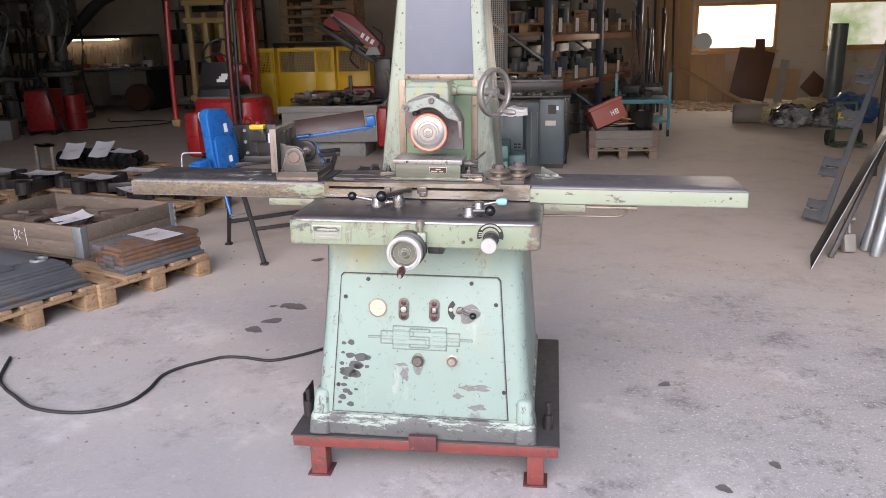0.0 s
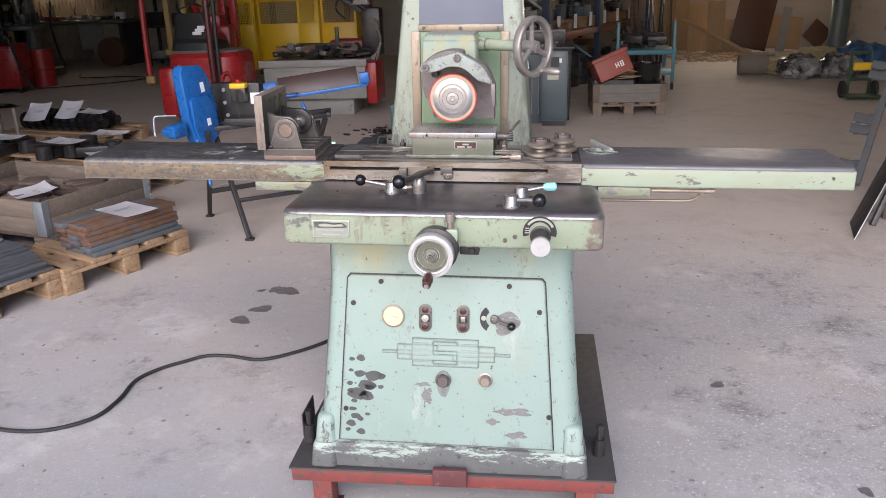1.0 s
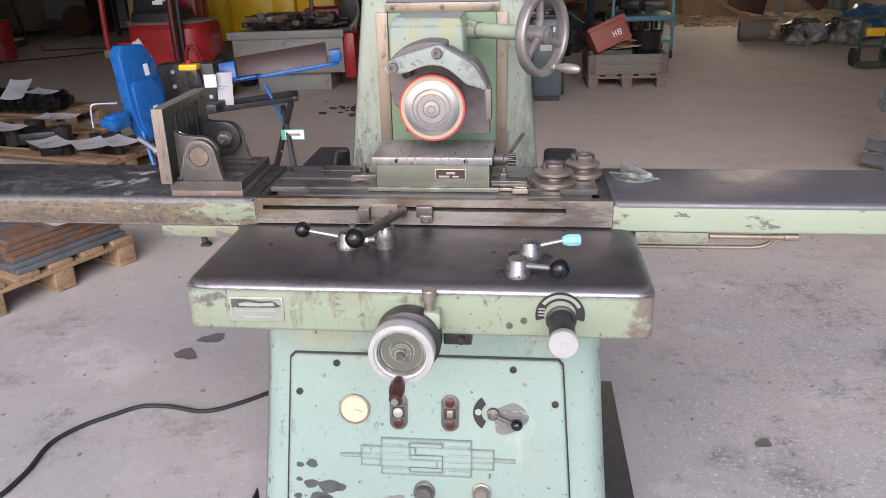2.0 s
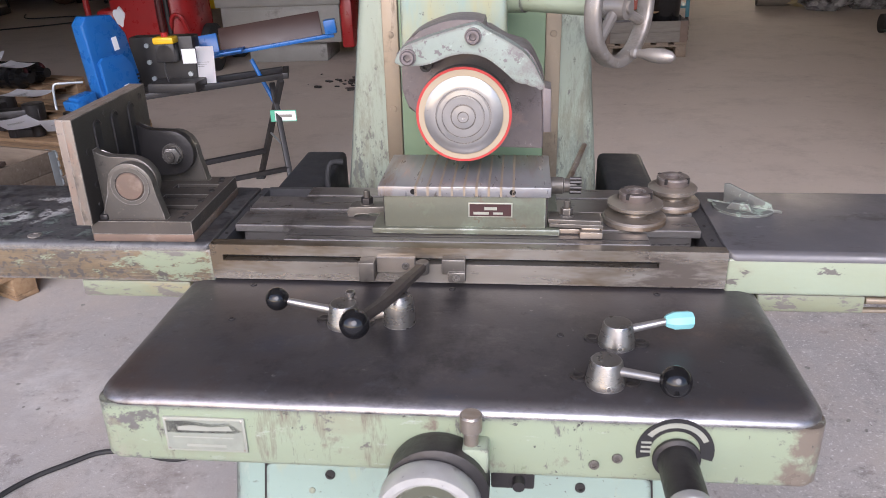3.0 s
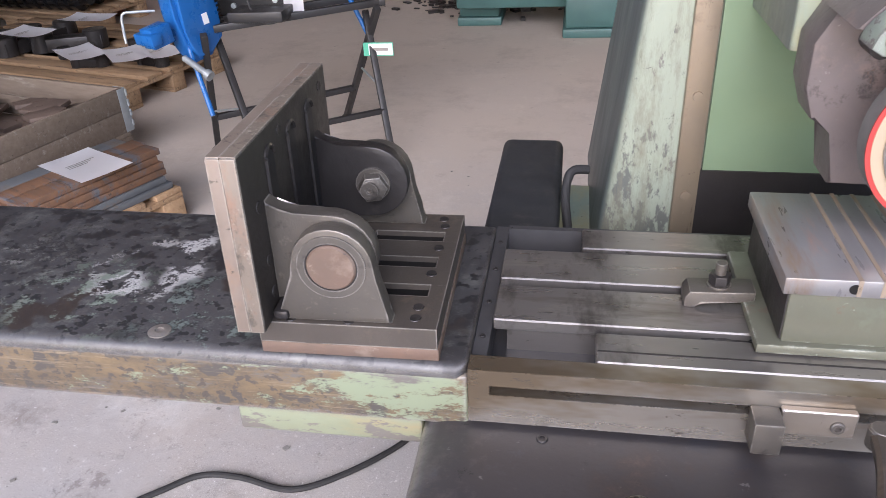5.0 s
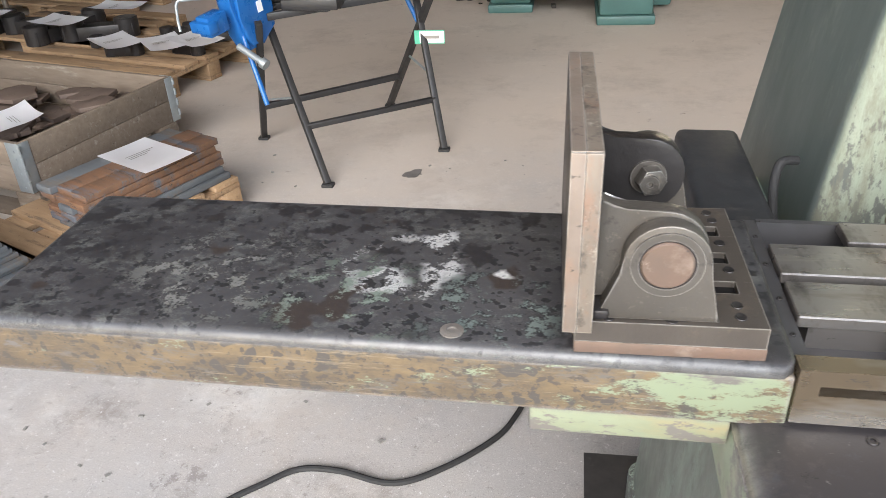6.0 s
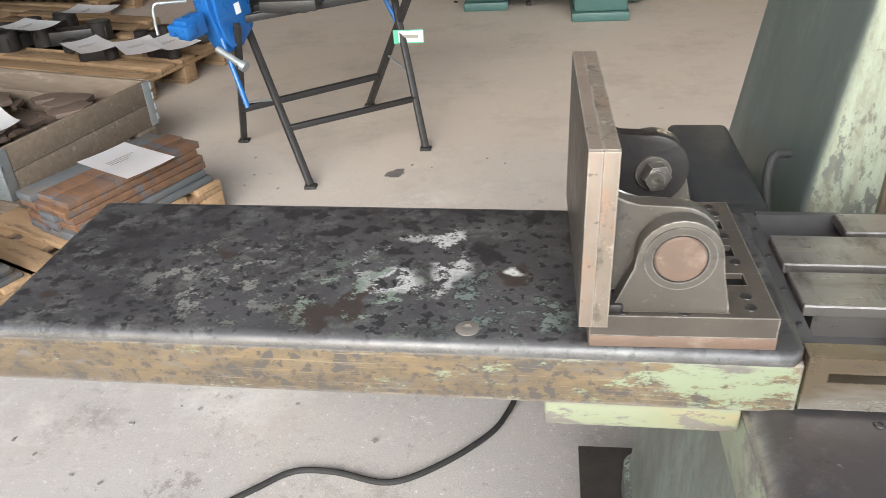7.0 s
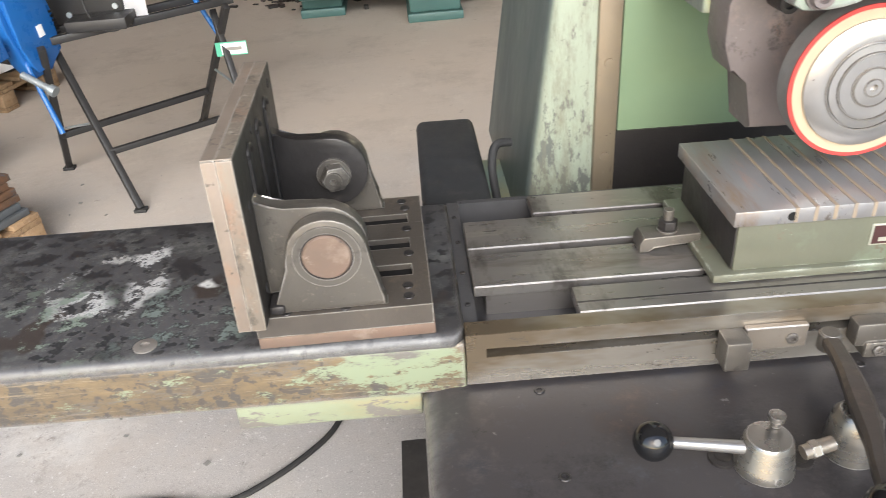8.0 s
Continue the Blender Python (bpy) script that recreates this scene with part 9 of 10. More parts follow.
# ---- far wall: windows, boards, roll, bags ----
before = standing() - {north}
def window(name, x0, x1, z0, z1):
    w = thing(name, "wooden framed window glowing with daylight and foliage outside", "window", (x0, WALL_Y, z0), kind="structure")
    W, H = x1 - x0, z1 - z0
    for a, b, c_, d in ((0, W, 0, 0.07), (0, W, H - 0.07, H), (0, 0.07, 0.07, H - 0.07), (W - 0.07, W, 0.07, H - 0.07)):
        slab("window_frame", FRAME_WOOD, w, a, b, -0.02, 0.06, c_, d, bev=0.004)
    slab("window_sill", FRAME_WOOD, w, -0.05, W + 0.05, -0.08, -0.02, -0.03, 0.0, bev=0.003)
    bm = bm_new()
    box(bm, 0.07, W - 0.07, 0.03, 0.034, 0.07, H - 0.07)
    g = part("pane", bm, GLASS, w)
    g.visible_shadow = False


window("window_1", *WIN[0])
window("window_2", *WIN[1])
bm = bm_new()
box(bm, 1.0, 10.5, WALL_Y + 0.75, WALL_Y + 0.8, 0.0, 4.5)
ob = solid("backdrop", bm, OUTSIDE, "bright blurred foliage and sky outside the windows", "backdrop", kind="structure")


def board(x, w, h, lean, mat, label, y=15.12, rz=0.0, roll=0.0, t=0.018):
    bm = bm_new()
    box(bm, -w / 2, w / 2, -t / 2, t / 2, 0, h, 0.002)
    ob = new("leaning_board", mesh_of("leaning_board", bm, mat))
    ob.matrix_basis = pose(x, y - h * math.sin(radians(lean)) - 0.02 - w / 2 * abs(math.sin(radians(roll))), w / 2 * abs(math.sin(radians(roll))), -lean, roll, rz)
    tagged(ob, label, "board", "boards leaning at the wall")


board(3.0, 0.75, 2.4, 5, PLY, "tall pale plywood sheet leaning against the wall")
board(2.75, 0.35, 2.6, 6, PLY, "tall pale plywood strip leaning against the wall", y=14.8)
board(3.5, 0.36, 0.95, 10, PLY, "pale plywood board leaning against the wall", y=14.8)
board(3.82, 0.34, 0.98, 12, PLY, "light brown board leaning against the wall", y=14.6)
board(4.15, 0.38, 0.62, 12, PLY, "short plywood offcut leaning against other boards", y=14.5)
board(4.4, 0.7, 1.0, 12, BROWN_DARK, "large dark brown board standing askew against the wall", y=14.6, roll=12)
board(4.72, 0.2, 1.25, 8, BROWN_DARK, "narrow dark brown strip leaning against the wall", y=14.9)
board(4.95, 0.16, 0.85, 14, GREY_SHEET, "narrow grey strip leaning against the wall", y=14.3, roll=10)
board(5.15, 0.6, 0.62, 10, CARD, "pale board leaning against the wall", y=14.7, roll=5)
board(5.65, 0.42, 0.42, 12, BROWN_DARK, "square dark brown offcut standing on its corner", y=14.8, roll=40)
board(4.3, 0.06, 1.8, 30, CARD, "thin wooden lath leaning across the boards", y=14.2, roll=-62)
for k in range(6):
    board(2.55 + 0.09 * k, 0.045, 2.2 + 0.1 * (k % 3), 8 + k, CARD if k % 2 else IRON_DARK, "long thin bar leaning against the wall", y=14.6)
bm = bm_new()
teeth = [((0.2 if i % 2 else 0.18) * math.cos(2 * math.pi * i / 60), (0.2 if i % 2 else 0.18) * math.sin(2 * math.pi * i / 60)) for i in range(60)]
prism(bm, teeth, 0.004, FRONT)
lathe(bm, [(0, 0), (0.03, 0), (0.03, 0.006), (0, 0.006)], pose(0, 0, 0, 90, 0, 0), 16)
solid("circular_blade", bm, GALV, "round toothed saw blade leaning on the window", "saw blade", (3.62, 15.08, 1.2))
bm = bm_new()
for i in range(900):
    x, y = rnd.gauss(3.9, 0.5), rnd.gauss(13.4, 0.4)
    s = rnd.uniform(0.02, 0.06)
    box(bm, -s, s, -s, s, 0, s * 0.35, m=pose(x, y, 0, rnd.uniform(-10, 10), rnd.uniform(-10, 10), rnd.uniform(0, 90)))
solid("sawdust", bm, CARD, "pale sawdust and chips strewn on the floor", "sawdust", kind="stuff")
bm = bm_new()
lathe(bm, [(0.13, 0), (0.15, 0), (0.15, 0.75), (0.13, 0.75), (0.13, 0)], pose(3.42, 10.55, 0.151, 0, 90, -6), 32)
solid("cardboard_tube", bm, GREY_TUBE, "large grey-brown tube lying on the floor", "tube")
bm = bm_new()
lathe(bm, [(0, 0), (0.16, 0), (0.16, 1.5), (0.14, 1.5), (0.14, 1.4), (0, 1.4)], pose(5.82, 13.6, 0, -3, 1.5, 0), 28)
solid("standing_roll", bm, GREY_CAB, "dark grey roll of sheet standing upright", "roll")
for i, (x, y, s, mat, label) in enumerate(((4.15, 10.0, 0.27, BAG, "crumpled clear and black plastic bag of waste"), (4.72, 10.05, 0.28, BAG, "crumpled clear plastic bag of waste"),
                                          (4.05, 10.5, 0.26, CARD_BAG, "yellowish crumpled plastic bag"), (5.2, 10.6, 0.36, BLUE_BAG, "crumpled blue plastic sheeting"), (4.6, 10.7, 0.3, CARD_BAG, "yellowish crumpled plastic sheet"))):
    bm = bm_new()
    bmesh.ops.create_icosphere(bm, subdivisions=4, radius=1.0)
    for v in bm.verts:
        n = v.co.normalized()
        k = 1 + 0.22 * noise.noise(n * 2.3 + Vector((i * 7, 0, 0))) + 0.14 * noise.noise(n * 6 + Vector((0, i * 3, 0))) + 0.08 * abs(noise.noise(n * 13))
        v.co = Vector((n.x * s * k * 1.1, n.y * s * k, max(-s * 0.55, n.z * s * 0.7 * k)))
    solid("waste_bag", bm, mat, label, "plastic bag", (x, y, s * 0.55), group="waste bags")

# green trolley
tr = thing("sack_trolley", "small dark green trolley with yellow parts", "trolley", (4.27, 8.01, 0))
for x in (-0.12, 0.12):
    slab("post", TROLLEY, tr, x - 0.015, x + 0.015, -0.015, 0.015, 0.05, 0.55, bev=0.003)
for z in (0.2, 0.36, 0.52):
    slab("cross_bar", TROLLEY, tr, -0.12, 0.12, -0.012, 0.012, z, z + 0.03)
slab("toe_plate", TROLLEY, tr, -0.2, 0.2, -0.28, 0.0, 0.03, 0.05)
for x in (-0.2, 0.17):
    bm = bm_new()
    lathe(bm, [(0, 0), (0.1, 0), (0.1, 0.035), (0, 0.035)], pose(x, 0, 0.1, 0, 90, 0), 20)
    part("wheel", bm, RUBBER, tr)
slab("yellow_block", YELLOW, tr, -0.1, 0.1, -0.08, -0.02, 0.33, 0.42, bev=0.01)


settle(before, (4.2, 14), (3.869, 15.02), 1.055, 1.0)


# ---- leaning steel at the side ----
before = standing()
pil = bm_new()
rod(pil, (3.34, 3.2, 1.52), (3.89, 6.2, 1.52), 0.022, seg=12)
for xx, yy in ((3.34, 3.2), (3.89, 6.2)):
    box(pil, xx - 0.02, xx + 0.02, yy - 0.02, yy + 0.02, 0, 1.51)
solid("support_rail", pil, IRON_DARK, "plain dark steel rail on two posts", "rail", kind="structure")


def leaning_strip(a, b, depth, t, mat, label, name="steel_sheet", across=(0.28, 0.96, 0)):
    """A long flat strip from the foot a up to b, its width along y."""
    a, b = Vector(a), Vector(b)
    u = (b - a).normalized()
    side = Vector(across).normalized()
    side = (side - u * side.dot(u)).normalized()
    n = u.cross(side)
    m = Matrix((( u.x, side.x, n.x, a.x), (u.y, side.y, n.y, a.y), (u.z, side.z, n.z, a.z), (0, 0, 0, 1)))
    bm = bm_new()
    box(bm, 0, (b - a).length, 0, depth, 0, t, 0.001, m)
    ob = solid(name, bm, mat, label, "steel strip", group="steel leaning at the side")


leaning_strip((2.19, 2.68, 0.0), (3.385, 3.85, 1.55), 0.3, 0.004, GALV_DARK, "thin bare steel sheet leaning with a bright edge")
leaning_strip((2.188, 2.676, 0.0), (3.383, 3.846, 1.55), 0.006, 0.006, GALV, "bright cut steel strip leaning along a sheet", name="edge_strip")
leaning_strip((2.42, 2.965, 0.0), (3.39, 3.95, 1.55), 0.05, 0.03, IRON_DARK, "dark flat steel bar leaning at the side")
leaning_strip((2.76, 3.3, 0.0), (3.39, 3.9, 1.55), 0.06, 0.04, BLUE, "blue steel bar leaning at the side")
fr = thing("finned_rail", "dark steel rail with welded fins leaning at the side", "steel rail")
foot, tip = Vector((2.65, 3.92, 0.0)), Vector((3.85, 6.06, 1.5))
u = (tip - foot).normalized()
side = Vector((-0.85, 0.53, 0.0))
side = (side - u * side.dot(u)).normalized()
nrm = u.cross(side)
fr.matrix_basis = Matrix(((u.x, side.x, nrm.x, foot.x), (u.y, side.y, nrm.y, foot.y), (u.z, side.z, nrm.z, foot.z + 0.03), (0, 0, 0, 1)))
slab("rail", SLATE, fr, 0.0, 2.87, -0.025, 0.025, -0.015, 0.015, bev=0.004)
for x in (0.02, 0.56, 1.24, 1.9):
    for k in range(2):
        slab("fin", SLATE, fr, x + 0.13 * k, x + 0.13 * k + 0.095, 0.02, 0.165, -0.018, -0.002, bev=0.002, m=pose(0, 0, 0, 12, 0, 0))
        slab("fin", SLATE, fr, x + 0.13 * k + 0.015, x + 0.13 * k + 0.105, 0.02, 0.14, 0.004, 0.02, bev=0.002, m=pose(0, 0, 0, -10, 0, 0))
for x, y, h in ((2.72, 3.03, 1.0), (2.71, 3.18, 1.1)):
    bm = bm_new()
    lathe(bm, [(0.03, 0), (0.038, 0), (0.038, 0.17), (0.033, 0.18), (0.033, h), (0.027, h), (0.03, 0)], pose(0, 0, 0, 0, 8, 0), 24)
    solid("galvanised_tube", bm, GALV, "bright galvanised steel tube leaning upright", "steel tube", (x, y, 0.003), group="galvanised tubes")
bm = bm_new()
box(bm, -0.045, 0.045, -0.03, 0.03, -0.03, 0.1, 0.012, pose(0, 0, 0, -14, 0, 12))
rod(bm, (0.0, 0.02, 0.1), (0.0, 0.05, 0.2), 0.012)
rod(bm, (-0.03, 0.045, 0.19), (0.04, 0.05, 0.2), 0.014)
solid("brush_head", bm, GREY_SHEET, "worn pale tool head standing on the floor", "tool", (2.57, 3.12, 0.035))


settle(before, (2.2, 2.9), (2.094, 2.943), 1.007)


# ---- dark workshop corner far behind ----
before = standing()
bench = thing("workbench", "cluttered steel workbench with drawers below", "workbench", (-8.1, 13.2, 0))
slab("top", PRESS_GREY, bench, -1.3, 1.1, -0.4, 0.5, 0.8, 0.86, bev=0.006)
for x in (-1.2, 0.95):
    slab("leg", BLACK, bench, x, x + 0.08, -0.35, 0.45, 0, 0.8)
dr = slab("drawer_unit", DRAWER, bench, -0.75, -0.05, -0.35, 0.4, 0.12, 0.78, bev=0.01)
for k in range(4):
    slab("drawer", DRAWER, dr, -0.72, -0.08, -0.37, -0.352, 0.14 + k * 0.16, 0.285 + k * 0.16, bev=0.006)
    slab("drawer_handle", STEEL, dr, -0.5, -0.3, -0.385, -0.372, 0.23 + k * 0.16, 0.245 + k * 0.16)
slab("back_board", PEG, bench, -1.4, 0.9, 0.51, 0.54, 0.86, 1.45)
slab("side_panel", GREY_SHEET, bench, 0.0, 0.55, -0.1, -0.08, 0.3, 0.78)
slab("cupboard", DRAWER, bench, 0.62, 0.93, -0.3, 0.4, 0.05, 0.78, bev=0.01)
slab("upper_shelf", IRON_DARK, bench, -1.4, 0.9, 0.1, 0.5, 1.45, 1.5)
lamp = thing("strip_light", "thin warm strip light under a workshop shelf", "lamp", (-8.7, 13.5, 1.4))
slab("housing", BLACK, lamp, -0.75, 0.75, -0.03, 0.03, 0.02, 0.05)
slab("tube", WARM_GLOW, lamp, -0.7, 0.7, -0.009, 0.009, 0.005, 0.02)
for i in range(46):
    q = random.Random(900 + i)
    bm = bm_new()
    s = q.uniform(0.02, 0.06)
    if i % 4 == 0:
        rod(bm, (0, 0, 0), (0, 0, s * 5), s * 0.5, s * 0.3, 8)
    else:
        box(bm, -s * 2, s * 2, -s, s, 0, s * 1.3, 0.004)
    ob = new("bench_tool", mesh_of("bench_tool", bm, q.choice((IRON_DARK, IRON, RED_DULL, STEEL, BLACK))))
    ob.matrix_basis = pose(-8.1 + q.uniform(-1.2, 1.0), 13.2 + q.uniform(-0.3, 0.4), 0.861, 0, 0, q.uniform(0, 180))
    tagged(ob, "hand tool or part lying on the workbench", "tool", "tools on the workbench")
for i in range(24):
    q = random.Random(950 + i)
    bm = bm_new()
    box(bm, -0.012, 0.012, -0.006, 0.006, 0, q.uniform(0.12, 0.3), 0.003)
    ob = new("hanging_tool", mesh_of("hanging_tool", bm, IRON))
    ob.matrix_basis = pose(-9.3 + i * 0.085, 13.695, 1.0 + q.uniform(0, 0.15), 0, q.uniform(-8, 8), 0)
    tagged(ob, "hand tool hanging on the pegboard", "tool", "tools on the pegboard")


def drill_press(x, y, s, label, dark):
    d = thing("drill_press", label, "drill press", (x, y, 0), 10, "drill presses")
    slab("base", dark, d, -0.35 * s, 0.35 * s, -0.45 * s, 0.35 * s, 0, 0.12 * s, bev=0.02)
    bm = bm_new()
    rod(bm, (0, 0.1 * s, 0.1 * s), (0, 0.1 * s, 2.2 * s), 0.1 * s, seg=20)
    part("column", bm, dark, d)
    bm = bm_new()
    lathe(bm, [(0, 0), (0.3 * s, 0), (0.32 * s, 0.02), (0.32 * s, 0.07 * s), (0.1 * s, 0.1 * s), (0.1 * s, 0.25 * s), (0, 0.25 * s)], pose(0, -0.15 * s, 0.75 * s), 24)
    part("work_table", bm, dark, d)
    bm = bm_new()
    loft(bm, [round_rect(-w * s, w * s, -0.42 * s, 0.28 * s, z * s, 0.08 * s) for z, w in ((1.42, 0.1), (1.5, 0.17), (1.62, 0.19), (1.84, 0.19), (1.93, 0.15), (2.0, 0.14))])
    for k in range(4):
        box(bm, -0.2 * s, 0.2 * s, -0.3 * s + k * 0.13 * s, -0.26 * s + k * 0.13 * s, 1.6 * s, 1.86 * s, 0.01)
    part("head", bm, dark, d)
    bm = bm_new()
    rod(bm, (0, -0.43 * s, 1.72 * s), (0, -0.47 * s, 1.72 * s), 0.07 * s, seg=18, bev=0.01)
    part("dial", bm, STEEL, d)
    for k in range(3):
        bm = bm_new()
        rod(bm, ((-0.12 + 0.1 * k) * s, -0.4 * s, 1.54 * s), ((-0.15 + 0.12 * k) * s, -0.56 * s, (1.45 + 0.04 * k) * s), 0.011, seg=8)
        part("gear_lever", bm, STEEL, d)
    bm = bm_new()
    tube(bm, [(0.18 * s, -0.1 * s, 1.9 * s), (0.36 * s, -0.3 * s, 1.75 * s), (0.3 * s, -0.42 * s, 1.35 * s), (0.12 * s, -0.36 * s, 1.12 * s)], 0.012, 8, 5)
    part("coolant_hose", bm, GALV, d)
    bm = bm_new()
    rod(bm, (0, -0.3 * s, 1.1 * s), (0, -0.3 * s, 1.5 * s), 0.05 * s, 0.07 * s)
    part("spindle", bm, STEEL, d)
    for a in (20, 140, 260):
        bm = bm_new()
        c = Vector((0.24 * s, -0.3 * s, 1.6 * s))
        e = c + Vector((0.05, 0.25 * s * math.cos(radians(a)), 0.25 * s * math.sin(radians(a))))
        rod(bm, c, e, 0.012, seg=8)
        bmesh.ops.create_icosphere(bm, subdivisions=2, radius=0.03, matrix=Matrix.Translation(e))
        part("feed_handle", bm, BLACK, d)
    bm = bm_new()
    lathe(bm, [(0, 0), (0.17 * s, 0), (0.19 * s, 0.02), (0.19 * s, 0.1 * s), (0.15 * s, 0.14 * s), (0, 0.14 * s)], pose(0, -0.3 * s, 2.0 * s), 20)
    box(bm, -0.13 * s, 0.13 * s, -0.3 * s, 0.4 * s, 2.0 * s, 2.1 * s, 0.02)
    part("belt_guard", bm, IRON_DARK, d)
    bm = bm_new()
    lathe(bm, [(0.15 * s, -0.012), (0.175 * s, -0.012), (0.175 * s, 0.012), (0.15 * s, 0.012), (0.15 * s, -0.012)], pose(-0.24 * s, -0.25 * s, 1.72 * s, 0, 90, 0), 24)
    rod(bm, (-0.22 * s, -0.25 * s, 1.72 * s), (-0.27 * s, -0.25 * s, 1.72 * s), 0.03, seg=10)
    part("handwheel", bm, IRON, d)
    bm = bm_new()
    lathe(bm, [(0, 0), (0.02, 0), (0.045, 0.05), (0.05, 0.14), (0, 0.14)], pose(0, -0.3 * s, 0.98 * s), 16)
    part("chuck", bm, STEEL, d)
    bm = bm_new()
    tube(bm, [(0.1, 0.3 * s, 1.9 * s), (0.3, 0.35 * s, 1.4 * s), (0.25, 0.3 * s, 0.8), (0.4, 0.25, 0.1)], 0.018, 8, 5)
    part("cable", bm, RUBBER, d)
    for k in range(6):
        bm = bm_new()
        h = 0.06 + 0.05 * ((k * 7) % 4)
        box(bm, -0.05, 0.05, -0.04, 0.04, 0, h, 0.008, pose(-0.2 * s + 0.08 * s * k, -0.15 * s + 0.1 * s * ((k * 5) % 3 - 1), 0.82 * s))
        part("clamping_block", bm, (IRON, STEEL, IRON_DARK)[k % 3], d)
    slab("motor", dark, d, -0.18 * s, 0.18 * s, 0.2 * s, 0.6 * s, 1.6 * s, 2.05 * s, bev=0.04)


drill_press(-8.4, 10.3, 1.0, "dark upright drill press in the shadow", PRESS_GREY)
bm = bm_new()
box(bm, -0.09, 0.09, -0.07, 0.07, 0, 0.13, 0.01)
solid("white_case", bm, PAPER, "small white plastic case on the workbench", "case", (-7.2, 13.1, 0.862), 10)
drill_press(-7.9, 11.2, 1.05, "black heavy drill press in the shadow", PRESS_GREY)
drill_press(-9.4, 10.8, 0.95, "dark green drill press in the shadow", GREEN_OILY)
wd = thing("welding_set", "red welding machine standing on the floor", "welding machine", (-6.95, 9.15, 0), 15)
slab("body", RED_PAINT, wd, -0.2, 0.2, -0.3, 0.3, 0.06, 0.68, bev=0.03)
slab("front_plate", RED_PAINT, wd, -0.17, 0.17, -0.315, -0.302, 0.1, 0.62, bev=0.01)
bm = bm_new()
tube(bm, [(-0.2, -0.3, 0.6), (-0.1, -0.4, 0.85), (0.15, -0.42, 0.8), (0.25, -0.4, 0.4), (0.4, -0.45, 0.05)], 0.02, 8, 5)
part("hose", bm, RUBBER, wd)
for x in (-0.17, 0.17):
    slab("skid", BLACK, wd, x - 0.02, x + 0.02, -0.3, 0.3, 0, 0.06)
bm = bm_new()
lathe(bm, [(0, 0), (0.18, 0), (0.18, 0.25), (0.19, 0.26), (0.18, 0.27), (0.18, 0.55), (0, 0.55)], None, 24)
solid("oil_drum", bm, RED_PAINT, "small red steel oil drum", "drum", (-6.85, 9.75, 0))
bm = bm_new()
box(bm, -0.25, 0.25, -0.2, 0.2, 0, 0.3, 0.02)
solid("tool_case", bm, GREY_SHEET, "grey sheet metal case on the floor", "case", (-7.2, 8.3, 0), 20)
bm = bm_new()
lathe(bm, [(0, 0), (0.25, 0), (0.27, 0.02), (0.27, 0.2), (0.25, 0.22), (0, 0.22)], pose(0, 0, 0.27, 90, 0, 0), 24)
solid("grey_wheel", bm, BROWN_DARK, "large dull wheel leaning under the bench", "wheel", (-7.3, 12.9, 0))
sh = thing("steel_shelf", "tall dark steel shelf loaded with boxes", "shelf", (-5.6, 12.9, 0))
for x in (-0.9, 0.9):
    for y in (-0.25, 0.25):
        slab("upright", BLACK, sh, x - 0.025, x + 0.025, y - 0.025, y + 0.025, 0, 2.2)
for z in (0.1, 0.7, 1.3, 1.9):
    slab("shelf_plate", IRON_DARK, sh, -0.92, 0.92, -0.28, 0.28, z, z + 0.03)
for i in range(22):
    q = random.Random(990 + i)
    bm = bm_new()
    w, h = q.uniform(0.06, 0.16), q.uniform(0.12, 0.4)
    box(bm, -w, w, -0.2, 0.2, 0, h, 0.01)
    ob = new("storage_box", mesh_of("storage_box", bm, q.choice((BLACK, IRON_DARK, GREY_SHEET, GREEN_OILY, OCHRE))))
    ob.matrix_basis = pose(-5.6 - 0.75 + (i % 6) * 0.3, 12.9, (0.131, 0.731, 1.331, 1.931)[i // 6])
    tagged(ob, "dark box on a steel shelf", "box", "boxes on the shelf")

# bars and tubes standing in the dark corner
for i in range(12):
    q = random.Random(2100 + i)
    bm = bm_new()
    h, w = q.uniform(0.8, 2.1), q.uniform(0.008, 0.025)
    if i % 2:
        rod(bm, (0, 0, 0), (q.uniform(-0.15, 0.15), 0.1, h), w, seg=8)
    else:
        box(bm, -w, w, -0.01, 0.01, 0, h, 0.002)
    ob = new("steel_rod", mesh_of("steel_rod", bm, q.choice((IRON, IRON_DARK, BLACK, RUST, IRON_DARK))))
    ob.matrix_basis = pose(-9.5 + 0.085 * i, 11.45 + q.uniform(-0.1, 0.1), 0)
    tagged(ob, "steel rod standing upright in a cluttered corner", "steel rod", "rods in the dark corner")
bm = bm_new()
tube(bm, [(-8.75, 12.0, 0.9), (-8.4, 12.0, 1.3), (-7.9, 12.05, 1.75), (-7.4, 12.1, 2.15), (-6.4, 12.1, 2.5)], 0.11, 12, 5)
solid("extraction_hose", bm, RUBBER, "thick black extraction hose rising across the corner", "hose")
sh2 = thing("tool_shelf", "tall dark shelf crammed with tooling", "shelf", (-9.6, 11.9, 0))
for x in (-0.95, 0.95):
    for y in (-0.25, 0.25):
        slab("upright", BLACK, sh2, x - 0.025, x + 0.025, y - 0.025, y + 0.025, 0, 2.4)
for z in (0.3, 0.75, 1.2, 1.65, 2.1):
    slab("shelf_plate", IRON_DARK, sh2, -0.97, 0.97, -0.28, 0.28, z, z + 0.03)
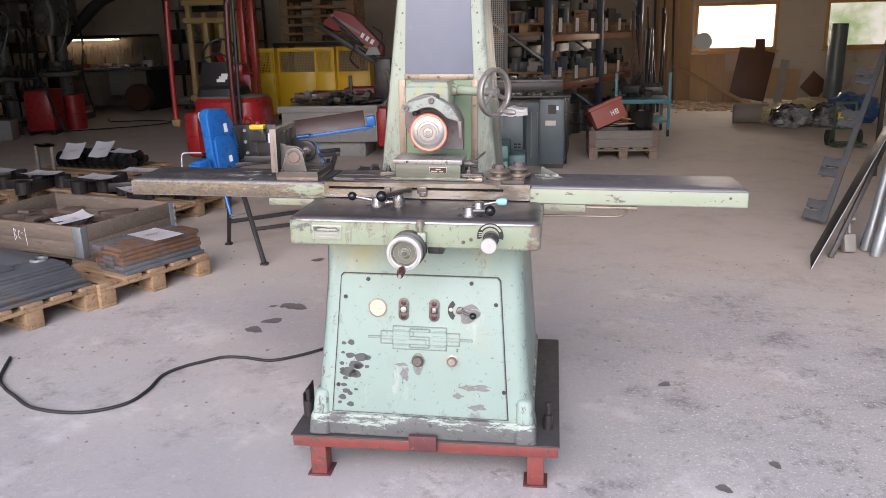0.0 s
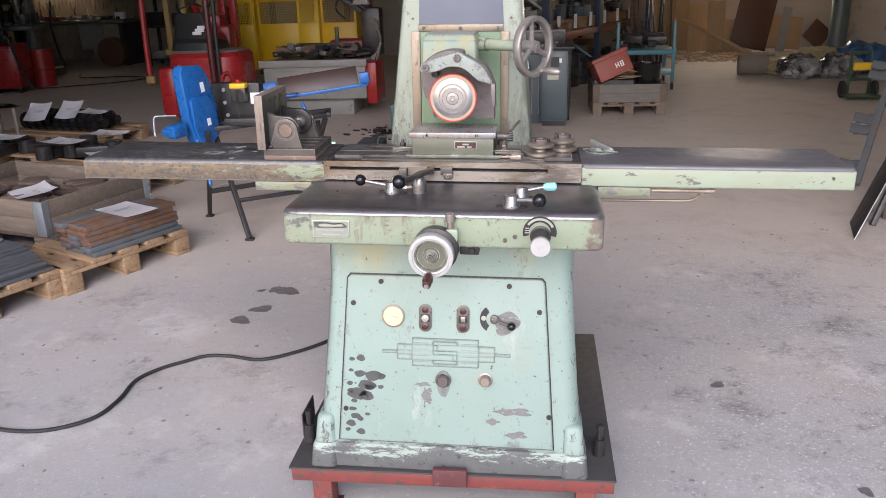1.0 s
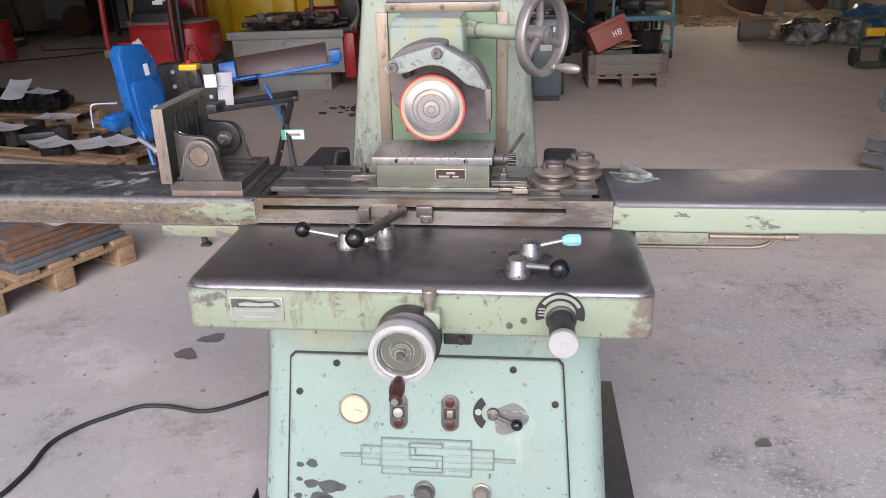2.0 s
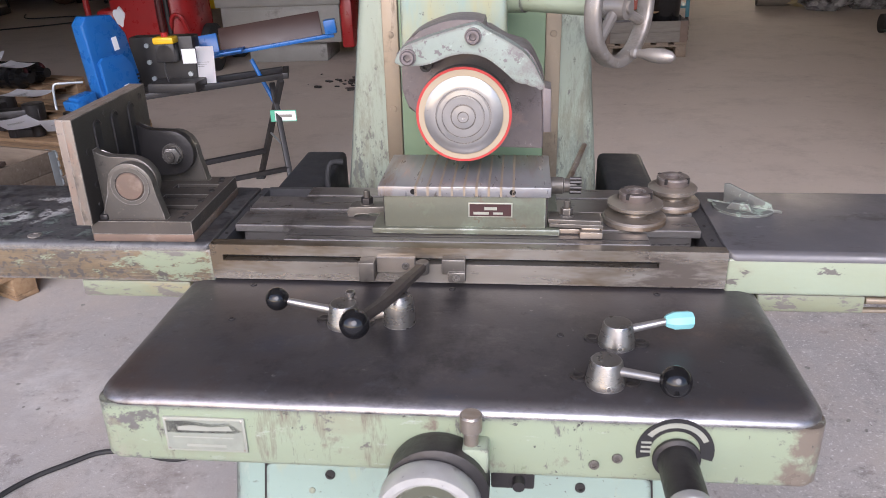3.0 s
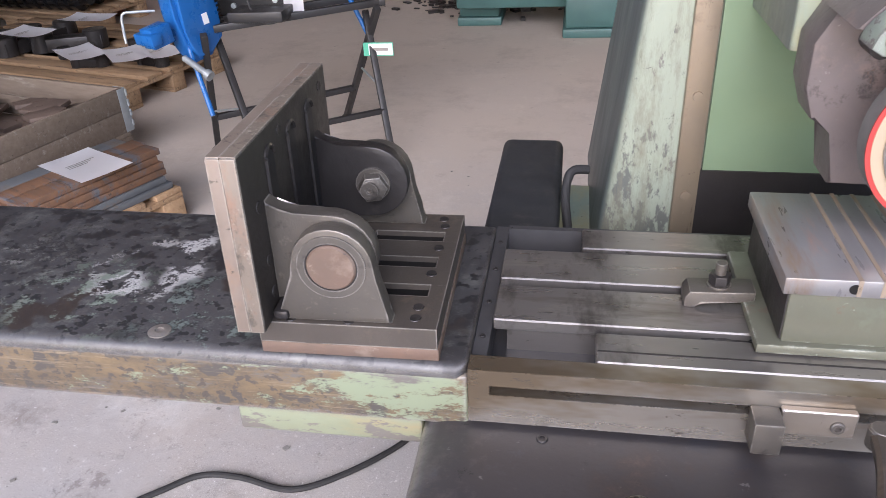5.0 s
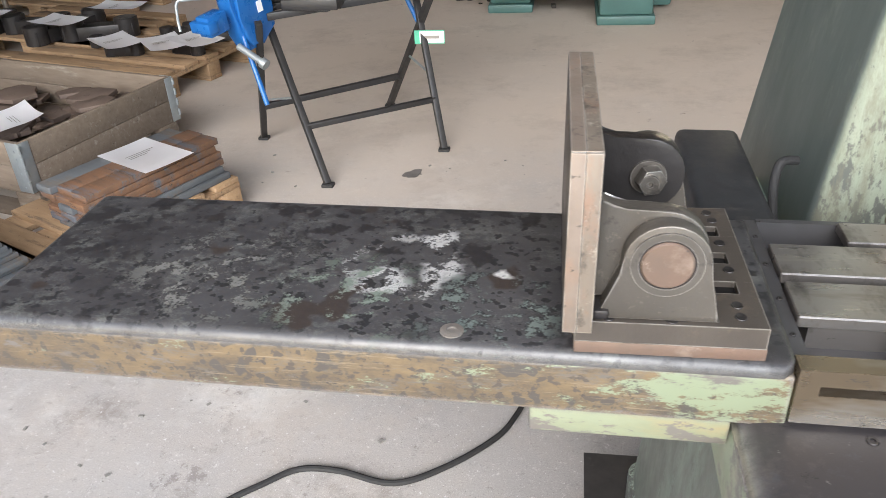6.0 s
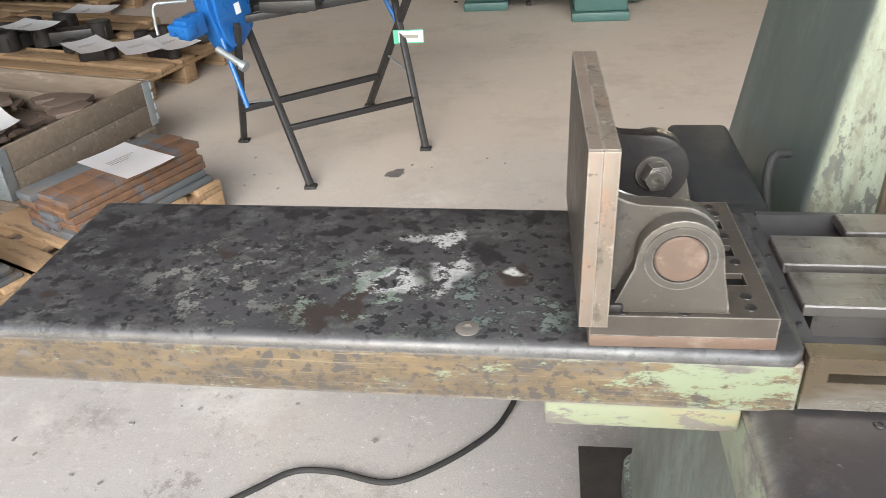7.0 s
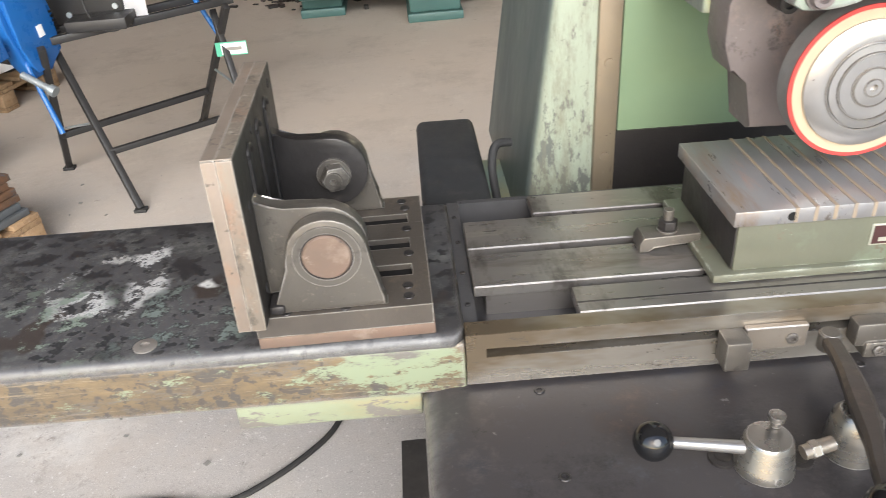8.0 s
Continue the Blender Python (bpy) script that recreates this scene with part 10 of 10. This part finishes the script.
for i in range(50):
    q = random.Random(1500 + i)
    bm = bm_new()
    w, h = q.uniform(0.03, 0.1), q.uniform(0.1, 0.38)
    if i % 3:
        box(bm, -w, w, -0.15, 0.15, 0, h, 0.01)
    else:
        rod(bm, (0, 0, 0), (0, 0, h), w * 0.8, w * 0.5, 12)
    ob = new("stored_tool", mesh_of("stored_tool", bm, q.choice((BLACK, IRON_DARK, IRON, RUST, IRON_DARK))))
    ob.matrix_basis = pose(-10.45 + (i % 10) * 0.19, 11.85, (0.331, 0.781, 1.231, 1.681, 2.131)[i // 10], 0, 0, q.uniform(-20, 20))
    tagged(ob, "dark tool standing on a crammed shelf", "tool", "tools on the tall shelf")
bg = thing("pedestal_grinder", "dark pedestal grinder with two guarded wheels", "bench grinder", (-8.75, 9.5, 0), 25)
slab("foot", PRESS_GREY, bg, -0.2, 0.2, -0.2, 0.2, 0, 0.05, bev=0.01)
slab("pedestal", PRESS_GREY, bg, -0.12, 0.12, -0.1, 0.1, 0.05, 0.82, bev=0.03)
bm = bm_new()
rod(bm, (-0.22, 0, 0.95), (0.22, 0, 0.95), 0.11, seg=24, bev=0.02)
part("motor", bm, PRESS_GREY, bg)
for x in (-0.3, 0.25):
    bm = bm_new()
    lathe(bm, [(0, 0), (0.12, 0), (0.12, 0.035), (0, 0.035)], pose(x, 0, 0.95, 0, 90, 0), 28)
    part("wheel", bm, WHEEL_GRIT, bg)
    bm = bm_new()
    prism(bm, [(0.14 * math.cos(radians(a)), 0.14 * math.sin(radians(a))) for a in range(-30, 211, 15)] + [(0.125 * math.cos(radians(a)), 0.125 * math.sin(radians(a))) for a in range(210, -31, -15)], 0.05, pose(x - 0.01, 0, 0.95, 90, 0, 90))
    part("guard", bm, IRON, bg)
    slab("tool_rest", STEEL, bg, x - 0.01, x + 0.05, -0.2, -0.13, 0.93, 0.94, bev=0.002)
low_rack = thing("bar_rack", "low steel rack with short bars laid across", "rack", (-7.75, 9.0, 0), 12)
for x in (-0.45, 0.45):
    for y in (-0.15, 0.15):
        slab("post", PRESS_GREY, low_rack, x - 0.02, x + 0.02, y - 0.02, y + 0.02, 0, 0.55)
for z in (0.18, 0.52):
    slab("tray", IRON_DARK, low_rack, -0.48, 0.48, -0.18, 0.18, z, z + 0.02)
for k in range(9):
    q = random.Random(3300 + k)
    bm = bm_new()
    r = q.uniform(0.015, 0.04)
    rod(bm, (-0.4, 0, 0), (q.uniform(0.2, 0.4), 0, 0), r, seg=14)
    ob = new("round_bar", mesh_of("round_bar", bm, q.choice((STEEL, IRON, RUST, GALV))))
    ob.matrix_basis = pose(-7.75, 9.0, 0, 0, 0, 12) @ pose(0, -0.13 + 0.08 * (k % 4), (0.2, 0.54, 0.54)[k // 4] + r)
    tagged(ob, "short round steel bar lying on a low rack", "steel bar", "bars on the low rack")
bm = bm_new()
tube(bm, [(-6.7, 9.2, 0.02), (-6.2, 9.5, 0.02), (-5.7, 9.9, 0.02), (-5.5, 10.4, 0.02), (-6.0, 10.7, 0.02), (-6.7, 10.6, 0.02), (-7.1, 11.2, 0.02)], 0.009, 8, 6)
solid("floor_hose", bm, RUBBER, "thin dark hose lying in a loop on the floor", "hose")
settle(before, (-6, 11), (-7.95, 12.5), 1.15)
